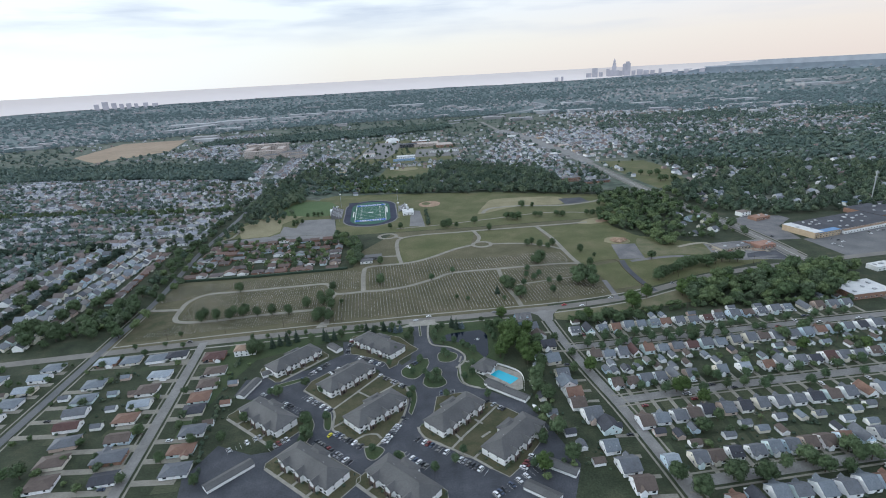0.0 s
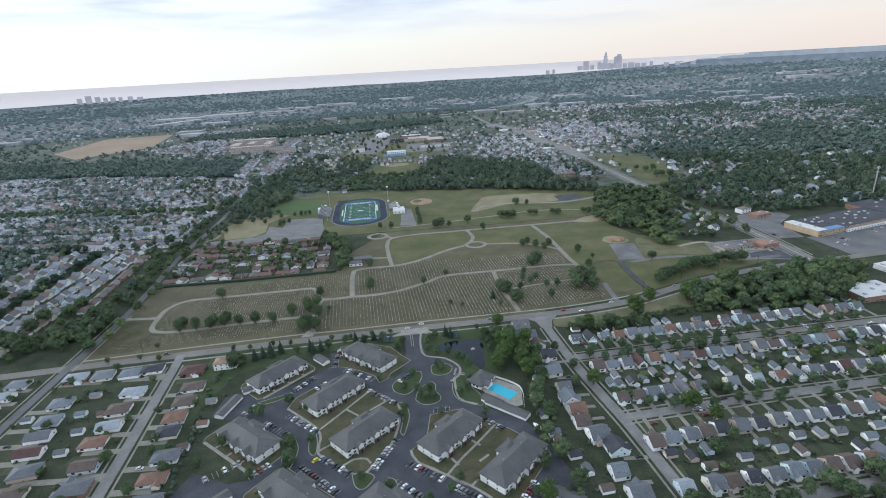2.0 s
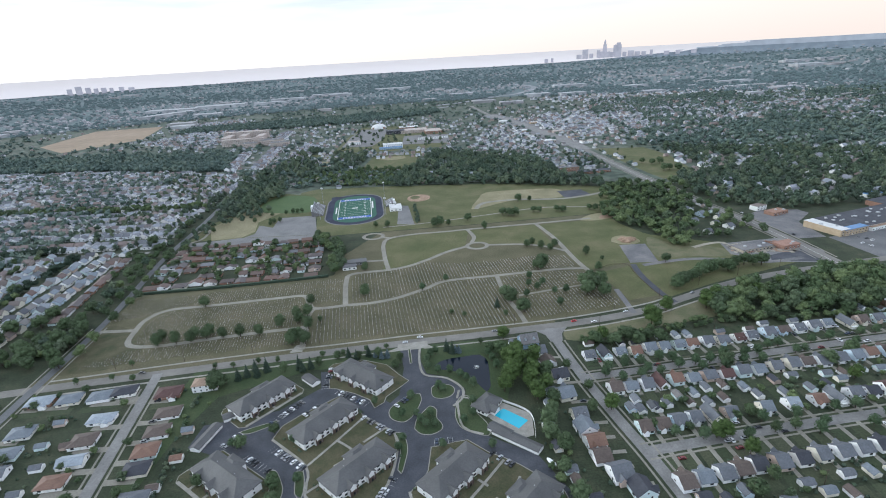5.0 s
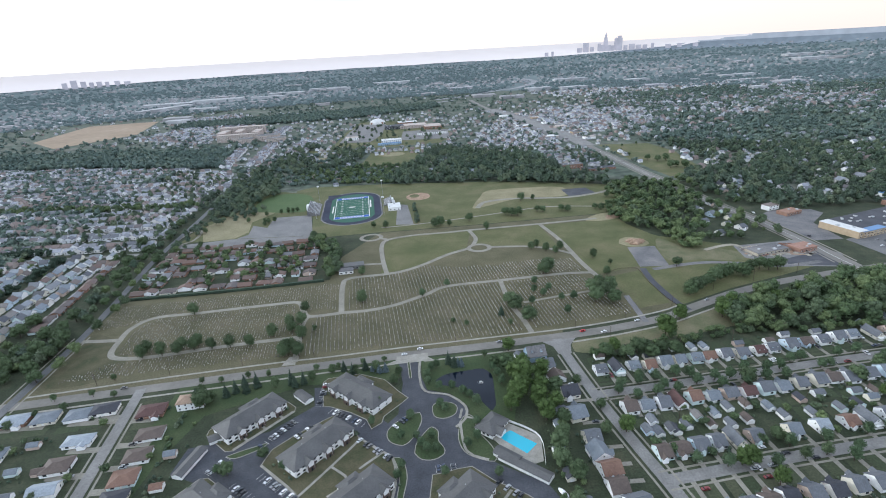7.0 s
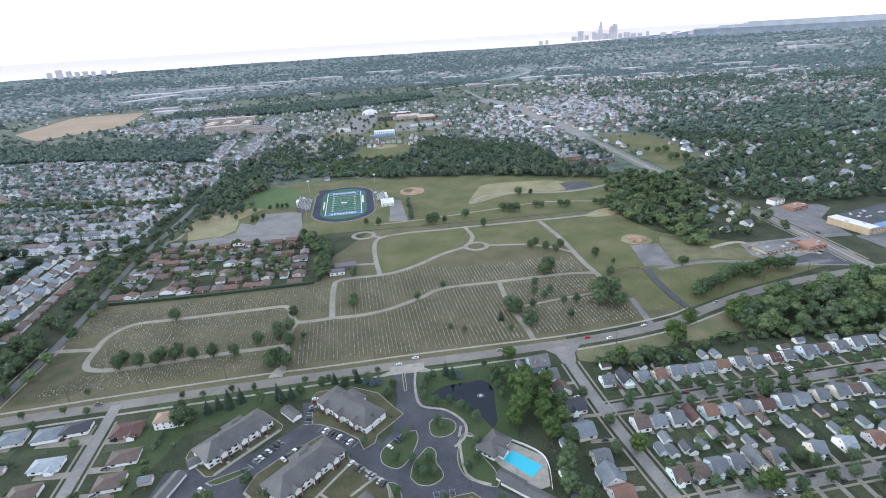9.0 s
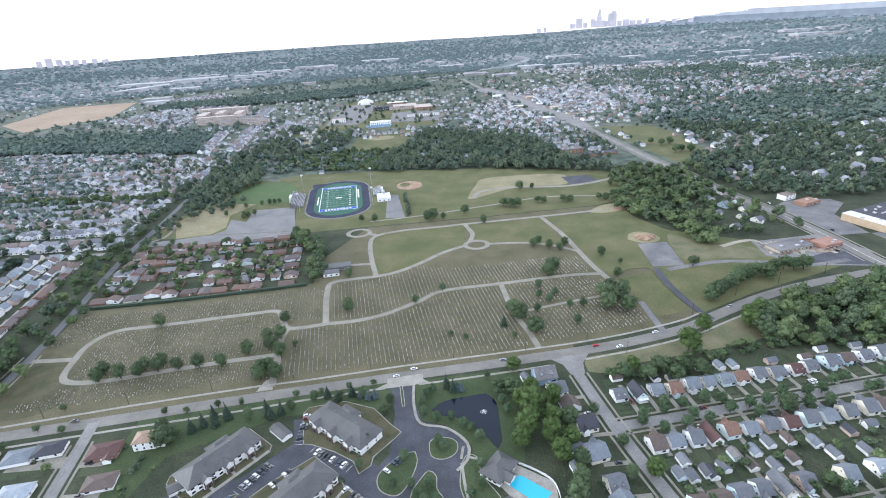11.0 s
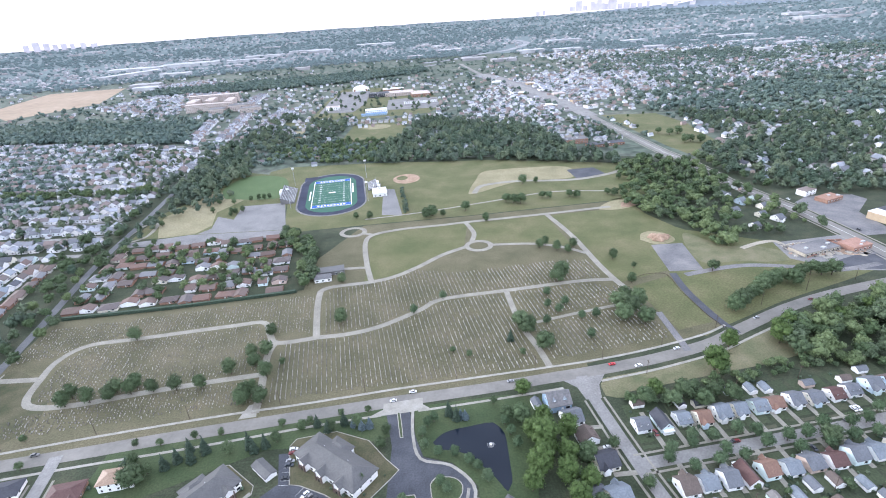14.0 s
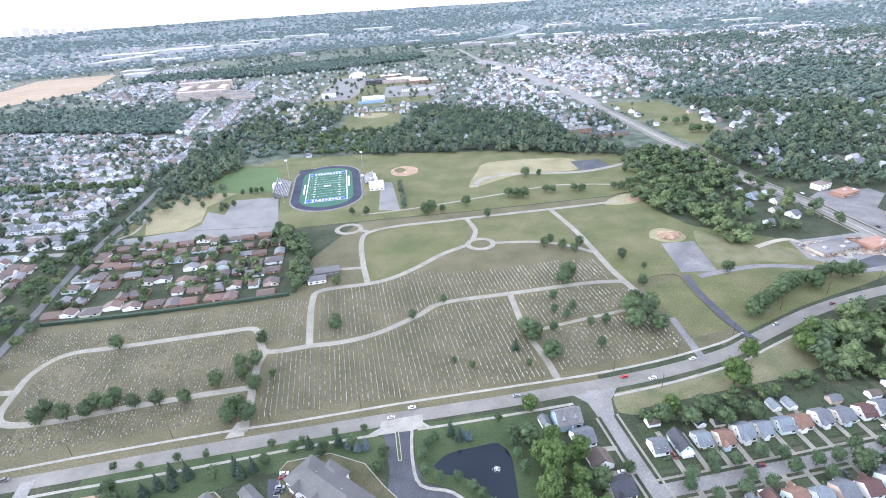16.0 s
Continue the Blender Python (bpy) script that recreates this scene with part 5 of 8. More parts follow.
for k in range(7):
    for i in range(12):
        x, y = -306 - 2.5 * k + i * 15.6 + rng.normal() * 1.5, 572 + k * 19.5 + 0.05 * i * 15 + rng.normal() * 2.0
        if x < -122 - max(0, k - 3) * 10 and rng.random() < 0.93:
            stand(LOW_HOUSES, x, y, 4 + int(rng.choice((0, 0, 0, 180, 90))) + rng.normal() * 3)
for x, y, a in ((331, 677, 20), (352, 700, 20), (373, 707, 15), (376, 746, 10), (327, 634, 15), (350, 660, 15), (366, 682, 15), (346, 722, 100), (360, 648, 20), (421, 766, 10), (424, 800, 100), (437, 830, 10), (470, 840, 10), (510, 760, 10), (545, 800, 10), (600, 830, 10), (520, 860, 10)):
    stand(CAPES, x, y, a)
bm = bmesh.new()
for n, (a, b) in enumerate(drive_lines):
    ribbon_mesh(bm, [a, b], 4.6 if a[0] < -150 else 2.8, 0.074 + 0.004 * (n % 6), 0.2, 50)
bmesh.ops.recalc_face_normals(bm, faces=bm.faces)
tagged(new("driveways", mesh_of(bm, "driveways", M["path"])), "pale concrete driveways beside the houses", "driveways", kind="structure")
bm = bmesh.new()
for n, q in enumerate(plots):
    bm.faces.new([bm.verts.new((*p, 0.032 + 0.002 * (n % 4))) for p in q])
bmesh.ops.recalc_face_normals(bm, faces=bm.faces)
tagged(new("lawn", mesh_of(bm, "lawn", M["plots"])), "patchwork of front and back garden grass", "lawn", kind="structure")

# ---- apartment buildings ----
def apartment(corner, length, depth, ang, side=1):
    """A two-storey building; corner: where its front begins, the front along ang, the depth to its left (side 1) or right."""
    ob = thing("apartment_building", "two-storey white apartment building with a grey hipped shingle roof", "apartment building", pose(*corner, 0, 0, 0, ang), "apartment buildings")
    L, D, s, eave = length, depth, side, 5.6
    cy = s * D / 2

    def side_y(v):
        return v * s

    bm = bmesh.new()
    box(bm, L / 2, cy, -0.3, L, D, eave + 0.3)
    part("wall", bm, M["apt_wall"], ob)
    bm = bmesh.new()
    hip_roof(bm, L, D, eave, 4.6, 0.8, L / 2, cy)
    part("roof", bm, M["apt_roof"], ob)
    bays = (0.22, 0.52, 0.82)
    for f in bays:
        x = L * f
        bw, bm, bb = bmesh.new(), bmesh.new(), bmesh.new()
        gable_walls(bw, 5.4, 2.4, eave, 2.0, "y", x, -s * 0.9)
        part("bay", bw, M["apt_wall"], ob)
        gable_roof(bm, 5.4, 8.0, eave, 2.1, 0.5, 0.25, "y", x, s * 1.6)
        part("bay_roof", bm, M["apt_roof"], ob)
        box(bb, x, -s * 2.3, -0.3, 3.2, 0.7, 3.1)
        box(bb, x - 2.2, -s * 2.6, -0.3, 0.5, 0.5, 5.2)
        box(bb, x + 2.2, -s * 2.6, -0.3, 0.5, 0.5, 5.2)
        part("entry", bb, M["entry"], ob, "dark brick entry porch")
        part("door", simple((x, -s * 2.68, 0.05, 1.1, 0.08, 2.1)), M["pane"], ob)
    n = int(L / 3.6)
    for i in range(n):
        x = (i + 0.5) * L / n
        if min(abs(x - L * f) for f in bays) < 3.4:
            continue
        for z in (0.9, 3.5):
            put_window(ob, x, -s * 0.03, z, 0 if s > 0 else 180, WIN_WIDE)
    for i in range(int(L / 5)):
        for z in (0.9, 3.5):
            put_window(ob, (i + 0.5) * L / int(L / 5), side_y(D + 0.03), z, 180 if s > 0 else 0, WIN)
    for y in (D * 0.3, D * 0.7):
        for z in (0.9, 3.5):
            put_window(ob, -0.03, side_y(y), z, -90, WIN)
            put_window(ob, L + 0.03, side_y(y), z, 90, WIN)
    # a lower wing behind with its own roof
    bw, bm = bmesh.new(), bmesh.new()
    box(bw, L * 0.62, side_y(D + 1.8), -0.3, L * 0.3, 3.7, 5.5)
    hip_roof(bm, L * 0.3, 9.0, 5.2, 2.6, 0.6, L * 0.62, side_y(D - 0.6))
    part("rear_wing", bw, M["apt_wall"], ob)
    part("rear_roof", bm, M["apt_roof"], ob)
    for f in (0.3, 0.7):
        part("vent_pipe", simple((L * f, cy + side_y(1.5), eave + 3.0, 0.35, 0.35, 1.2)), M["steel"], ob)
    return ob


APTS = [
    ((-134, 342.5), 42, 16.5, 48), ((-86.3, 312.3), 42, 17, 48), ((-60.4, 272), 41, 17, 45), ((-6.8, 264), 40, 17, 45), ((28, 237.3), 42, 16.5, 46),
]
for c, L, D, a in APTS:
    apartment(c, L, D, a)
for c, L, D, a in (((-113.9, 272.4), 42, 16.5, 142), ((-71, 221.7), 44, 16.5, 142), ((-47.6, 360.4), 44, 17, 140), ((-19.6, 206), 42, 17, 138)):
    apartment(c, L, D, a, -1)


def carport(x0, y0, x1, y1, w=6.5):
    v = Vector((x1 - x0, y1 - y0, 0))
    L = v.length
    ob = thing("garage_row", "long low row of garages with a grey shingle roof", "garage", pose(x0, y0, 0, 0, 0, math.degrees(math.atan2(v.y, v.x))), "garage rows")
    bm = bmesh.new()
    gable_walls(bm, L, w, 2.5, 1.2, "x", L / 2, 0)
    part("wall", bm, M["apt_wall"], ob)
    bm = bmesh.new()
    gable_roof(bm, L, w, 2.5, 1.2, 0.4, 0.2, "x", L / 2, 0)
    part("roof", bm, M["apt_roof"], ob)
    n = int(L / 3.1)
    for s in (-1, 1):
        for i in range(n):
            part("garage_door", simple(((i + 0.5) * L / n, s * (w / 2 + 0.03), 0, 2.5, 0.08, 2.1)), M["trim"], ob)


for q in ((-142, 230, -122, 250), (-154, 318, -148, 340), (28, 318, 52, 298), (50, 240, 68, 228), (-102, 388, -92, 378), (38, 222, 54, 210), (-147, 346, -137, 352)):
    carport(*q)

# ---- apartment grounds ----
LOT = [(-35, 424), (-21, 424), (-17, 398), (-13, 383), (2, 377), (13, 362), (11, 350), (4, 344), (14, 332), (24, 314), (50, 296), (62, 268), (72, 236), (60, 205), (20, 195), (-60, 185), (-150, 205), (-160, 240), (-150, 268), (-126, 258), (-114, 260), (-107, 268), (-106, 282), (-111, 291), (-127, 303), (-142, 314), (-160, 322), (-158, 342), (-138, 346), (-112, 352), (-88, 374), (-92, 394), (-72, 394), (-58, 374), (-38, 352), (-32, 360), (-30, 392)]
patch("driveway", LOT, 0.07, M["asphalt"], "dark asphalt driveways and parking bays", "parking lot")


def lawn_island(pts, label="planted grass island edged with a pale kerb", smooth=True, mat="pond_lawn"):
    bm = bmesh.new()
    LAID[0] += 1
    z = 0.16 + 0.004 * (LAID[0] % 9)
    patch_mesh(bm, pts, z, smooth)
    ob = tagged(new("island", mesh_of(bm, "island", M[mat])), label, "lawn", kind="structure")
    bm = bmesh.new()
    ribbon_mesh(bm, list(pts) + [pts[0]], 0.5, z + 0.02, 0.3, 2.0 if smooth else 1000)
    bmesh.ops.recalc_face_normals(bm, faces=bm.faces)
    part("kerb", bm, M["walk"], ob, "pale concrete kerb")


def apt_yard(corner, L, D, ang, side, front, back, ends):
    """The lawn round an apartment building, with a walk along its front."""
    c, s = math.cos(radians(ang)), math.sin(radians(ang))

    def at(u, v):
        v *= side
        return (corner[0] + u * c - v * s, corner[1] + u * s + v * c)

    r = 3.5
    lawn_island([at(-ends, -front + r), at(-ends + r, -front), at(L + ends - r, -front), at(L + ends, -front + r), at(L + ends, D + back - r), at(L + ends - r, D + back), at(-ends + r, D + back), at(-ends, D + back - r)], "lawn round an apartment building", False, "court")
    ribbon("pavement", [at(-ends + r, -front + 0.9), at(L + ends - r, -front + 0.9)], 1.6, 0.26, M["walk"], "concrete walk along a building", "pavement")
    for f in (0.22, 0.52, 0.82):
        ribbon("pavement", [at(L * f, -front + 0.9), at(L * f, -2.4)], 1.6, 0.265, M["walk"], "concrete walk to an entry", "pavement")


apt_yard((-134, 342.5), 42, 16.5, 48, 1, 7, 6, 4)
apt_yard((-113.9, 272.4), 42, 16.5, 142, -1, 8, 5, 7)
apt_yard((-71, 221.7), 44, 16.5, 142, -1, 8, 5, 7)
apt_yard((-19.6, 206), 42, 17, 138, -1, 8, 4, 4)
lawn_island([(-27.5, 418), (-26, 418), (-24, 398), (-25.5, 398)])
lawn_island([(-132, 333), (-126, 331), (-114, 337), (-110, 342), (-116, 340), (-126, 336)])
lawn_island([(-109, 324), (-98, 313), (-89, 306), (-83, 299), (-80, 291), (-79, 282), (-79, 278), (-72, 273), (-63, 265), (-56, 260), (-48, 260), (-42, 267), (-37, 278), (-33, 290), (-31, 306), (-32, 317), (-34, 324), (-40, 328), (-48, 335), (-55, 341), (-60, 350), (-74, 363), (-94, 348), (-106, 336)], "broad dry lawn round two apartment buildings", False, "court")
lawn_island([(-23, 275), (-19, 266), (-9, 260), (-2, 254), (2, 250), (6, 247), (11, 245), (21, 236), (30, 229), (37, 236), (45, 246), (59, 265), (57, 274), (44, 284), (38, 290), (30, 296), (23, 300), (11, 312), (3, 311), (-4, 309), (-11, 308), (-13, 290), (-17, 281), (-20, 279)], "broad dry lawn between two apartment buildings", False, "court")
lawn_island([(-87, 399), (-82, 373), (-77, 372), (-63, 365), (-52, 357), (-48, 348), (-42, 353), (-41, 359), (-30, 371), (-26, 376), (-33, 384), (-43, 398), (-62, 407), (-84, 404)], "lawn round an apartment building", False, "court")
lawn_island([(-34, 323), (-28, 321), (-25, 309), (-26, 298), (-28, 289), (-30, 292), (-29, 305), (-31, 317)])
lawn_island([(-18, 360), (-17, 352), (-22, 338), (-28, 332), (-36, 336), (-38, 344), (-34, 351), (-25, 359)])
lawn_island([(-21, 325), (-17, 320), (-10, 319), (-4, 323), (-4, 328), (-7, 334), (-7, 342), (-11, 346), (-16, 340), (-20, 333)])
lawn_island([(-10, 365), (-7, 369), (2, 368), (6, 363), (4, 356), (-3, 353), (-9, 356)])
lawn_island([(-56, 259), (-48, 260), (-43, 256), (-48, 248), (-53, 250)])
lawn_island([(-104, 298), (-100, 298), (-94, 288), (-92, 281), (-93, 269), (-95, 265), (-100, 274), (-100, 286)])
lawn_island([(7, 349), (11, 355), (16, 352), (17, 340), (24, 326), (25, 316), (21, 315), (9, 322), (5, 334)])
lawn_island([(-88, 296), (-84, 296), (-81, 285), (-81, 277), (-85, 280)])
lawn_island([(-31, 253), (-35, 255), (-38, 249), (-39, 242), (-33, 239), (-29, 245)])
ribbon("pavement", [(-83, 299), (-72, 314), (-55, 338)], 1.5, 0.262, M["walk"], "pale concrete walk over a lawn", "pavement")
ribbon("pavement", [(-68, 319), (-57, 308), (-67, 298)], 1.5, 0.262, M["walk"], "pale concrete walk over a lawn", "pavement")
ribbon("pavement", [(-52, 316), (-39, 328)], 1.5, 0.262, M["walk"], "pale concrete walk over a lawn", "pavement")
ribbon("pavement", [(-79, 280), (-71, 287)], 1.5, 0.262, M["walk"], "pale concrete walk over a lawn", "pavement")
ribbon("pavement", [(-63, 266), (-57, 271), (-49, 271), (-46, 267)], 1.5, 0.262, M["walk"], "pale concrete walk over a lawn", "pavement")
ribbon("pavement", [(-2, 254), (6, 265), (17, 278), (30, 294)], 1.5, 0.262, M["walk"], "pale concrete walk over a lawn", "pavement")
ribbon("pavement", [(11, 245), (16, 251), (28, 266), (37, 281)], 1.5, 0.262, M["walk"], "pale concrete walk over a lawn", "pavement")
ribbon("pavement", [(5, 261), (1, 267)], 1.5, 0.262, M["walk"], "pale concrete walk over a lawn", "pavement")
ribbon("pavement", [(19, 276), (14, 281)], 1.5, 0.262, M["walk"], "pale concrete walk over a lawn", "pavement")
ribbon("pavement", [(23, 268), (17, 263)], 1.5, 0.262, M["walk"], "pale concrete walk over a lawn", "pavement")
ribbon("pavement", [(-55, 341), (-40, 328), (-34, 324), (-32, 317), (-31, 306), (-33, 290), (-37, 278), (-48, 260)], 1.5, 0.262, M["walk"], "pale concrete walk over a lawn", "pavement")
ribbon("pavement", [(-109, 324), (-89, 306), (-83, 299), (-80, 291), (-79, 278), (-63, 265), (-56, 260)], 1.5, 0.262, M["walk"], "pale concrete walk over a lawn", "pavement")
ribbon("pavement", [(-23, 276), (-19, 266), (-2, 254), (11, 245), (21, 236)], 1.5, 0.262, M["walk"], "pale concrete walk over a lawn", "pavement")
ribbon("pavement", [(7, 349), (9, 324), (21, 316)], 1.5, 0.262, M["walk"], "pale concrete walk over a lawn", "pavement")
ribbon("pavement", [(11, 353), (16, 351)], 1.5, 0.262, M["walk"], "pale concrete walk over a lawn", "pavement")
ribbon("pavement", [(9, 361), (7, 352)], 1.5, 0.262, M["walk"], "pale concrete walk over a lawn", "pavement")
ribbon("pavement", [(-18.3, 418), (-18.4, 399), (-14.5, 382), (1, 376), (11.5, 363), (10.2, 351), (4, 344.5)], 1.7, 0.24, M["walk"], "pale winding concrete walk", "pavement")
patch("lawn", [(-17, 422), (40, 425), (60, 420), (40, 345), (14, 345), (14, 362), (2, 378), (-13, 384), (-17, 398)], 0.10, M["pond_lawn"], "shaded grass round a pond", "lawn")
patch("water", [(-7.5, 392.3), (-2, 398), (5.6, 400.8), (14.7, 402), (22.5, 403.4), (27.5, 403.4), (30.5, 400), (32.8, 394), (32.6, 384), (32, 374), (31, 362), (28, 357), (23, 366), (15.7, 376.4), (11.6, 381.3), (3.6, 385.5), (-2.8, 387)], 0.14, M["water"], "dark still pond", "pond", smooth=True)


def fountain(x, y):
    ob = thing("fountain", "small round pond fountain with a foaming ring", "fountain", pose(x, y, 0.14))
    bm = bmesh.new()
    bmesh.ops.create_cone(bm, cap_ends=True, segments=16, radius1=0.9, radius2=0.7, depth=0.3, matrix=Matrix.Translation((0, 0, 0.12)))
    part("float", bm, M["tyre"], ob)
    for k, (r, h) in enumerate(((1.9, 0.10), (1.2, 0.35), (0.5, 0.9))):
        bm = bmesh.new()
        n = 28
        for i in range(n):
            a = 2 * math.pi * i / n
            q = r * (0.85 + 0.3 * rng.random())
            box(bm, q * math.cos(a), q * math.sin(a), 0.03, 0.16, 0.16, h * (0.5 + rng.random()), a)
        part("spray", bm, M["trim"], ob)


fountain(24, 387)


def clubhouse():
    ob = thing("clubhouse", "single-storey clubhouse with a grey hipped roof beside the pool", "clubhouse", pose(26, 342, 0, 0, 0, 48))
    bm = bmesh.new()
    box(bm, 0, 0, -0.3, 17, 12, 3.6)
    part("wall", bm, M["apt_wall"], ob)
    bm = bmesh.new()
    hip_roof(bm, 17, 12, 3.3, 3.6, 0.8)
    part("roof", bm, M["apt_roof"], ob)
    bw, bm = bmesh.new(), bmesh.new()
    gable_walls(bw, 6.0, 4.0, 3.2, 2.2, "y", -2, -7.5)
    gable_roof(bm, 6.0, 9.0, 3.2, 2.2, 0.6, 0.25, "y", -2, -5.5)
    part("porch", bw, M["apt_wall"], ob)
    part("porch_roof", bm, M["apt_roof"], ob)
    for x in (-6, 3, 6):
        put_window(ob, x, -6.03, 0.9, 0, WIN_WIDE)
    for y in (-3, 0, 3):
        put_window(ob, 8.53, y, 0.9, 90, WIN_WIDE)
        put_window(ob, -8.53, y, 0.9, -90, WIN_WIDE)
    ob2 = thing("pool_house", "low pool house with a grey gable roof", "pool house", pose(31.5, 316.5, 0, 0, 0, -42))
    bm = bmesh.new()
    gable_walls(bm, 15, 6.5, 2.7, 1.5, "x")
    part("wall", bm, M["apt_wall"], ob2)
    bm = bmesh.new()
    gable_roof(bm, 15, 6.5, 2.7, 1.5, 0.5)
    part("roof", bm, M["apt_roof"], ob2)
    for x in (-5, 0, 5):
        part("door", simple((x, -3.28, 0, 1.0, 0.08, 2.1)), M["trim"], ob2)


clubhouse()
patch("pavement", [(24, 334), (33, 347), (53.5, 331.5), (51, 312), (40, 309)], 0.22, M["walk"], "pale concrete pool deck", "pool deck")
patch("water", [(28.5, 333.5), (36.5, 338), (50, 325.5), (43, 318.5)], 0.26, M["pool"], "bright turquoise swimming pool", "swimming pool", smooth=False)
fence = thing("fence", "white pool fence with slim posts", "fence")
line = curve_points([(32.5, 348.5), (52, 332), (51.5, 309.5)], 2.4)
for a, b in zip(line, line[1:]):
    d = b - a
    part("panel", simple(((a.x + b.x) / 2, (a.y + b.y) / 2, 0.2, d.length - 0.15, 0.06, 1.6, math.atan2(d.y, d.x))), M["trim"], fence)
for a in line:
    part("post", simple((a.x, a.y, 0.0, 0.14, 0.14, 2.0)), M["trim"], fence)

# ---- stadium ----
FX = Matrix.Translation((-121.5, 842, 0)) @ Matrix.Rotation(radians(6.3), 4, "Z")


def fld(u, v):
    p = FX @ Vector((u, v, 0))
    return (p.x, p.y)


def rect(u0, v0, u1, v1):
    return [fld(u0, v0), fld(u1, v0), fld(u1, v1), fld(u0, v1)]


def oval(a, b, n=16):
    """Straight sides of length 2b, round ends of radius a."""
    out = [(a * math.cos(t), b + a * math.sin(t)) for t in np.linspace(0, math.pi, n)]
    out += [(-a * math.cos(t), -b - a * math.sin(t)) for t in np.linspace(0, math.pi, n)]
    return [fld(*q) for q in out]


patch("pavement", oval(44.5, 43), 0.10, M["old_asphalt"], "grey surround of the running track", "pavement")
patch("track", oval(42.5, 42), 0.16, M["track"], "dark running track round a football field", "running track")
patch("lawn", oval(32.5, 42), 0.19, M["turf"], "green infield of the stadium", "lawn")
patch("track", rect(-40, 62, -20, 80), 0.17, M["track"], "dark jumping area beside the track", "running track")
for v0, v1 in ((-54.9, -45.7), (45.7, 54.9)):
    patch("turf", rect(-24.4, v0, 24.4, v1), 0.22, M["endzone"], "blue end zone of the football field", "football field")
patch("turf", rect(-24.4, -45.7, 24.4, 45.7), 0.22, M["turf"], "green artificial turf football field", "football field")
bm = bmesh.new()
for u in (-24.9, 24.9):
    box(bm, u, 0, 0.2, 1.0, 110, 0.05)
for v in (-55.2, 55.2):
    box(bm, 0, v, 0.2, 50.5, 0.7, 0.05)
for i in range(-4, 5):
    box(bm, 0, i * 9.14, 0.2, 48.0, 0.22, 0.045)
for v in (-45.7, 45.7):
    box(bm, 0, v, 0.2, 48.8, 0.35, 0.045)
for i in range(-4, 5):
    for u in (-15.5, 15.5):
        box(bm, u, i * 9.14, 0.2, 2.4, 2.0, 0.055)
box(bm, 0, 0, 0.2, 9.0, 4.5, 0.055)
box(bm, 27.5, 12, 0.2, 2.2, 40, 0.06)
box(bm, -28.5, -6, 0.2, 1.8, 36, 0.06)
for s in (-1, 1):
    for i in range(9):
        box(bm, -16 + i * 4.0, s * 50.3, 0.2, 2.4, 4.6, 0.05)
ob = tagged(new("field_markings", mesh_of(bm, "field_markings", M["paint"])), "white yard lines and block marks on the football field", "field markings", kind="structure")
ob.matrix_basis = FX


def bleachers(u, v, length, depth, height, turn):
    """A stand of stepped benches; it climbs away from the field."""
    ob = thing("bleachers", "grey metal grandstand with stepped benches", "bleachers", FX @ pose(u, v, 0, 0, 0, turn), "stadium stands")
    n = 10
    for i in range(n):
        part("step", simple((i * depth / n + depth / n / 2, 0, -0.2, depth / n, length, 0.8 + (i + 1) * height / n)), M["old_asphalt"], ob)
    for i in range(n):
        part("bench", simple((i * depth / n + depth / n * 0.7, 0, 0.6 + (i + 1) * height / n, 0.35, length - 0.6, 0.35)), M["steel"], ob)
    part("rail", simple((depth, 0, height, 0.1, length, 1.8)), M["steel"], ob)
    part("press_box", simple((depth + 1.6, 0, -0.2, 3.0, length * 0.22, height + 2.4)), M["trim"], ob)


bleachers(48, 8, 34, 12, 4.6, 0)
bleachers(-47, 2, 58, 17, 7.0, 180)


def flat_building(x, y, w, d, h, turn, wall, roof, name="building", label="low flat-roofed building", category="building", units=0):
    ob = thing(name, label, category, pose(x, y, 0, 0, 0, turn))
    part("wall", simple((0, 0, -0.3, w, d, h + 0.3)), M[wall], ob)
    part("roof", simple((0, 0, h + 0.004, w + 0.5, d + 0.5, 0.35)), M[roof], ob)
    r = np.random.default_rng(int(w * 10 + d))
    for i in range(units):
        part("roof_unit", simple(((r.random() - 0.5) * w * 0.8, (r.random() - 0.5) * d * 0.8, h + 0.3, 1.5 + r.random() * 2, 1.5 + r.random() * 2, 1.2)), M["steel"], ob)
    n = max(2, int(w / 5))
    for i in range(n):
        for z in np.arange(0.9, h - 1.6, 3.2):
            put_window(ob, (i + 0.5) * w / n - w / 2, -d / 2 - 0.03, z, 0, WIN_WIDE)
    return ob


flat_building(*fld(62, -26), 18, 24, 4.5, 6, "trim", "metal_roof", "field_house", "white flat-roofed field house beside the stadium", "building", 2)
flat_building(*fld(60, 0), 9, 8, 3.5, 6, "trim", "metal_roof", "ticket_booth", "small white stadium building", "building")
for u, v in ((46, -50), (48, 52), (-50, -45), (-52, 48)):
    ob = thing("floodlight", "tall steel stadium floodlight mast", "floodlight", FX @ pose(u, v, 0), "stadium floodlights")
    part("mast", simple((0, 0, -0.2, 0.5, 0.5, 26)), M["steel"], ob)
    part("lamp_rack", simple((0, 0, 24, 3.4, 0.5, 2.2)), M["trim"], ob)
patch("parking_lot", [(-53, 842), (-38, 836), (-27, 741), (-51, 745)], 0.10, M["pale_asphalt"], "pale worn parking lot beside the stadium", "parking lot")
patch("parking_lot", [(-258, 728), (-247, 742), (-252, 780), (-229, 766), (-231, 812), (-178, 814), (-158, 722)], 0.10, M["pale_asphalt"], "worn grey parking lot", "parking lot")
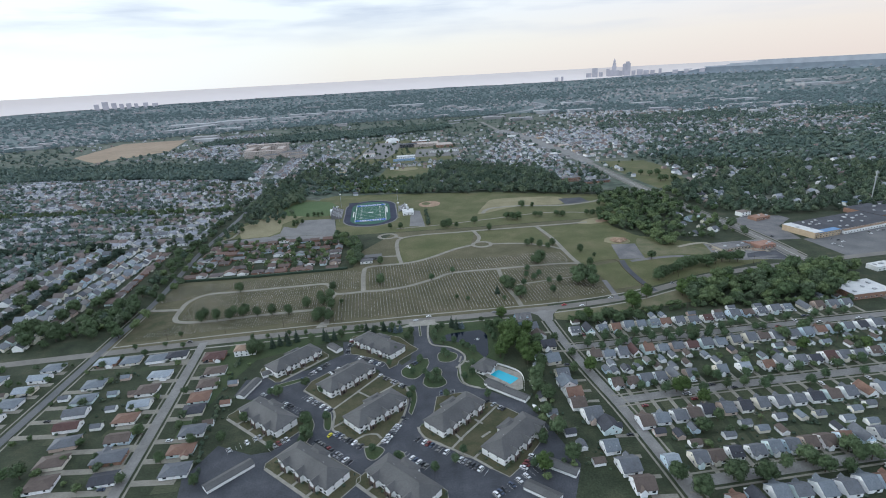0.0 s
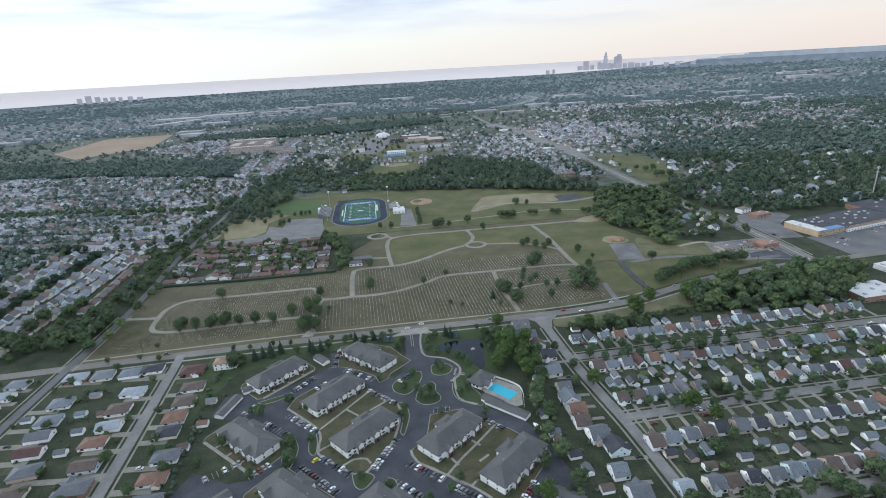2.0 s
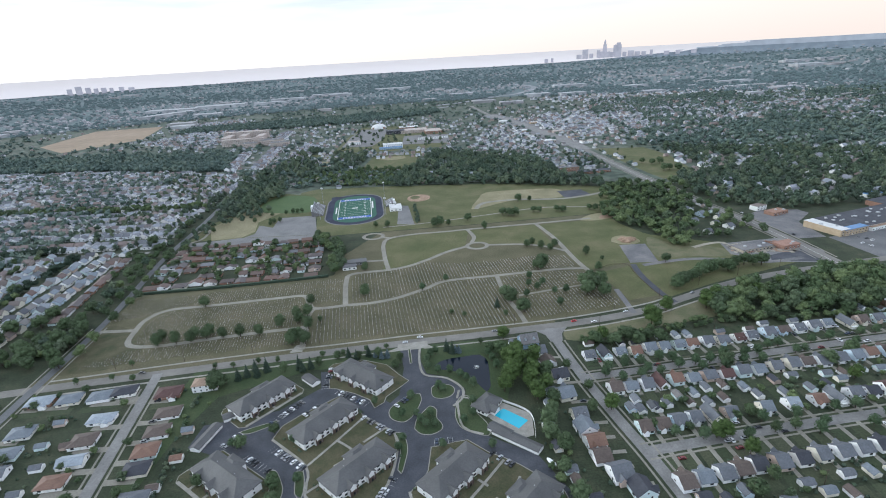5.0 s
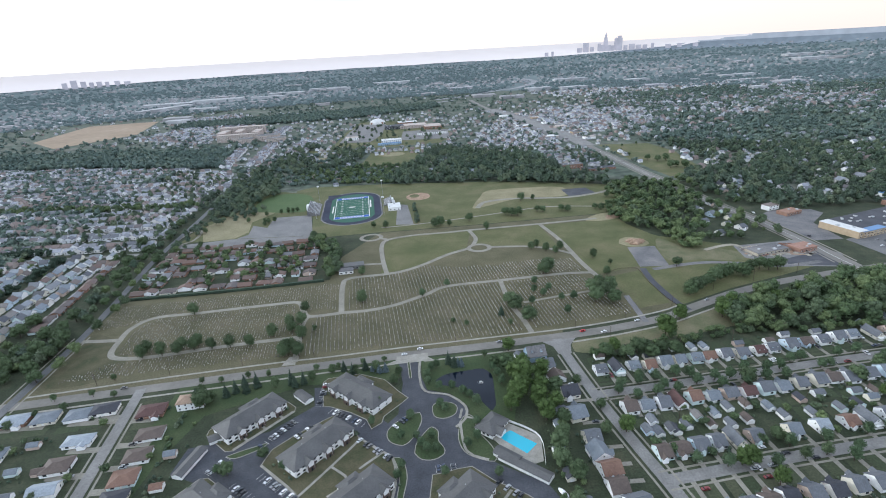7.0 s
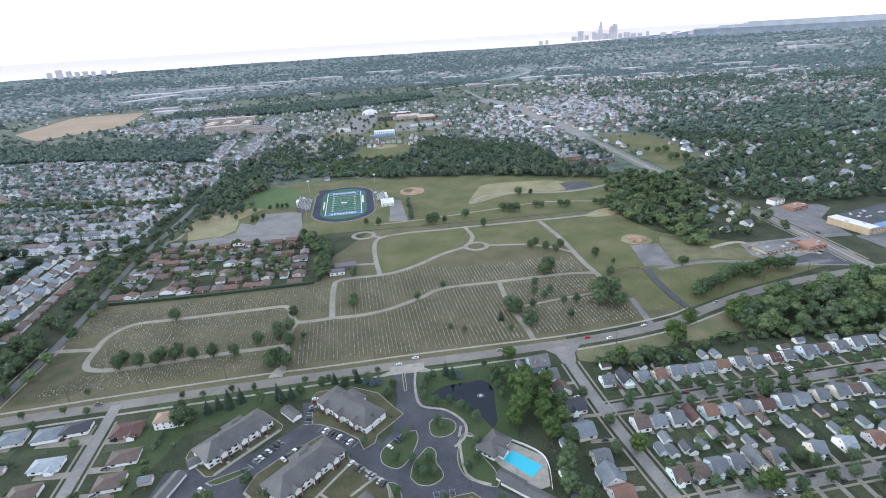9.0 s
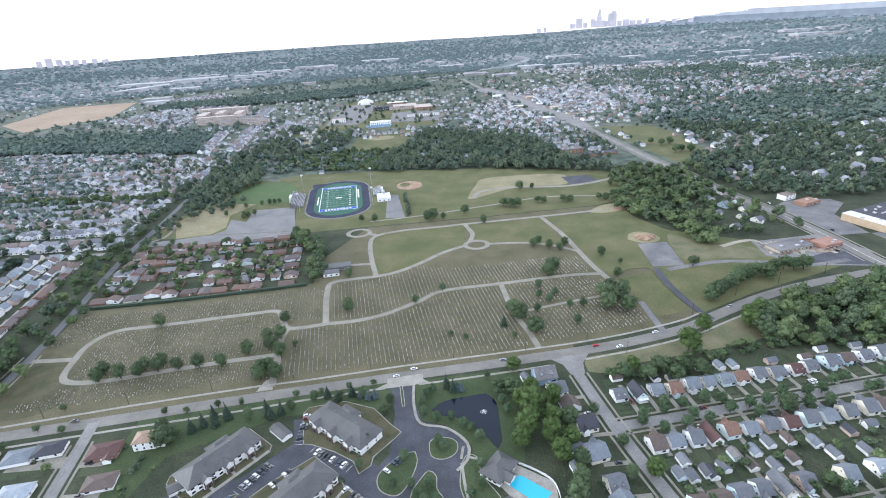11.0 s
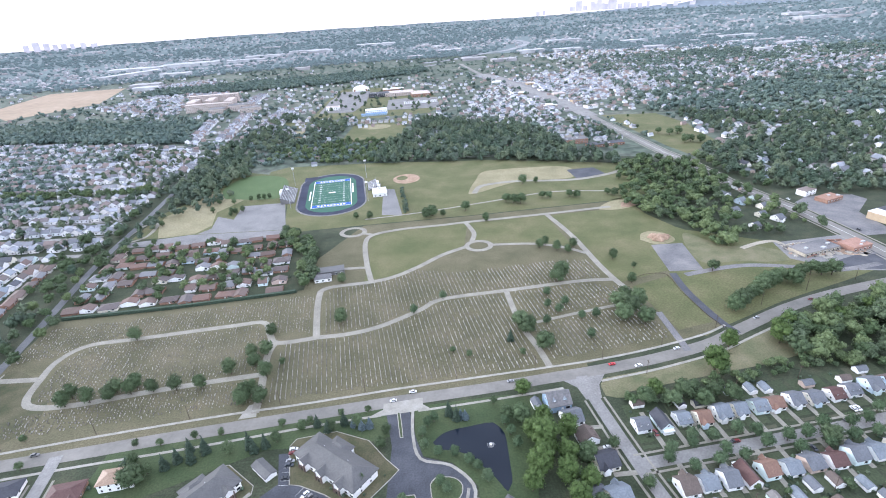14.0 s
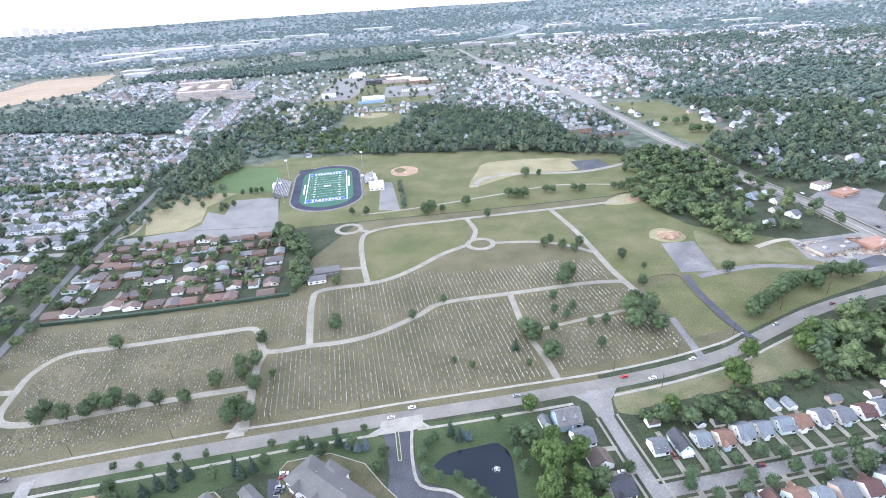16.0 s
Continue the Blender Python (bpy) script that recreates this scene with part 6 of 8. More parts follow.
patch("parking_lot", [(-158, 721), (-158, 704), (-255, 700), (-325, 704), (-330, 716), (-290, 722), (-266, 727)], 0.104, M["pale_asphalt"], "pale drive along the end of the parking lot", "parking lot")
patch("infield", ring_points(-22, 880, 19, 22, 20), 0.08, M["dirt"], "brown dirt infield of a ball field", "ball field")
patch("lawn", ring_points(-28, 884, 8, 10, 14), 0.10, M["park"], "grass inside the infield", "lawn")
patch("gravel", [(73, 852), (91, 888), (150, 892), (207, 882), (200, 833), (130, 832), (64, 796), (60, 812)], 0.09, M["tan"], "pale bare ground in a park", "bare ground", smooth=True)
patch("parking_lot", [(203, 868), (242, 870), (250, 833), (206, 820)], 0.11, M["asphalt"], "dark park parking lot", "parking lot")
ribbon("road", [(64, 797), (80, 826), (130, 834), (160, 828), (206, 824), (250, 836), (275, 850)], 7.0, 0.12, M["path"], "pale park drive", "road")
ribbon("road", [(-70, 735), (0, 745), (80, 764), (160, 782), (230, 770)], 3.0, 0.10, M["path"], "narrow park path", "path")
patch("parking_lot", [(212, 613), (242, 612), (234, 558), (205, 560)], 0.11, M["old_asphalt"], "cracked empty asphalt lot", "parking lot")
ribbon("road", [(206, 556), (203, 526), (205, 485), (209, 466)], 6.0, 0.12, M["asphalt"], "dark closed drive", "road")
ribbon("road", [(215, 552), (267, 560), (309, 551), (340, 540), (380, 545)], 6.0, 0.12, M["old_asphalt"], "worn side drive", "road")
ribbon("road", [(168, 500), (166.5, 452)], 5.0, 0.12, M["old_asphalt"], "old asphalt drive", "road")
patch("parking_lot", [(316, 566), (322, 598), (352, 600), (397, 604), (412, 560), (400, 528), (340, 540)], 0.10, M["pale_asphalt"], "worn pale lot of a half-cleared site", "parking lot")
patch("parking_lot", [(352, 556), (404, 572), (408, 552), (398, 530), (345, 542)], 0.12, M["asphalt"], "dark asphalt lot beside a cleared site", "parking lot")
patch("gravel", [(322, 568), (330, 592), (352, 594), (366, 588), (356, 566)], 0.13, M["gravel"], "pale broken concrete of a cleared site", "bare ground", smooth=True)
patch("dirt", [(362, 566), (360, 580), (374, 586), (386, 580), (388, 568), (376, 562)], 0.14, M["dirt"], "reddish dirt of a cleared site", "bare ground", smooth=True)
patch("dirt", [(207, 626), (214, 640), (226, 644), (237, 636), (240, 622), (230, 614), (216, 615)], 0.12, M["tan"], "disturbed bare ground round a dirt heap", "dirt", smooth=True)
bm = bmesh.new()
bmesh.ops.create_icosphere(bm, subdivisions=4, radius=1.0)
hr = np.random.default_rng(5)
for q in bm.verts:
    a = math.atan2(q.co.y, q.co.x)
    f = 1 + 0.16 * math.sin(3 * a + 1) + 0.1 * math.sin(7 * a) + 0.05 * hr.normal()
    q.co = Vector((q.co.x * 8 * f, q.co.y * 6 * f, (max(q.co.z, -0.1) ** 1 if q.co.z > 0 else q.co.z * 0.1) * 3.2 * f))
part("mound", bm, M["dirt"], thing("earth_mound", "orange-brown mound of dumped earth", "mound", Matrix.LocRotScale((226, 627, 0.1), None, (1.25, 1.35, 1.0))))
patch("dirt", [(196, 712), (205, 726), (226, 738), (244, 736), (246, 722), (232, 712), (212, 708)], 0.12, M["tan"], "bare dirt at a drive's end", "dirt", smooth=True)
patch("dirt", [(222, 714), (228, 728), (240, 730), (243, 720), (232, 713)], 0.13, M["dirt"], "orange bare dirt at a drive's end", "dirt", smooth=True)
patch("dirt", [(244, 612), (256, 634), (276, 600), (300, 596), (326, 572), (306, 562), (270, 568), (240, 572)], 0.06, M["verge"], "dry bare ground beside a cleared site", "bare ground", smooth=True)
ribbon("road", [(288, 592), (310, 600), (326, 600), (328, 580), (340, 566)], 5.0, 0.13, M["gravel"], "pale gravel drive of a cleared site", "road")
flat_building(346, 578, 40, 17, 3.4, 14, "gravel", "old_asphalt", "shop", "low half-cleared building with a grey roof", "building", 3)
flat_building(383, 577, 22, 15, 4.4, 14, "shop_brick", "shop_brick", "shop", "small brick building with a rust-coloured roof", "shop", 2)
for x, y, w, d, h, a in ((331, 584, 9, 0.5, 1.6, 14), (326, 578, 0.5, 8, 1.2, 14), (365, 590, 14, 0.5, 2.2, 10), (372, 583, 0.5, 12, 1.8, 14), (378, 592, 10, 0.5, 1.4, -8), (336, 566, 12, 0.5, 1.0, 20)):
    part("broken_wall", simple((0, 0, -0.2, w, d, h + 0.2), (w * 0.2, d * 0.2, h * 0.6, w * 0.4, d * 0.9, h * 0.7)), M["shop_brick"], thing("wall_remains", "broken salmon brick wall of a cleared building", "wall", pose(x, y, 0.1, 0, 0, a), "broken walls"))
for k in range(26):
    x, y = rng.uniform(318, 392), rng.uniform(562, 598)
    bm = bmesh.new()
    box(bm, 0, 0, -0.1, rng.uniform(3, 8), rng.uniform(2.5, 6), 0.35)
    part("slab", bm, M[("walk", "gravel", "old_asphalt", "dirt")[k % 4]], thing("concrete_slab", "broken concrete slab lying on a cleared site", "slab", pose(x, y, 0.12, 0, 0, rng.uniform(0, 90)), "broken slabs"))
n = 260
rx, ry = rng.uniform(322, 386, n), rng.uniform(564, 594, n)
bm = bmesh.new()
box(bm, 0, 0, -0.1, 1.0, 0.7, 0.5)
bm2 = bmesh.new()
box(bm2, 0, 0, -0.1, 1.6, 0.4, 0.35)
scatter("rubble", [shape_of(bm), shape_of(bm2)], np.stack([rx, ry, np.full(n, 0.1)], -1), rng.uniform(0.6, 2.6, n), rng.random(n) * 6.28, [M["stone"]], "broken slabs and rubble on a cleared site", "rubble")
patch("parking_lot", [(445, 596), (600, 640), (660, 640), (660, 560), (452, 530)], 0.09, M["mall_lot"], "wide shopping centre parking lot", "parking lot")
patch("parking_lot", [(572, 692), (590, 716), (660, 724), (660, 690), (640, 684)], 0.09, M["pale_asphalt"], "pale lot behind a large store", "parking lot")
patch("parking_lot", [(411, 598), (444, 598), (450, 652), (486, 684), (482, 700), (452, 706), (430, 704), (408, 690)], 0.085, M["old_asphalt"], "worn lot between a wide road and shops", "parking lot")
MALL = pose(457, 594, 0, 0, 0, 17.5)
for u, v, w, d, h, wall, roof, name, label, units in (
    (80, 24, 130, 46, 6.0, "hospital", "asphalt", "shopping_centre", "long shopping centre with a cluttered dark flat roof", 22),
    (7, 22, 14, 44, 7.6, "shop_wall", "metal_roof", "shop", "tan shop wing with a white flat roof", 2),
    (24, 3.5, 36, 9, 7.0, "shop_wall", "blue_roof", "shop_porch", "tan arcade with a blue metal roof", 0),
    (95, -1.2, 96, 3.5, 4.6, "trim", "dirt", "canopy", "long pinkish canopy along the shop fronts", 0),
):
    q = MALL @ Vector((u, v, 0))
    flat_building(q.x, q.y, w, d, h, 17.5, wall, roof, name, label, "shopping centre", units)
flat_building(620, 690, 80, 50, 6.5, 16.6, "brick", "asphalt", "shopping_centre", "large store with a dark flat roof", "shopping centre", 6)
flat_building(456, 494, 24, 12, 4.5, 14, "trim", "metal_roof", "shop", "white flat-roofed roadside shop", "shop", 3)
flat_building(392, 440, 42, 28, 5.5, 8, "brick", "metal_roof", "shop", "brick shop with a pale flat roof", "shop", 6)
flat_building(436, 712, 18, 11, 6.0, 20, "trim", "roof_west", "house", "white two-storey house beside a wide road", "house")
flat_building(446, 690, 26, 14, 4.0, 20, "brick", "brick", "shop", "low reddish flat-roofed shop", "shop", 2)
flat_building(-92, 607, 25, 11, 3.6, 8, "old_asphalt", "apt_roof", "cemetery_office", "low cemetery office with a dark grey roof", "building")
flat_building(-97, 594, 15, 9, 3.2, 8, "trim", "old_asphalt", "cemetery_shed", "small white shed with a grey roof by a drive", "building")
flat_building(255, 1012, 46, 18, 7.5, 8, "brick", "old_asphalt", "school", "red brick building among trees", "building", 3)
flat_building(300, 985, 60, 16, 4.0, 8, "brick", "asphalt", "apartment_block", "low dark-roofed apartment block", "apartment building", 2)
flat_building(-92, 1404, 50, 24, 10, 6, "trim", "metal_roof", "gym", "white gymnasium with a flat roof", "building", 3)
flat_building(-96, 1382, 58, 10, 4.5, 6, "blue_siding", "blue_roof", "grandstand", "blue fronted grandstand beside a gymnasium", "building")
flat_building(-203, 1490, 34, 20, 8, 6, "trim", "hospital", "hall", "small pale hall in a wide lot", "building", 1)
flat_building(612, 740, 26, 16, 5, 12, "trim", "blue_roof", "pool_hall", "pale blue-roofed building among trees", "building")
flat_building(-98, 1662, 56, 34, 10, 6, "asphalt", "asphalt", "school", "dark flat-roofed school wing", "school", 3)
flat_building(-42, 1668, 80, 46, 9, 6, "hospital", "hospital", "school", "long pinkish school building with flat roofs", "school", 6)
flat_building(16, 1640, 50, 60, 8, 6, "brick", "hospital", "school", "brick school wing with a flat roof", "school", 4)
flat_building(14, 1512, 82, 15, 7, 6, "trim", "old_asphalt", "school", "low white-fronted school wing", "school", 2)
flat_building(-60, 1740, 60, 30, 9, 6, "brick", "metal_roof", "school", "pale flat-roofed wing of a school", "school", 3)
for x, y, w, d, h in ((-540, 1600, 120, 20, 13), (-596, 1640, 22, 70, 15), (-548, 1640, 20, 60, 17), (-498, 1640, 20, 66, 15), (-455, 1590, 60, 40, 10), (-560, 1700, 130, 22, 19), (-420, 1545, 50, 26, 8), (-508, 1560, 40, 30, 8)):
    flat_building(x, y, w, d, h * 1.5, 6, "hospital", "old_asphalt" if h < 12 else "hospital", "hospital_wing", "pinkish brick hospital wing with a flat roof", "hospital", 3)
ob = thing("dome", "white domed sports hall", "dome", pose(-160, 1808, 0))
bm = bmesh.new()
bmesh.ops.create_uvsphere(bm, u_segments=24, v_segments=10, radius=1.0, matrix=Matrix.Diagonal((26, 26, 15, 1)))
part("roof", bm, M["metal_roof"], ob)
part("wall", simple((0, 0, -0.3, 40, 40, 6)), M["brick"], ob)

# ---- headstones ----
STONE = []
for w, h in ((0.9, 0.8), (0.7, 1.0), (1.2, 0.75)):
    bm = bmesh.new()
    box(bm, 0, 0, -0.05, w + 0.2, 0.5, 0.25)
    vs = box(bm, 0, 0, 0.2, w, 0.28, h - 0.2)
    for v in vs[4:]:
        v.co.x *= 0.86
    STONE.append(shape_of(bm))
DRIVES = [p for _, p, _ in PATHS]


def graves(name, poly, row, along, keep, jitter, label):
    xs = [p[0] for p in poly]
    ys = [p[1] for p in poly]
    c, s = math.cos(radians(8)), math.sin(radians(8))
    u, v = np.meshgrid(np.arange(-500, 500, row), np.arange(-400, 400, along), indexing="ij")
    x = u * c - v * s + np.mean(xs) + rng.normal(size=u.shape) * jitter * 0.5
    y = u * s + v * c + np.mean(ys) + rng.normal(size=u.shape) * jitter
    x, y = x.ravel(), y.ravel()
    ok = inside(poly, x, y) & (rng.random(len(x)) < keep)
    for d in DRIVES:
        ok &= off_line(d, x, y) > 4.2
    for tx, ty in tree_places:
        ok &= np.hypot(x - tx, y - ty) > 1.5
    x, y = x[ok], y[ok]
    n = len(x)
    size = (0.62 + 0.5 * rng.random(n)) * (0.84 if "scattered" in label else 1.0)
    scatter(name, STONE, np.stack([x, y, np.full(n, 0.04)], -1), size, radians(98) + 0.06 * rng.normal(size=n), [M["stone"]], label, "headstones")


graves("headstones", [(-110, 437), (-64, 442), (57, 450), (65, 452), (60, 497), (57, 546), (8, 541), (-12, 526), (-42, 508), (-66, 502), (-90, 500), (-112, 497)], 3.2, 1.15, 0.84, 0.18, "rows of pale granite headstones on dry grass")
graves("headstones", [(-86, 506), (-66, 508), (-43, 514), (-14, 532), (8, 547), (64, 553), (125, 559), (146, 559), (144, 592), (110, 596), (60, 590), (20, 588), (-10, 598), (-32, 586), (-53, 579), (-90, 574), (-93, 560)], 3.2, 1.25, 0.74, 0.18, "rows of pale granite headstones on dry grass")
graves("headstones", [(-258, 516), (-225, 519), (-134, 527), (-120, 500), (-122, 470), (-152, 465), (-193, 459), (-234, 453), (-262, 456), (-268, 478), (-268, 500)], 2.3, 1.35, 0.66, 0.5, "scattered low headstones on dry grass")
graves("headstones", [(-290, 420), (-258, 424), (-165, 434), (-118, 438), (-122, 460), (-152, 458), (-193, 452), (-234, 446), (-262, 444), (-280, 430)], 2.3, 1.35, 0.66, 0.5, "scattered low headstones on dry grass")
graves("headstones", [(-305, 545), (-225, 553), (-112, 567), (-100, 566), (-94, 510), (-125, 515), (-134, 533), (-225, 525), (-262, 521), (-280, 505), (-308, 500)], 2.4, 1.4, 0.64, 0.5, "scattered low headstones on dry grass")
graves("headstones", [(76, 456), (97, 458), (162, 469), (162, 500), (156, 540), (125, 552), (66, 546), (64, 505)], 3.2, 1.25, 0.74, 0.18, "rows of pale granite headstones among trees")


# ---- fence along the closed drive, poles, mast ----
ob = thing("guard_fence", "low wooden post-and-rail fence along a closed drive", "fence")
line = curve_points([(166, 546), (178, 556), (192, 558), (200, 553), (198.5, 527), (200.5, 492), (204.5, 472)], 2.5)
for a in line:
    part("post", simple((a.x, a.y, -0.2, 0.3, 0.3, 1.2)), M["bark"], ob)
for a, b in zip(line, line[1:]):
    d = b - a
    part("rail", simple(((a.x + b.x) / 2, (a.y + b.y) / 2, 0.55, d.length, 0.12, 0.2, math.atan2(d.y, d.x))), M["bark"], ob)


def pole(x, y, h, turn):
    ob = thing("utility_pole", "wooden utility pole with a crossarm", "utility pole", pose(x, y, 0, 0, 0, turn), "utility poles")
    bm = bmesh.new()
    bmesh.ops.create_cone(bm, cap_ends=True, segments=8, radius1=0.2, radius2=0.12, depth=h + 0.3, matrix=Matrix.Translation((0, 0, h / 2 - 0.15)))
    part("mast", bm, M["bark"], ob)
    part("crossarm", simple((0, 0, h - 0.9, 0.16, 2.4, 0.16)), M["bark"], ob)


for x, y in ((-255, 415), (-205, 422), (-153, 428), (-100, 434), (-48, 439), (10, 443.5), (62, 447), (108, 451.5), (152, 460), (198, 475), (130, 433), (246, 498), (292, 513), (340, 523)):
    pole(x, y, 10.5, 6)
for k in range(6):
    pole(133 + 42 * k, 408 + 4.5 * k, 10, 96)
    pole(138 + 42 * k, 336 + 4.5 * k, 10, 96)
    pole(150 + 40 * k, 257 + 4.5 * k, 10, 96)

# ---- odd things in the back gardens ----
ob = thing("garden_pool", "round above-ground garden pool with a dark rim", "pool", pose(64, 327, 0))
bm = bmesh.new()
bmesh.ops.create_cone(bm, cap_ends=True, segments=28, radius1=3.2, radius2=3.2, depth=1.3, matrix=Matrix.Translation((0, 0, 0.55)))
part("wall", bm, M["steel"], ob)
bm = bmesh.new()
bmesh.ops.create_cone(bm, cap_ends=True, segments=28, radius1=3.0, radius2=3.0, depth=0.06, matrix=Matrix.Translation((0, 0, 1.25)))
part("cover", bm, M["track"], ob, "dark pool cover")
ob = thing("boat", "white covered boat on a trailer in a garden", "boat", pose(56, 289, 0, 0, 0, 120))
bm = bmesh.new()
bmesh.ops.create_uvsphere(bm, u_segments=20, v_segments=12, radius=1.0, matrix=Matrix.Translation((0, 0, 1.0)) @ Matrix.Diagonal((3.8, 1.3, 0.9, 1)))
part("hull", bm, M["white_car"], ob)
part("trailer", simple((0, 0, 0.15, 4.6, 1.6, 0.25)), M["steel"], ob)
for sy in (-0.9, 0.9):
    bm = bmesh.new()
    bmesh.ops.create_cone(bm, cap_ends=True, segments=12, radius1=0.32, radius2=0.32, depth=0.2, matrix=Matrix.Translation((-0.6, sy, 0.3)) @ Matrix.Rotation(math.pi / 2, 4, "X"))
    part("wheel", bm, M["tyre"], ob)

# ---- woods and the suburb beyond ----
def cloud_shape(width, height, base, lobes, count, leaf, seed):
    v, t = leaf_cloud(crown_lobes(np.random.default_rng(seed), width, height, base, lobes), count, leaf, seed)
    return v, t, np.zeros(len(t), int)


def clump_shape(seed, n=2, leaves=26):
    """A far crown: a few ragged lumps under loose leaves."""
    r = np.random.default_rng(seed)
    lobes = [(r.normal() * 0.16 * (k > 0), r.normal() * 0.16 * (k > 0), 0.42 + 0.14 * k, 0.46 - 0.1 * k, 0.40 - 0.08 * k) for k in range(n)]
    v, t = leaf_cloud(lobes, leaves, 0.13, seed)
    return v, t, np.zeros(len(t), int)


def patches(x, y, scale, seed):
    """A slow random field between 0 and 1."""
    r = np.random.default_rng(seed)
    v = np.zeros(len(x))
    for k in range(7):
        a, f = r.random() * 6.28, (0.6 + r.random()) / scale
        v += np.sin((x * math.cos(a) + y * math.sin(a)) * f + r.random() * 6.28)
    return 0.5 + v / 7


WOOD = [cloud_shape(1.0, 1.0, 0.12, 4, 190, 0.055, 200 + k) for k in range(6)]
LOW = [clump_shape(340 + k, 2, 26) for k in range(6)]
DOT = [clump_shape(360 + k, 1, 8) for k in range(6)]
NEAR_WOOD = [cloud_shape(1.0, 1.0, 0.1, 8, 620, 0.034, 220 + k) for k in range(6)]

MID_WOOD = [cloud_shape(1.0, 1.0, 0.1, 6, 330, 0.044, 240 + k) for k in range(6)]


def bush_shape(seed):
    """A low shrub: one rough lump under loose leaves."""
    v, t = leaf_cloud([(0, 0, 0.38, 0.44, 0.38)], 40, 0.11, seed)
    return v, t, np.zeros(len(t), int)


BUSH = [bush_shape(380 + k) for k in range(6)]


def woods(name, polys, step, label, size=(9, 14), shapes=None, keep=1.0, clear=(), bend=False, loose=False):
    px, py = [], []
    for poly in polys:
        xs, ys = [p[0] for p in poly], [p[1] for p in poly]
        x, y = np.meshgrid(np.arange(min(xs), max(xs), step), np.arange(min(ys), max(ys), step))
        x = (x + rng.normal(size=x.shape) * step * 0.3).ravel()
        y = (y + rng.normal(size=y.shape) * step * 0.3).ravel()
        ok = inside(poly, x, y) & (rng.random(len(x)) < keep)
        px.append(x[ok])
        py.append(y[ok])
    x, y = np.concatenate(px), np.concatenate(py)
    ok = np.ones(len(x), bool)
    for line, wid in clear:
        ok &= off_line(line, x, y) > wid
    if loose:
        ok &= rng.random(len(x)) < (0.34 if "beside a wide road" in label else 0.15 if "scrubby" in label else 0.40 if name == "woodland" else 0.25) + 1.15 * patches(x, y, 30, 11)
        hp = np.array([q for q in house_places if q[0] > 280 and q[1] > 600 or q[0] < -330 and q[1] > 420])
        for q in hp:
            ok &= np.hypot(x - q[0], y - q[1] + 4) > 8.0
        if shapes is LOW:
            for q in AIRY:
                ok &= ~inside(q, x, y) | (rng.random(len(x)) < 0.4)
            for q in yards:
                ok &= np.hypot(x - q[0], (y - q[1] + 5) * 0.8) > 10.5
    x, y = x[ok], y[ok]
    n = len(x)
    s = rng.uniform(*size, n)
    h = s * rng.uniform(0.8, 1.15, n)
    return scatter(name, shapes or WOOD, np.stack([x, y, np.full(n, -0.3)], -1), s, rng.random(n) * 6.28, [M["leaf_hazed"] if shapes is LOW else M["leaf_wood"] if shapes is NEAR_WOOD or shapes is MID_WOOD or shapes is BUSH else M["leaf_stuff"]], label, "trees", bend=bend, heights=h, tone=np.clip(0.8 * rng.random(n) + 0.55 * (patches(x, y, 45, 17) - 0.3), 0, 0.999))


yards = np.zeros((0, 2))
AIRY = [[(1180, 2080), (1380, 1930), (1760, 2420), (1560, 2640)], [(1110, 1700), (1301, 1575), (1590, 1890), (1300, 1990)], [(289, 1440), (406, 1273), (640, 1500), (700, 1760), (406, 1910)], [(760, 1500), (900, 1430), (1040, 1640), (880, 1760)]]
ROADS = [(MAIN, 12), (STATE, 15), (WEST_ST, 7)]
woods("woodland", [[(-70, 968), (6, 955), (100, 942), (180, 914), (262, 878), (292, 872), (279, 905), (240, 985), (232, 1084), (177, 1161), (99, 1214), (22, 1290), (-5, 1225), (-12, 1185), (-36, 1128), (-53, 1080), (-85, 1000)], [(-348, 1174), (-262, 1010), (-262, 925), (-300, 850), (-345, 874), (-380, 917), (-358, 1016), (-366, 1104)]], 10.5, "dense green woodland behind the playing fields", size=(9, 18), clear=ROADS, loose=True)
woods("woodland", [[(-262, 975), (-209, 988), (-70, 978), (-85, 1000), (-53, 1080), (-36, 1120), (-128, 1138), (-213, 1105), (-262, 1030)]], 9.5, "low olive scrub beyond the stadium", size=(5, 12), clear=ROADS, loose=True, shapes=MID_WOOD)
woods("woodland", [[(-330, 1400), (-300, 1440), (-256, 1351), (-150, 1313), (-148, 1140), (-213, 1110), (-261, 1032), (-330, 1150)]], 12, "loose scrubby woodland round a ball field", size=(8, 17), clear=ROADS + [([(-262, 1340), (-245, 1290)], 28), ([(-241, 1255), (-222, 1160)], 16)], loose=True)
woods("woodland", [[(268, 863), (256, 791), (236, 761), (230, 713), (240, 684), (261, 664), (268, 628), (262, 606), (276, 592), (290, 597), (308, 630), (326, 660), (334, 690), (358, 729), (362, 800), (360, 846), (356, 872), (330, 880), (300, 890)]], 9.4, "dense green woodland beside the cemetery lawn", size=(6, 15), clear=[(MAIN, 12), (STATE, 10)], loose=True, shapes=MID_WOOD)
woods("garden_trees", [[(300, 600), (326, 608), (345, 612), (390, 640), (384, 720), (372, 760), (358, 735), (334, 690), (310, 645)]], 9.0, "leafy trees round houses at the woods' edge", size=(5, 11), clear=[(STATE, 12)], loose=True, keep=0.5, shapes=MID_WOOD)
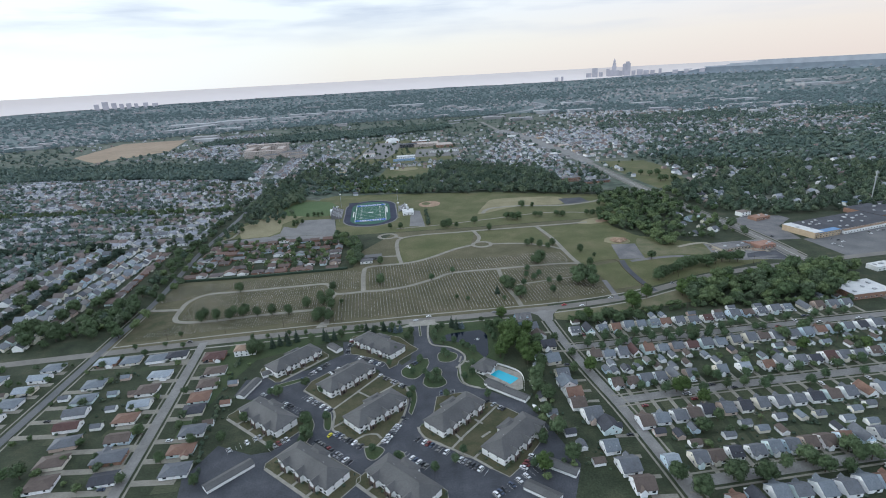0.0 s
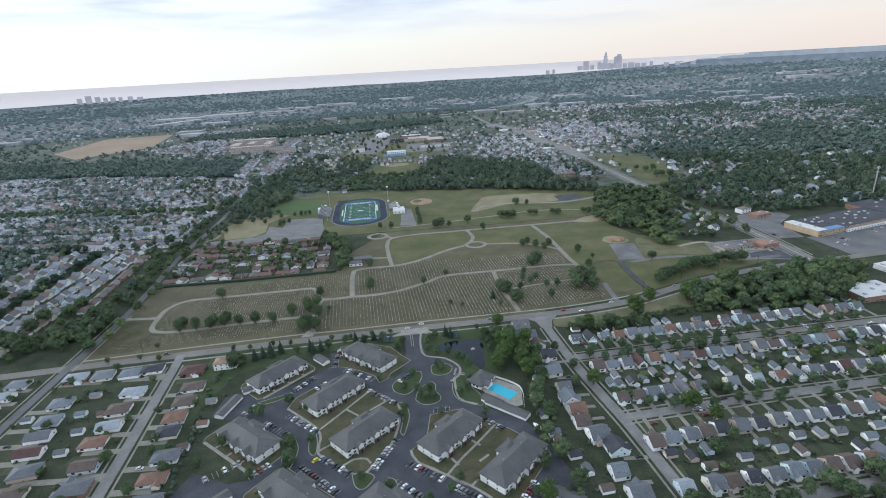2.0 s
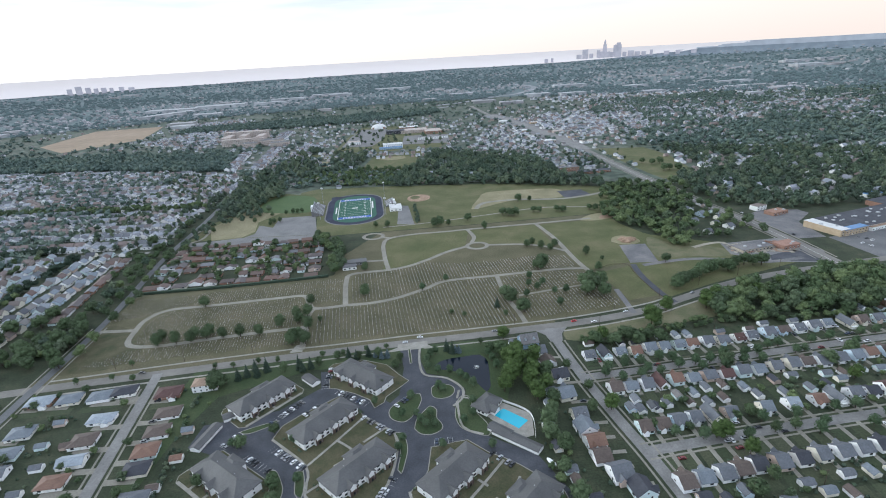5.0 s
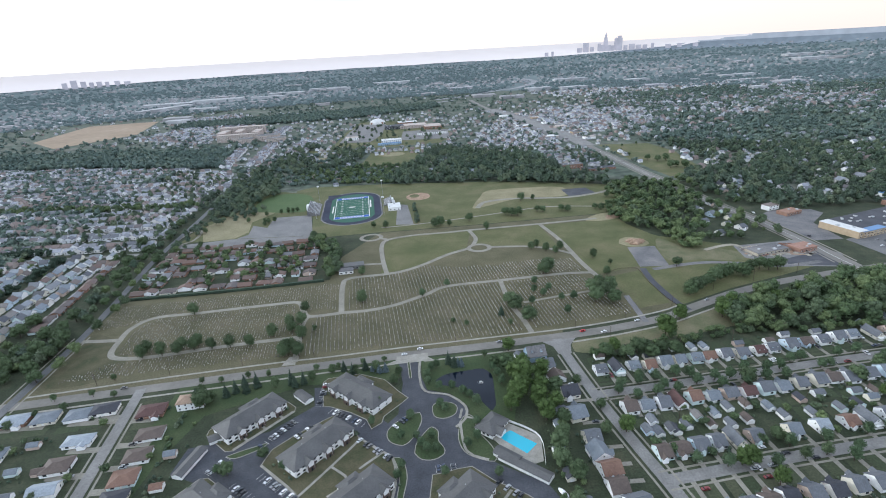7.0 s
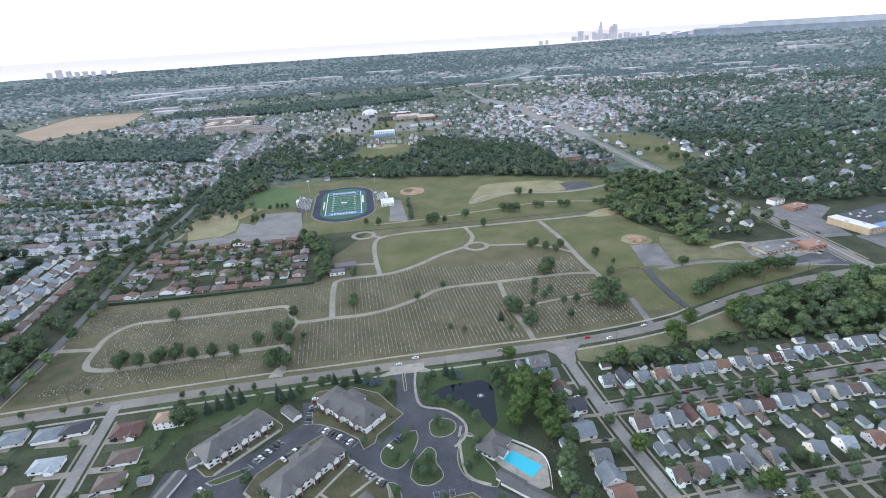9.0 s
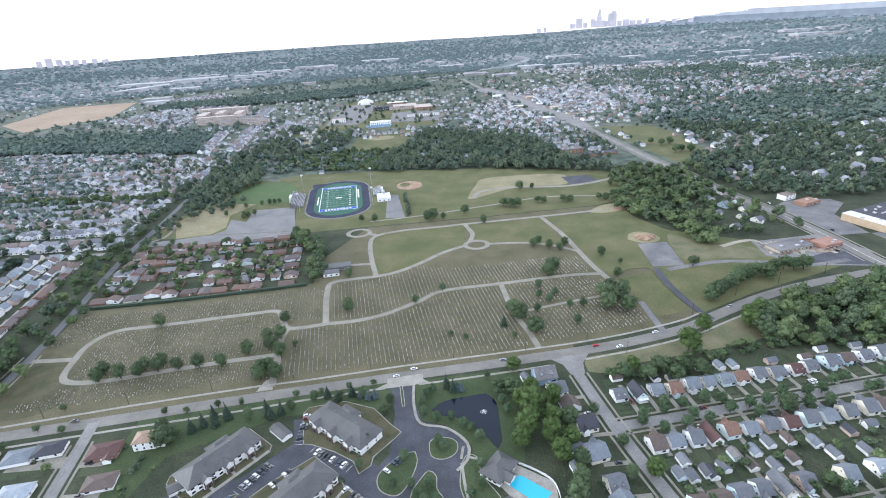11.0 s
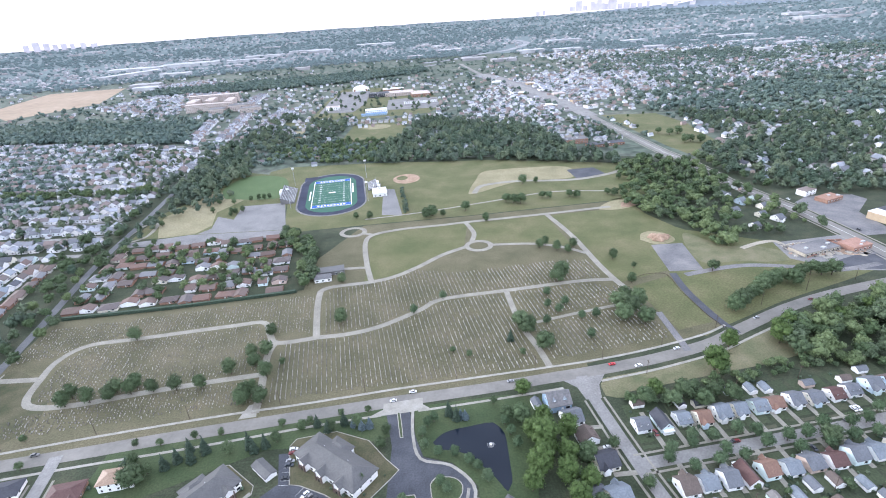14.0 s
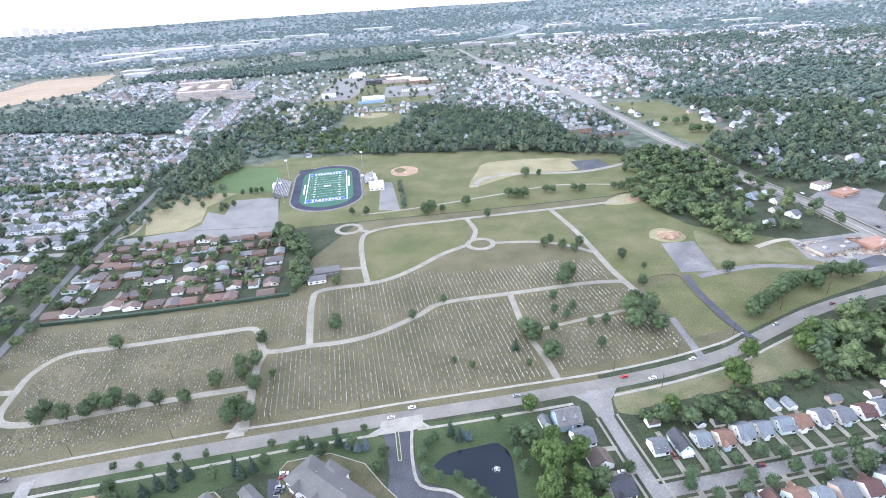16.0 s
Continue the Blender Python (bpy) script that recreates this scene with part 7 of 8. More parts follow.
woods("woodland", [[(398, 880), (396, 800), (402, 752), (436, 722), (470, 702), (530, 704), (579, 702), (640, 706), (800, 720), (920, 760), (920, 1000), (720, 1090), (500, 1190), (500, 1000), (478, 930), (426, 922), (404, 890)]], 10.0, "dense green woodland beside a wide road", size=(7, 16), clear=[(MAIN, 12), (STATE, 17)], loose=True, keep=0.9)
woods("woodland", [[(228, 452), (246, 474), (339, 495), (425, 512), (420, 470), (400, 452), (366, 452), (366, 430), (338, 426), (262, 424), (222, 430)]], 9.5, "billowing green trees along the main road", size=(10, 19), shapes=NEAR_WOOD, clear=[(MAIN, 11)])
woods("woodland", [[(-336, 700), (-312, 700), (-312, 760), (-270, 815), (-240, 880), (-330, 870), (-350, 780)], [(-340, 440), (-316, 440), (-326, 650), (-350, 650)]], 10, "trees along a side street", size=(7, 14), clear=ROADS, keep=0.7, loose=True)
woods("garden_trees", [[(-312, 594), (-130, 600), (-131, 605), (-312, 599)], [(-316, 660), (-150, 668), (-150, 672), (-316, 664)]], 11.0, "street trees among brown roofs", size=(8, 12), shapes=MID_WOOD, keep=0.8)
def planted(label, size, *places):
    """Trees set one by one along a road, as one object."""
    q = np.array(places, float)
    n = len(q)
    d = rng.uniform(0.85, 1.15, n) * size
    scatter("street_trees", NEAR_WOOD, np.stack([q[:, 0], q[:, 1], np.full(n, -0.2)], -1), d, rng.random(n) * 6.28, [M["leaf_wood"]], label, "trees", heights=d * 1.05)


planted("spreading green trees beside a wide road", 14, (362, 846), (366, 828), (364, 806), (368, 786), (367, 764), (372, 742), (374, 724), (383, 690), (387, 655), (386, 622), (394, 878), (391, 860), (396, 846))
planted("leafy trees round houses beside a wide road", 10.5, (394, 826), (396, 806), (404, 780), (410, 742), (354, 690), (338, 700), (366, 668), (372, 700), (344, 646), (318, 622), (340, 616))
planted("leafy trees beside a side street", 10, (-327, 534), (-324, 548), (-334, 590), (-331, 604), (-352, 619), (-364, 610), (-344, 666), (-359, 663), (-330, 622), (-336, 640), (-318, 512), (-343, 530), (-376, 508), (-322, 566), (-339, 576), (-327, 655), (-331, 676), (-356, 690), (-319, 590), (-297, 440), (-299, 462), (-303, 500), (-305, 532), (-306, 549))
# the hedge along the cemetery's edge
ob = thing("hedge", "long clipped dark green hedge along the cemetery", "hedge")
bm = bmesh.new()
ribbon_mesh(bm, [(-306, 559), (-225, 563.5), (-170, 569), (-118, 575)], 2.4, 2.5, 2.8, 2.0)
bmesh.ops.recalc_face_normals(bm, faces=bm.faces)
part("hedge_body", bm, M["leaf_dark"], ob)
leaves = woods("hedge_leaves", [[(-306, 557.5), (-225, 562), (-118, 573.6), (-118, 576.4), (-225, 565), (-306, 560.5)]], 1.3, "clipped leaf surface of a hedge along the cemetery", size=(2.7, 3.1), shapes=BUSH)
leaves.data.materials[0] = M["leaf_dark"]
woods("hedge", [[(-112, 575), (-104, 600), (-110, 660), (-150, 714), (-158, 700), (-122, 640), (-120, 590)]], 6.5, "line of leafy trees along a boundary", size=(8, 12), shapes=NEAR_WOOD)
woods("hedge", [[(-24, 742), (-30, 836), (-26, 836), (-20, 742)]], 3.2, "dark hedge along a parking lot", size=(4, 6))
woods("hedge", [[(104, 412), (150, 420), (222, 434), (300, 428), (372, 424), (372, 416), (300, 420), (225, 424), (150, 412), (108, 402)]], 5.0, "overgrown hedge behind gardens", size=(4, 9), shapes=NEAR_WOOD, keep=0.8)
woods("garden_trees", [[(100, 300), (380, 325), (380, 345), (100, 318)], [(110, 345), (380, 366), (380, 345), (110, 322)], [(140, 262), (380, 285), (380, 262), (140, 240)], [(50, 225), (74, 225), (66, 380), (54, 300)]], 7.5, "leafy back garden trees", size=(3.5, 8), shapes=NEAR_WOOD, keep=0.26, clear=[(s, 9) for s in STREETS_R] + [(SIDE_R, 9)])
woods("garden_trees", [[(-420, 240), (-180, 230), (-190, 395), (-420, 380)]], 9, "leafy garden trees among ranch houses", size=(3.5, 8), shapes=NEAR_WOOD, keep=0.2, clear=[(MAIN, 12), (SL1, 7), (WEST_ST, 7)])
woods("garden_trees", [[(-318, 574), (-125, 590), (-160, 705), (-335, 700)]], 11.0, "leafy garden trees among brown roofs", size=(7, 11), shapes=MID_WOOD, keep=0.36, clear=[(WEST_ST, 8)])
woods("bushes", [[(-188, 400), (-150, 405), (-152, 360), (-160, 300), (-172, 255), (-182, 300), (-178, 370)]], 6, "scrub and small trees on a grass strip", size=(3, 6), keep=0.12, shapes=NEAR_WOOD)
# low planting round the houses and flats
hp = np.array(house_places)
bx = np.repeat(hp, 7, axis=0)
off = rng.uniform(-7.5, 7.5, bx.shape)
bx = bx + off
ok = (np.abs(off).max(1) > 4.6) & (rng.random(len(bx)) < 0.8)
for line in [MAIN, SL1, SIDE_R, WEST_ST] + STREETS_R:
    ok &= off_line(line, bx[:, 0], bx[:, 1]) > 7
bx = bx[ok]
n = len(bx)
scatter("bushes", BUSH, np.stack([bx[:, 0], bx[:, 1], np.full(n, -0.2)], -1), rng.uniform(1.2, 3.2, n), rng.random(n) * 6.28, [M["leaf_stuff"]], "garden bushes round houses", "bushes")
px, py = [], []
for (cx, cy), L, D, a, sd in [(*q, 1) for q in APTS] + [((-113.9, 272.4), 42, 16.5, 142, -1), ((-71, 221.7), 44, 16.5, 142, -1), ((-47.6, 360.4), 44, 17, 140, -1), ((-19.6, 206), 42, 17, 138, -1)]:
    c, s = math.cos(radians(a)), math.sin(radians(a))
    for k in range(34):
        u, v = rng.uniform(-3, L + 3), rng.choice((-1.6, D + 1.8)) * sd + rng.normal() * 0.5
        if k < 8:
            u, v = rng.choice((-2.2, L + 2.2)), rng.uniform(0, D) * sd
        px.append(cx + u * c - v * s)
        py.append(cy + u * s + v * c)
n = len(px)
scatter("bushes", BUSH, np.stack([px, py, np.full(n, 0.1)], -1), rng.uniform(1.0, 2.4, n), rng.random(n) * 6.28, [M["leaf_stuff"]], "clipped shrubs along the apartment walls", "bushes")

# far houses
def far_house(seed, panes=True):
    bm = bmesh.new()
    gable_walls(bm, 9.5, 8.5, 4.2, 2.8, "x" if seed % 2 else "y", mi=0)
    gable_roof(bm, 9.5, 8.5, 4.2, 2.8, 0.4, 0.2, "x" if seed % 2 else "y", mi=1)
    if panes:
        for x in (-2.6, 2.6):
            box(bm, x, -4.27, 1.0, 1.3, 0.1, 1.4, mi=2)
    return shape_of(bm)


def far_flat(seed):
    bm = bmesh.new()
    box(bm, 0, 0, 0, 1.0, 0.55, 0.14, mi=0)
    box(bm, 0, 0, 0.141, 1.01, 0.56, 0.006, mi=1)
    return shape_of(bm)


FAR_H = [far_house(k) for k in range(2)]
SPECK_H = [far_house(k, False) for k in range(2)]
CAMPUS = [(-240, 1375), (-120, 1345), (30, 1370), (70, 1480), (60, 1600), (20, 1730), (-110, 1840), (-220, 1860), (-240, 1640)]
OPEN = [
    [(-1320, 1830), (-1370, 2270), (-1090, 2310), (-970, 1890), (-1116, 1640)], [(378, 1238), (490, 1225), (470, 1000), (455, 905), (412, 890), (395, 1050)],
    [(-160, 1250), (-60, 1280), (10, 1200), (-10, 1080), (-120, 1100), (-170, 1180)], [(-620, 1590), (-440, 1600), (-440, 1680), (-620, 1680)], CAMPUS,
]
FAR_ROADS = [(STATE, 16), (WEST_ST, 10), (MAIN, 14)]


def open_land(x, y):
    r = np.zeros(len(x), bool)
    for p in OPEN:
        r |= inside(p, x, y)
    return r


BELT = [(-1700, 1380), (-1300, 1345), (-902, 1315), (-768, 1295), (-499, 1215), (-446, 1205), (-492, 1420), (-600, 1440), (-922, 1500), (-1250, 1560), (-1700, 1620)]
PALE = [(60, 1262), (280, 1185), (500, 1260), (560, 1800), (300, 2300), (100, 1900)]
BROWN = [(-1000, 1640), (-640, 1500), (-480, 1480), (-430, 1950), (-700, 2050), (-960, 1950)]


def west_estate(x, y):
    return (x < -340) & (x > -1310) & (y < np.interp(x, (-1300, -902, -768, -499, -355), (1345, 1310, 1290, 1210, 1110)))


def near_plan(x, y):
    """The part of the plan that is built thing by thing."""
    box_in = (x > -345) & (x < 450) & (y < 1000) & (y > -400)
    wood = (x > 235) & (x < 930) & (y > 590) & (y < 1010)
    return box_in | wood | ((x > -440) & (y < 400) & (x < 500))


# the white-walled estate to the west: straight rows of houses
hx, hy, hturn = [], [], []
for k in range(38):
    y0 = 425 + k * 25 + (6 if k % 2 else 0) + 3 * math.sin(k * 2.1)
    for i in range(76):
        x = -334 - i * 12.5 + rng.normal() * 0.6 - (y0 - 425) * 0.06
        y = y0 - (x + 352) * 0.02 + 9 * math.sin(x * 0.006 + k // 2) + rng.normal() * 1.2
        if rng.random() < 0.92 and x > -1300 and not (560 < y < 600 and x > -420):
            hx.append(x)
            hy.append(y)
            hturn.append(0 if k % 2 else math.pi)
rows_only = len(hx)
for k in range(24):
    x0 = -506 - k * 25 - (4 if k % 2 else 0)
    for i in range(24):
        y = 396 + i * 12.6 + rng.normal() * 0.6
        x = x0 - 0.03 * (y - 570) + rng.normal() * 1.2
        if rng.random() < 0.94 and y < 690:
            hx.append(x)
            hy.append(y)
            hturn.append(math.pi / 2 * (1 if k % 2 else -1))
hx, hy, hturn = np.array(hx), np.array(hy), np.array(hturn) + radians(2)
ok = ~((hy < 700) & (np.arange(len(hx)) < rows_only)) & (hy < np.interp(hx, (-1300, -902, -768, -499, -355), (1335, 1300, 1280, 1200, 1100))) & (off_line(WEST_ST, hx, hy) > 14) & (off_line(MAIN, hx, hy) > 18)
hx, hy, hturn = hx[ok], hy[ok], hturn[ok]
scatter("suburb_houses", FAR_H, np.stack([hx, hy, 0 * hx], -1), np.full(len(hx), 1.06), hturn, [M["far_wall"], M["far_roof"], M["pane"]], "dense rows of small white houses", "houses")
qx, qy = np.meshgrid(np.arange(450, 1900, 19.0), np.arange(760, 1900, 42.0))
qx = (qx + rng.normal(size=qx.shape) * 4).ravel()
qy = (qy.ravel() + (qx - 900) * 0.08 + rng.choice((-9, 9), len(qx)) + rng.normal(size=len(qx)) * 3).ravel()
ok = ~open_land(qx, qy) & (off_line(STATE, qx, qy) > 18) & (qx - 430 > (qy - 1000) * 0.2) & ((qx > 700) | (qy > 1240))
ok &= rng.random(len(qx)) < np.clip((patches(qx * 0.7, qy, 90, 8) - 0.30) * 2.4, 0.1, 0.95) * np.interp(qy, (760, 1050, 1300), (0.3, 0.5, 0.6))
qx, qy = qx[ok], qy[ok]
yards = np.stack([qx, qy], -1)
scatter("suburb_houses", SPECK_H, np.stack([qx, qy, 0 * qx], -1), rng.uniform(0.95, 1.3, len(qx)), radians(6) + (rng.random(len(qx)) < 0.4) * math.pi / 2, [M["suburb_wall"], M["far_roof"], M["pane"]], "pale houses half hidden among trees", "houses")
ex, ey = rng.uniform(440, 900, 90), rng.uniform(735, 1080, 90)
ok = (off_line(STATE, ex, ey) > 24) & ~open_land(ex, ey) & (ey > 735 + (ex < 520) * 40)
ex, ey = ex[ok], ey[ok]
scatter("suburb_houses", FAR_H, np.stack([ex, ey, 0 * ex], -1), rng.uniform(1.0, 1.4, len(ex)), radians(10) + (rng.random(len(ex)) < 0.4) * math.pi / 2, [M["far_wall"], M["far_roof"], M["pane"]], "pale houses under tall trees", "houses")
far_g = np.nonzero(rng.random(len(hx)) < 0.6)[0]
scatter("suburb_garages", SPECK_H, np.stack([hx[far_g] + 6 * np.cos(hturn[far_g]) - 12 * np.sin(hturn[far_g]), hy[far_g] + 6 * np.sin(hturn[far_g]) + 12 * np.cos(hturn[far_g]), 0 * far_g], -1), rng.uniform(0.5, 0.62, len(far_g)), hturn[far_g], [M["far_wall"], M["far_roof"], M["pane"]], "small pale garages behind white houses", "houses")
# streets between the rows
bm = bmesh.new()
for k in range(10, 36, 2):
    y0 = 425 + k * 25 + 16
    ribbon_mesh(bm, [(-350 - (y0 - 425) * 0.06, y0), (-1200, y0 + 17)], 8.0, 0.08, 0.2, 100)
bmesh.ops.recalc_face_normals(bm, faces=bm.faces)
tagged(new("road", mesh_of(bm, "road", M["street"])), "pale streets between rows of white houses", "road", kind="structure")
woods("suburb_trees", [[(-345, 696), (-352, 1100), (-520, 1180), (-520, 700)]], 11.5, "garden trees among near white houses", size=(6, 12), keep=0.8, loose=True, shapes=WOOD, clear=[(WEST_ST, 8)])
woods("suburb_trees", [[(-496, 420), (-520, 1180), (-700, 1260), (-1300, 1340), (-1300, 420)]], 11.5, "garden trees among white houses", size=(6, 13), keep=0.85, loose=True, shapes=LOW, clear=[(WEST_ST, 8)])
woods("suburb_trees", [[(-372, 888), (-450, 893), (-542, 899), (-654, 909), (-900, 926), (-1150, 940), (-1150, 954), (-900, 940), (-654, 924), (-542, 913), (-450, 907), (-372, 902)]], 7.0, "line of bright olive trees between house rows", size=(8, 13), shapes=MID_WOOD)
woods("garden_trees", [[(-325, 405), (-520, 400), (-560, 690), (-350, 690), (-328, 560)]], 8.5, "dark garden trees round white houses", size=(5, 10), shapes=MID_WOOD, keep=0.13, loose=True, clear=[(WEST_ST, 8)])
dark_line = woods("suburb_trees", [[(-452, 440), (-443, 440), (-445, 684), (-454, 684)], [(-480, 704), (-600, 690), (-900, 680), (-900, 692), (-600, 703), (-480, 718)]], 6.5, "dark line of street trees between white houses", size=(7, 12), shapes=MID_WOOD, keep=0.9)
dark_line.data.materials[0] = M["leaf_dark"]
woods("woodland", [[(-1700, 1380), (-1300, 1345), (-902, 1315), (-768, 1295), (-499, 1215), (-446, 1205), (-492, 1420), (-600, 1440), (-922, 1500), (-1250, 1560), (-1700, 1620)], [(-900, 2110), (-470, 2200), (-226, 2260), (45, 2340), (60, 2200), (-220, 2000), (-470, 1960), (-900, 1960)]], 11.5, "belt of dense woodland far off", size=(11, 18), shapes=LOW)

woods("suburb_trees", [[(480, 1205), (720, 1100), (930, 1010), (1000, 700), (2100, 1000), (2300, 2200), (700, 2300), (560, 1800)]], 13.0, "broad tree crowns over a leafy suburb", size=(9, 17), shapes=LOW, keep=0.7, loose=True)
woods("suburb_trees", [[(250, 960), (262, 1000), (290, 1150), (330, 1190), (340, 1100), (335, 1000), (320, 930)], [(60, 1200), (126, 1205), (290, 1155), (300, 1185), (120, 1260), (40, 1260)]], 11.0, "tree crowns round a brick building", size=(7, 13), keep=0.35, clear=[(STATE, 18), ([(235, 1018), (300, 1010)], 16)])

woods("suburb_trees", [CAMPUS], 21, "scattered trees on a school's grounds", size=(7, 13), keep=0.4, clear=[([(-98, 1662), (20, 1650)], 34), ([(-92, 1404), (-92, 1380)], 30), ([(-160, 1808), (-161, 1800)], 34), ([(-30, 1508), (60, 1515)], 14)])
# dense pale houses on both sides of the shopping street, and brown roofs to the west
for poly, walls, dx, dy, keep, label in (([(96, 1310), (244, 1150), (317, 1240), (447, 1396), (593, 1434), (679, 1714), (429, 1938), (172, 1622)], "far_wall", 13.5, 27.0, 0.72, "dense rows of white houses near a shopping street"), ([(-911, 1732), (-869, 1948), (-972, 2300), (-782, 2350), (-600, 1950), (-600, 1600), (-640, 1545)], "suburb_wall", 14.5, 25.0, 0.85, "close rows of brown-roofed houses"), (AIRY[0], "far_wall", 15.0, 29.0, 0.7, "rows of white houses in a leafy suburb"), (AIRY[1], "suburb_wall", 15.0, 27.0, 0.75, "close rows of brownish houses in a leafy suburb"), (AIRY[3], "far_wall", 16.0, 31.0, 0.55, "white houses in a leafy suburb")):
    qx, qy = np.meshgrid(np.arange(min(p[0] for p in poly), max(p[0] for p in poly), dx), np.arange(min(p[1] for p in poly), max(p[1] for p in poly), dy))
    qx, qy = (qx + rng.normal(size=qx.shape) * 1.2).ravel(), (qy + rng.normal(size=qy.shape) * 1.5).ravel()
    ok = inside(poly, qx, qy) & (rng.random(len(qx)) < keep) & (off_line(STATE, qx, qy) > 42) & ~open_land(qx, qy)
    qx, qy = qx[ok], qy[ok]
    scatter("suburb_houses", SPECK_H, np.stack([qx, qy, 0 * qx], -1), rng.uniform(0.9, 1.15, len(qx)), radians(6) + (rng.random(len(qx)) < 0.25) * math.pi / 2, [M[walls], M["far_roof"], M["pane"]], label, "houses")
far_ribbon([(228, 2010), (289, 1760), (322, 1479), (350, 1277)], 66, 0.5, M["pale_asphalt"], "pale lots along a far shopping street")
for k, (y, side) in enumerate(((1300, 1), (1345, -1), (1385, 1), (1440, -1), (1490, 1), (1540, -1), (1580, 1), (1660, -1), (1700, 1), (1780, -1), (1830, 1))):
    x = float(np.interp(y, (1277, 1479, 1766, 1991), (350, 322, 289, 237))) + side * (34 + 6 * (k % 3))
    flat_building(x, y, 26 + 6 * (k % 3), 18 + 5 * (k % 2), 5, 8, ("trim", "hospital", "shop_wall")[k % 3], ("hospital", "metal_roof", "old_asphalt", "pale_asphalt")[k % 4], "shop", "low flat-roofed shop on a far shopping street", "shop", 1)
# rows of pale townhouses
tx, ty, tt = [], [], []
for (xa, ya), (xb, yb) in (((-439, 1217), (-473, 1438)), ((-452, 1215), (-486, 1436)), ((-376, 1215), (-408, 1490)), ((-392, 1215), (-424, 1490)), ((-439, 1600), (-455, 1840)), ((-455, 1600), (-471, 1840)), ((-380, 1000), (-370, 1120)), ((-366, 1000), (-356, 1120)), ((-335, 1324), (-337, 1514)), ((-320, 1324), (-322, 1514)), ((-300, 1330), (-302, 1500))):
    n = int(math.hypot(xb - xa, yb - ya) / 9)
    for i in range(n):
        f = i / n
        tx.append(xa + (xb - xa) * f + rng.normal())
        ty.append(ya + (yb - ya) * f)
        tt.append(math.pi / 2)
tx, ty = np.array(tx), np.array(ty)
townrows = np.stack([tx, ty], -1)
bm = bmesh.new()
for pts in ([(-446, 1205), (-480, 1440)], [(-384, 1215), (-416, 1490)], [(-447, 1600), (-463, 1840)], [(-373, 1000), (-363, 1125)], [(-328, 1324), (-330, 1514)]):
    ribbon_mesh(bm, pts, 9.0, 0.3, 0.3, 100)
bmesh.ops.recalc_face_normals(bm, faces=bm.faces)
tagged(new("road", mesh_of(bm, "road", M["pale_asphalt"])), "pale lanes between townhouse rows", "road", kind="structure")
scatter("townhouses", SPECK_H, np.stack([tx, ty, 0 * tx], -1), rng.uniform(1.0, 1.3, len(tx)), np.array(tt), [M["far_wall"], M["far_roof"], M["pane"]], "rows of pale townhouses beyond the woods", "houses")

# the wider suburb, thinning with distance
def spread(n, d0, d1, a0=-62, a1=62, power=1.0):
    """Places over a sector; power 1 spreads them evenly in the picture's depth."""
    t = rng.random(n)
    d = 1 / (1 / d0 + (1 / d1 - 1 / d0) * t) if power == 1 else d0 * (d1 / d0) ** t
    a = np.radians(rng.uniform(a0, a1, n))
    return EYE[0] + d * np.sin(a), EYE[1] + d * np.cos(a), d


x, y, d = spread(13000, 780, 2600)
ok = ~near_plan(x, y) & ~open_land(x, y) & ~west_estate(x, y)
for line, wid in FAR_ROADS:
    ok &= off_line(line, x, y) > wid
dense = np.clip((patches(x * 0.45, y, 120, 3) - 0.36) * 3.2, 0, 1)
for q in townrows[::2]:
    ok &= np.hypot(x - q[0], y - q[1] + 8) > 20
for q in AIRY:
    ok &= ~inside(q, x, y) | (rng.random(len(x)) < 0.4)
ok &= rng.random(len(x)) < (0.4 + 0.75 * dense) * np.where(inside(PALE, x, y) | inside(BROWN, x, y), 1.1, 1.0) * np.where(x > 450, 1.3, 1.0)
x, y, d, dense = x[ok], y[ok], d[ok], dense[ok]
s = rng.uniform(6, 13, len(x)) * (0.8 + d / 4500)
scatter("suburb_trees", LOW, np.stack([x, y, np.full(len(x), -0.3)], -1), s, rng.random(len(x)) * 6.28, [M["leaf_hazed"]], "tree crowns over a distant suburb", "trees", heights=s * 0.8)
x, y, d = spread(11500, 800, 2600)
ok = ~near_plan(x, y) & ~open_land(x, y) & ~west_estate(x, y) & ~inside(BELT, x, y)
for line, wid in FAR_ROADS:
    ok &= off_line(line, x, y) > wid
ok &= rng.random(len(x)) < np.where(inside(PALE, x, y) | inside(BROWN, x, y), 0.55, (1.0 - 0.9 * np.clip((patches(x * 0.45, y, 120, 3) - 0.36) * 3.2, 0, 1)) * np.where((x > 450) & (y < 1700), 0.3, 0.75))
x, y, d = x[ok], y[ok], d[ok]
x, y = np.round(x / 13) * 13 + rng.normal(size=len(x)), np.round(y / 34) * 34 + rng.normal(size=len(x)) * 2
scatter("suburb_houses", SPECK_H, np.stack([x, y, 0 * x], -1), rng.uniform(0.72, 1.0, len(x)), radians(6) + (rng.random(len(x)) < 0.3) * math.pi / 2, [M["suburb_wall"], M["far_roof"], M["pane"]], "small pale houses scattered among trees", "houses")

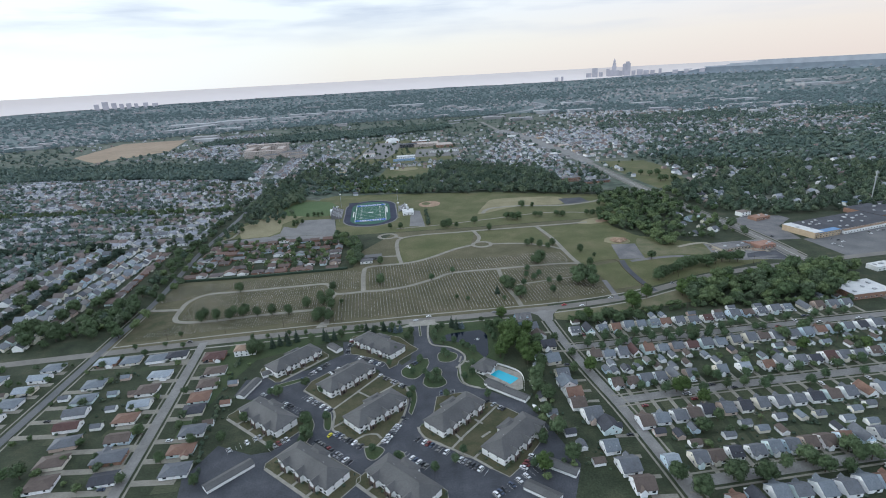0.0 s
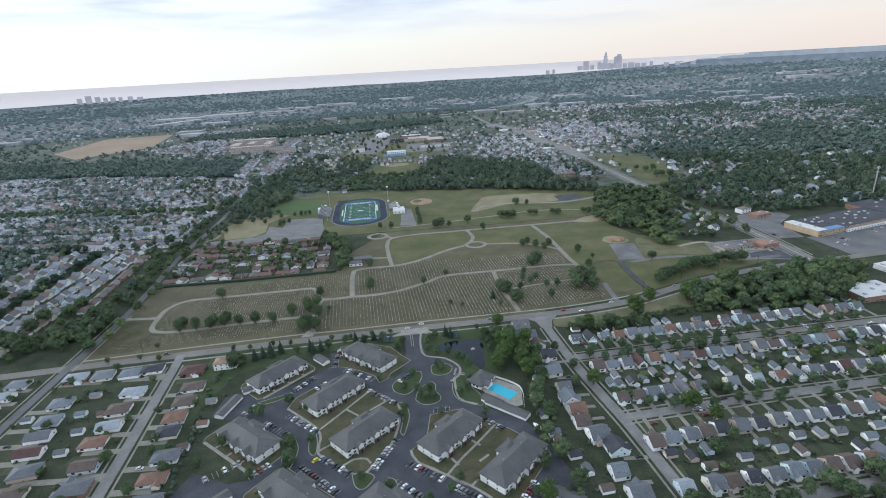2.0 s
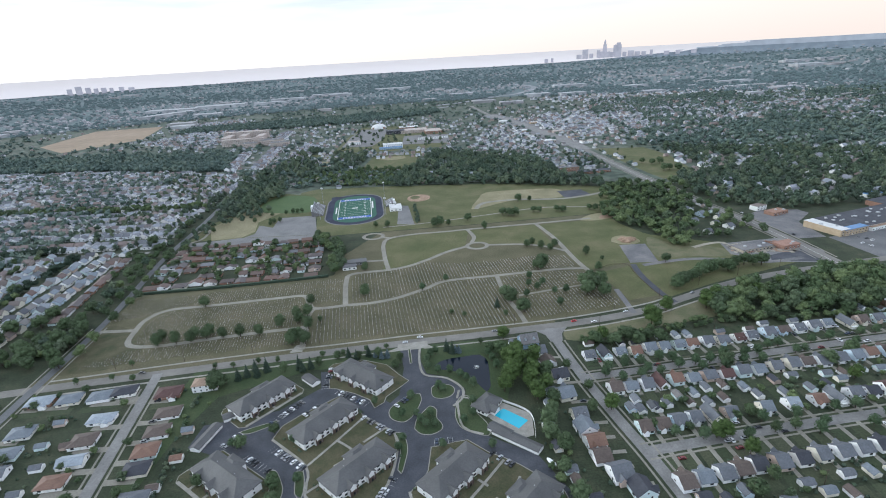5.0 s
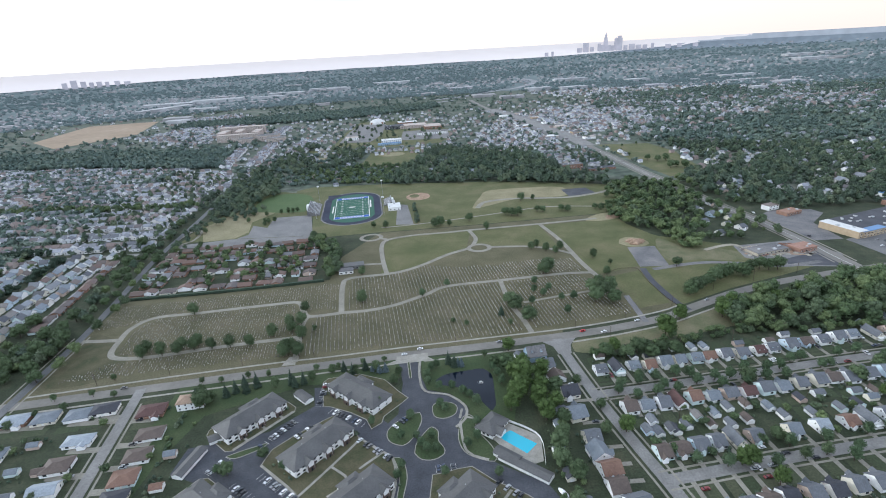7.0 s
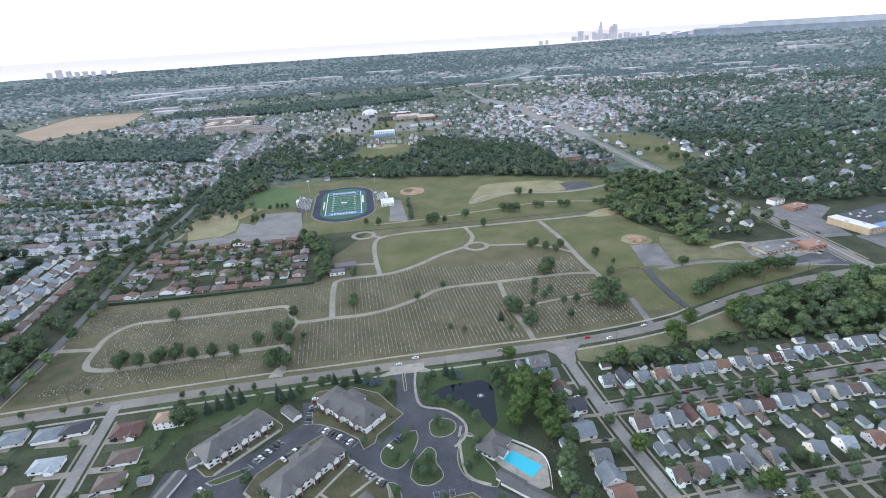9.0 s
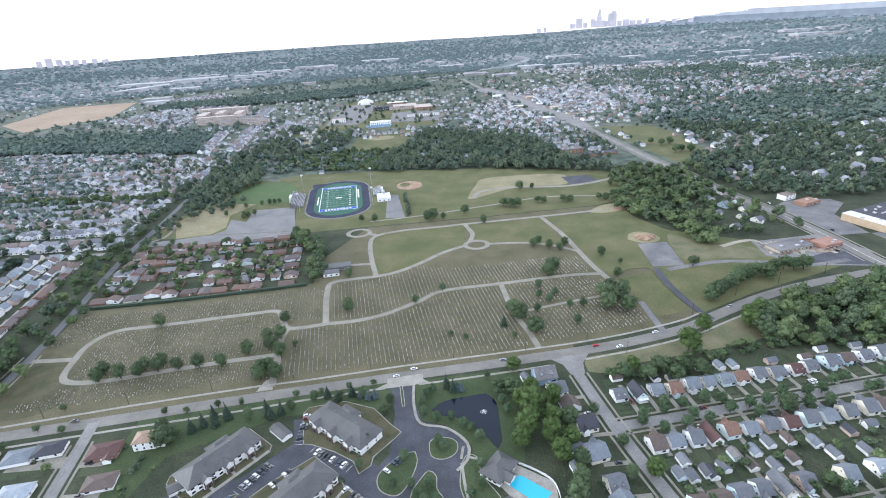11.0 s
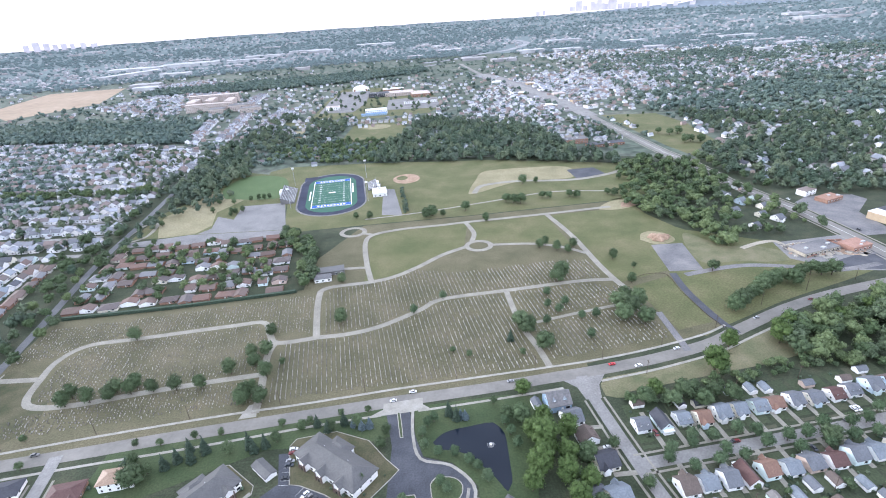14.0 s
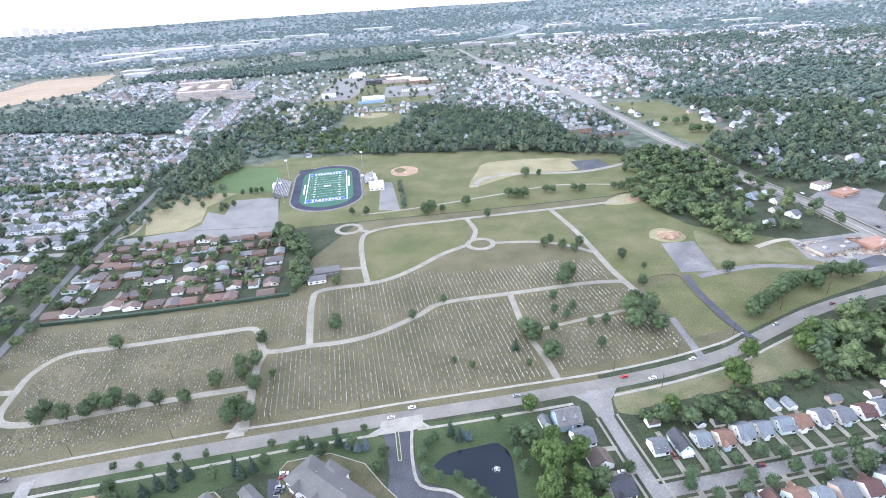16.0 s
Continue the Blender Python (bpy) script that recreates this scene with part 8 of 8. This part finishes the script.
# rows of pale houses across the eastern suburb
gx, gy = np.meshgrid(np.arange(300, 2300, 15.0), np.arange(1300, 2600, 30.0))
gx = (gx + rng.normal(size=gx.shape) * 2.5).ravel()
gy = (gy.ravel() + (gx - 900) * 0.06 + rng.normal(size=len(gx)) * 3)
ok = ~open_land(gx, gy) & (off_line(STATE, gx, gy) > 26) & ((gy > 1450) | (gx > 700)) & (rng.random(len(gx)) < np.clip((patches(gx * 0.6, gy, 130, 21) - 0.5) * 3.0, 0.02, 0.5))
gx, gy = gx[ok], gy[ok]
scatter("suburb_houses", SPECK_H, np.stack([gx, gy, np.full(len(gx), 2.0)], -1), rng.uniform(0.9, 1.25, len(gx)), radians(5) + (rng.random(len(gx)) < 0.4) * math.pi / 2, [M["suburb_wall"], M["far_roof"], M["pane"]], "rows of pale houses in a leafy suburb", "houses")
# long pale works
for x, y, L, w in ((-1310, 2800, 330, 60), (-1235, 3190, 200, 90), (-900, 3220, 200, 60), (-230, 3990, 260, 90), (860, 3230, 200, 60), (1620, 2820, 190, 50), (1315, 2150, 60, 30), (2900, 4050, 260, 120), (-1420, 3080, 260, 90), (-1180, 3230, 240, 110), (-860, 3480, 220, 70), (-640, 3700, 240, 70), (-560, 3640, 150, 80), (3316, 4755, 300, 90), (3700, 4900, 200, 80), (560, 2700, 120, 60), (-1050, 2650, 120, 60), (720, 2650, 130, 50), (1130, 2900, 120, 60)):
    at = drawn_in(np.array([x, y, 0.0]))
    k = float(np.linalg.norm(at - EYE) / np.linalg.norm(np.array([x, y, 0.0]) - EYE))
    ob = thing("works_hall", "long pale flat-roofed works hall far off", "building", Matrix.LocRotScale(Vector(at), Euler((0, 0, radians(65 if L == 330 else 6))), (k, k, k)), "far works")
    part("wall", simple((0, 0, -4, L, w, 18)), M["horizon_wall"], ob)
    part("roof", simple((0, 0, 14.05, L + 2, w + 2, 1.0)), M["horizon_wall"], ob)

# beyond, drawn in towards the horizon
x, y, d = spread(22000, 2600, 16000)
ok = rng.random(len(x)) < 0.22 + 0.85 * np.clip((patches(x * 0.35, y, 260, 5) - 0.36) * 3.2, 0, 1)
ang = np.degrees(np.arctan2(x - EYE[0], y - EYE[1]))
ok &= (off_line([(-40, 2440), (180, 2542), (428, 2820), (634, 3257), (737, 3790)], x, y + 30) > 60) & (d < np.interp(ang, (-75, -41, -20, 0, 13, 20, 26, 31), (8000, 8000, 8400, 8400, 8600, 10000, 10500, 10500))) & ~open_land(x, y)
x, y, d = x[ok], y[ok], d[ok]
s = rng.uniform(11, 24, len(x)) * (0.7 + d / 5200)
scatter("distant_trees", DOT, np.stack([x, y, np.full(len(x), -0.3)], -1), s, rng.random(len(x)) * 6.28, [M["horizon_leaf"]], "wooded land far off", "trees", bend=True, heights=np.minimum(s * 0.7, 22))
x, y, d = spread(6500, 2600, 12000)
ang = np.degrees(np.arctan2(x - EYE[0], y - EYE[1]))
ok = (rng.random(len(x)) < 1.0 - 0.93 * np.clip((patches(x * 0.35, y, 260, 5) - 0.36) * 3.2, 0, 1)) & (d < np.interp(ang, (-75, -41, 13, 20, 26, 33), (7900, 7900, 8500, 10000, 13000, 13000))) & ~open_land(x, y)
x, y, d = x[ok], y[ok], d[ok]
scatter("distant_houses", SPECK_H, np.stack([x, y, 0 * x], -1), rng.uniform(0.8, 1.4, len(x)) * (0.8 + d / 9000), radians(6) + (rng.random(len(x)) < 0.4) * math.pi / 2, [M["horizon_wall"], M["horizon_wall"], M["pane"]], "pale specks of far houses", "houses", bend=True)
FLAT = [far_flat(0)]
x, y, d = spread(70, 2300, 9000, -44, 44)
ok = ~open_land(x, y) & (d < 7800)
x, y, d = x[ok], y[ok], d[ok]
scatter("distant_sheds", FLAT, np.stack([x, y, 0 * x], -1), rng.uniform(45, 130, len(x)), radians(6) + 0 * x, [M["horizon_wall"], M["horizon_wall"]], "long pale flat-roofed works and stores far off", "buildings", bend=True, heights=np.full(len(x), 70.0))

# ---- the city on the horizon ----
def tall(ang, dist, w, h, steps=((1.0, 1.0),), spire=0.0, label="tall office tower on the skyline", group="skyline towers"):
    """A tower at an angle to the flight line, drawn in with the land."""
    a = radians(ang)
    base = np.array([EYE[0] + dist * math.sin(a), EYE[1] + dist * math.cos(a), 0.0])
    at = drawn_in(base)
    k = float(np.linalg.norm(at - EYE) / np.linalg.norm(base - EYE))
    ob = thing("skyscraper", label, "tower", Matrix.LocRotScale(Vector(at), Euler((0, 0, -a)), (k, k, k)), group)
    z = -20.0
    bm = bmesh.new()
    for frac, wide in steps:
        box(bm, 0, 0, z, w * wide, w * wide, h * frac + (20 if z < 0 else 0))
        z = (z if z > 0 else 0) + h * frac
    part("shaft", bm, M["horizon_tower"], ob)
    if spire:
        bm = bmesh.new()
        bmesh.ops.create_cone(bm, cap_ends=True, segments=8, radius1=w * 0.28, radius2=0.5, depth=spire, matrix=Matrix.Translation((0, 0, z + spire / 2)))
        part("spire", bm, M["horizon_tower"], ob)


tall(18.8, 12500, 92, 300, ((0.65, 1.0), (0.2, 0.8), (0.15, 0.5)), 60, "tall stepped tower with a spire on the skyline")
tall(20.1, 12500, 125, 275, ((0.85, 1.0), (0.15, 0.7)))
tall(19.8, 12600, 80, 225, ((1.0, 1.0),), 20)
tall(16.9, 12300, 120, 170)
tall(18.2, 12300, 70, 140)
tall(17.5, 12200, 80, 80)
tall(19.4, 12200, 90, 90)
tall(20.7, 12400, 80, 80)
tall(16.3, 12300, 110, 70)
tall(18.5, 12400, 130, 110)
tall(19.0, 12600, 140, 100)
tall(21.3, 12400, 120, 100)
tall(21.9, 12500, 110, 75)
tall(22.5, 12600, 90, 70)
tall(23.2, 12600, 60, 95)
tall(24.6, 12600, 110, 55)
tall(25.6, 12800, 90, 60)
tall(27.0, 13000, 110, 50)
tall(13.0, 9500, 60, 60)
tall(13.6, 9500, 40, 70)
for a, w, h in ((-33.2, 55, 70), (-32.5, 70, 95), (-31.8, 60, 75), (-31.2, 50, 60), (-30.6, 60, 62), (-30.0, 45, 55), (-29.2, 60, 58), (-28.4, 70, 45)):
    tall(a, 8100, w, h, label="tall lakeside apartment block far off", group="lakeside towers")
ob = thing("radio_mast", "tall slim radio mast with antenna panels", "mast", pose(648, 744, 0))
part("mast", simple((0, 0, -0.3, 1.2, 1.2, 48)), M["steel"], ob)
part("antenna", simple((0, 0, 44, 3.2, 3.2, 2.4)), M["steel"], ob)
part("antenna", simple((0, 0, 38, 2.6, 2.6, 1.8)), M["steel"], ob)
woods("hedge", [[(-178, 400), (-172, 340), (-160, 262), (-152, 236), (-149, 236), (-157, 262), (-169, 340), (-175, 400)]], 3.0, "overgrown fence line behind gardens", size=(2.2, 4.5), keep=0.8)

# ---- cars ----
def car_model(paint, seed, long=4.5, tall=1.45):
    ob = thing("car", "parked car in a painted bay", "car", group="parked cars")
    h = long / 2
    bm = bmesh.new()
    prof = [(-h, 0.35), (-h, 0.85), (-h * 0.92, 0.95), (-h * 0.5, 1.0), (h * 0.5, 1.0), (h * 0.93, 0.85), (h, 0.7), (h, 0.35)]
    rows = [[bm.verts.new((x, s * 0.88, z)) for x, z in prof] for s in (-1, 1)]
    for i in range(len(prof)):
        j = (i + 1) % len(prof)
        bm.faces.new((rows[0][i], rows[0][j], rows[1][j], rows[1][i]))
    bm.faces.new(rows[0][::-1])
    bm.faces.new(rows[1])
    bmesh.ops.recalc_face_normals(bm, faces=bm.faces)
    box(bm, -0.2, 0, tall - 0.05, long * 0.36, 1.34, 0.06)
    part("body", bm, paint, ob)
    bm = bmesh.new()
    v = box(bm, -0.15, 0, 1.0, long * 0.56, 1.62, tall - 1.0 - 0.05)
    for q in v[4:]:
        q.co.x = (q.co.x + 0.15) * 0.68 - 0.2
        q.co.y *= 0.84
    part("glass", bm, M["pane"], ob)
    for x in (-long * 0.3, long * 0.31):
        for s in (-1, 1):
            bm = bmesh.new()
            bmesh.ops.create_cone(bm, cap_ends=True, segments=10, radius1=0.33, radius2=0.33, depth=0.24, matrix=Matrix.Translation((x, s * 0.82, 0.33)) @ Matrix.Rotation(math.pi / 2, 4, "X"))
            part("wheel", bm, M["tyre"], ob)
    return ob


CARS = [car_model(M["car"], 1), car_model(M["car"], 2, 4.8, 1.72), car_model(M["car"], 3, 4.3, 1.5)]
RED, WHITE = car_model(M["red_car"], 4), car_model(M["white_car"], 5, 4.7, 1.6)
tagged(RED, "red car on the main road")
tagged(WHITE, "white car on the main road")
lot_z = 0.07
YELLOW = car_model(M["yellow_car"], 6, 4.4, 1.45)
tagged(YELLOW, "bright yellow car parked in a bay")
YELLOW.matrix_basis = pose(-79.5, 272, 0.08, 0, 0, 58)


def park(ob, x, y, turn, z=0.1, k=None):
    m = pose(x, y, z, 0, 0, turn)
    if ob.name in used:
        return copy_thing(ob, m)
    used.add(ob.name)
    ob.matrix_basis = m
    return ob


def bays(x0, y0, x1, y1, fill=0.6, turn=90):
    """A line of parking bays with painted lines, some taken."""
    v = Vector((x1 - x0, y1 - y0, 0))
    L, ang = v.length, math.degrees(math.atan2(v.y, v.x))
    n = int(L / 2.75)
    bm = bmesh.new()
    for i in range(n + 1):
        box(bm, i * 2.75, 0, 0.0, 0.14, 5.2, 0.02)
    ob = tagged(new("bay_lines", mesh_of(bm, "bay_lines", M["paint"])), "white painted parking bay lines", "road marking", kind="structure")
    ob.matrix_basis = pose(x0, y0, lot_z + 0.01, 0, 0, ang)
    for i in range(n):
        if rng.random() < fill:
            p = Vector((x0, y0, 0)) + v.normalized() * (i + 0.5) * 2.75
            park(CARS[int(rng.integers(3))], p.x, p.y, ang + turn + (180 if rng.random() < 0.5 else 0) + rng.normal() * 1.5, lot_z)


bays(-114, 338, -97, 361, 0.74)
bays(-96, 342, -84, 355, 0.74)
bays(-85, 373, -84, 400, 0.74)
bays(-76, 368, -53, 352, 0.74)
bays(-55, 339, -34, 321, 0.74)
bays(-121, 310, -103, 297, 0.74)
bays(-107, 316, -83, 297, 0.74)
bays(-116, 262, -105, 272, 0.74)
bays(-77, 274, -55, 258, 0.74)
bays(-88, 267, -61, 245, 0.74)
bays(-44, 262, -31, 289, 0.74)
bays(-24, 265, -2, 249, 0.74)
bays(-31, 252, -16, 239, 0.74)
bays(23, 300, 39, 285, 0.74)
bays(-9, 312, 4, 313, 0.74)
bays(38, 234, 47, 246, 0.74)
bays(-34, 347, -25, 357, 0.74)
bays(2, 245, 18, 233, 0.74)
bays(-138, 320, -130, 332, 0.74)
bays(-142, 262, -122, 276, 0.5)
bays(20, 216, 50, 236, 0.4)
for x, y, a, ob in ((-18, 434.5, 5, WHITE), (112, 444.5, 10, RED), (128, 441, 190, WHITE), (-232, 409, 6, CARS[1]), (160, 455, 14, CARS[0]), (232, 482, 22, CARS[1]), (286, 500, 18, CARS[2]), (255, 485, 202, CARS[0]), (-30, 428, 185, CARS[2]), (44, 436.5, 4, CARS[0]), (407, 700, 95, CARS[0]), (415, 610, 275, CARS[1]), (396, 900, 95, CARS[2])):
    park(ob, x, y, a, 0.10)
for a, b in [drive_lines[k] for k in rng.choice(len(drive_lines), 34, replace=False)]:
    f = rng.uniform(0.35, 0.6)
    park(CARS[int(rng.integers(3))], a[0] + (b[0] - a[0]) * f, a[1] + (b[1] - a[1]) * f, math.degrees(math.atan2(b[1] - a[1], b[0] - a[0])), 0.1)
for k in range(30):
    s = STREETS_R[k % 2]
    x = rng.uniform(125, 360)
    side = rng.choice((-1, 1))
    y = np.interp(x, [p[0] for p in s], [p[1] for p in s]) + side * rng.choice((3.0, 9.5))
    park(CARS[int(rng.integers(3))], x, y, 6 if rng.random() < 0.6 else 96, 0.12)
for k in range(24):
    x, y = rng.uniform(446, 600), rng.uniform(555, 620)
    if rng.random() < 0.9:
        park(CARS[int(rng.integers(3))], x, y, 14 + 90 * int(rng.integers(2)), 0.09)
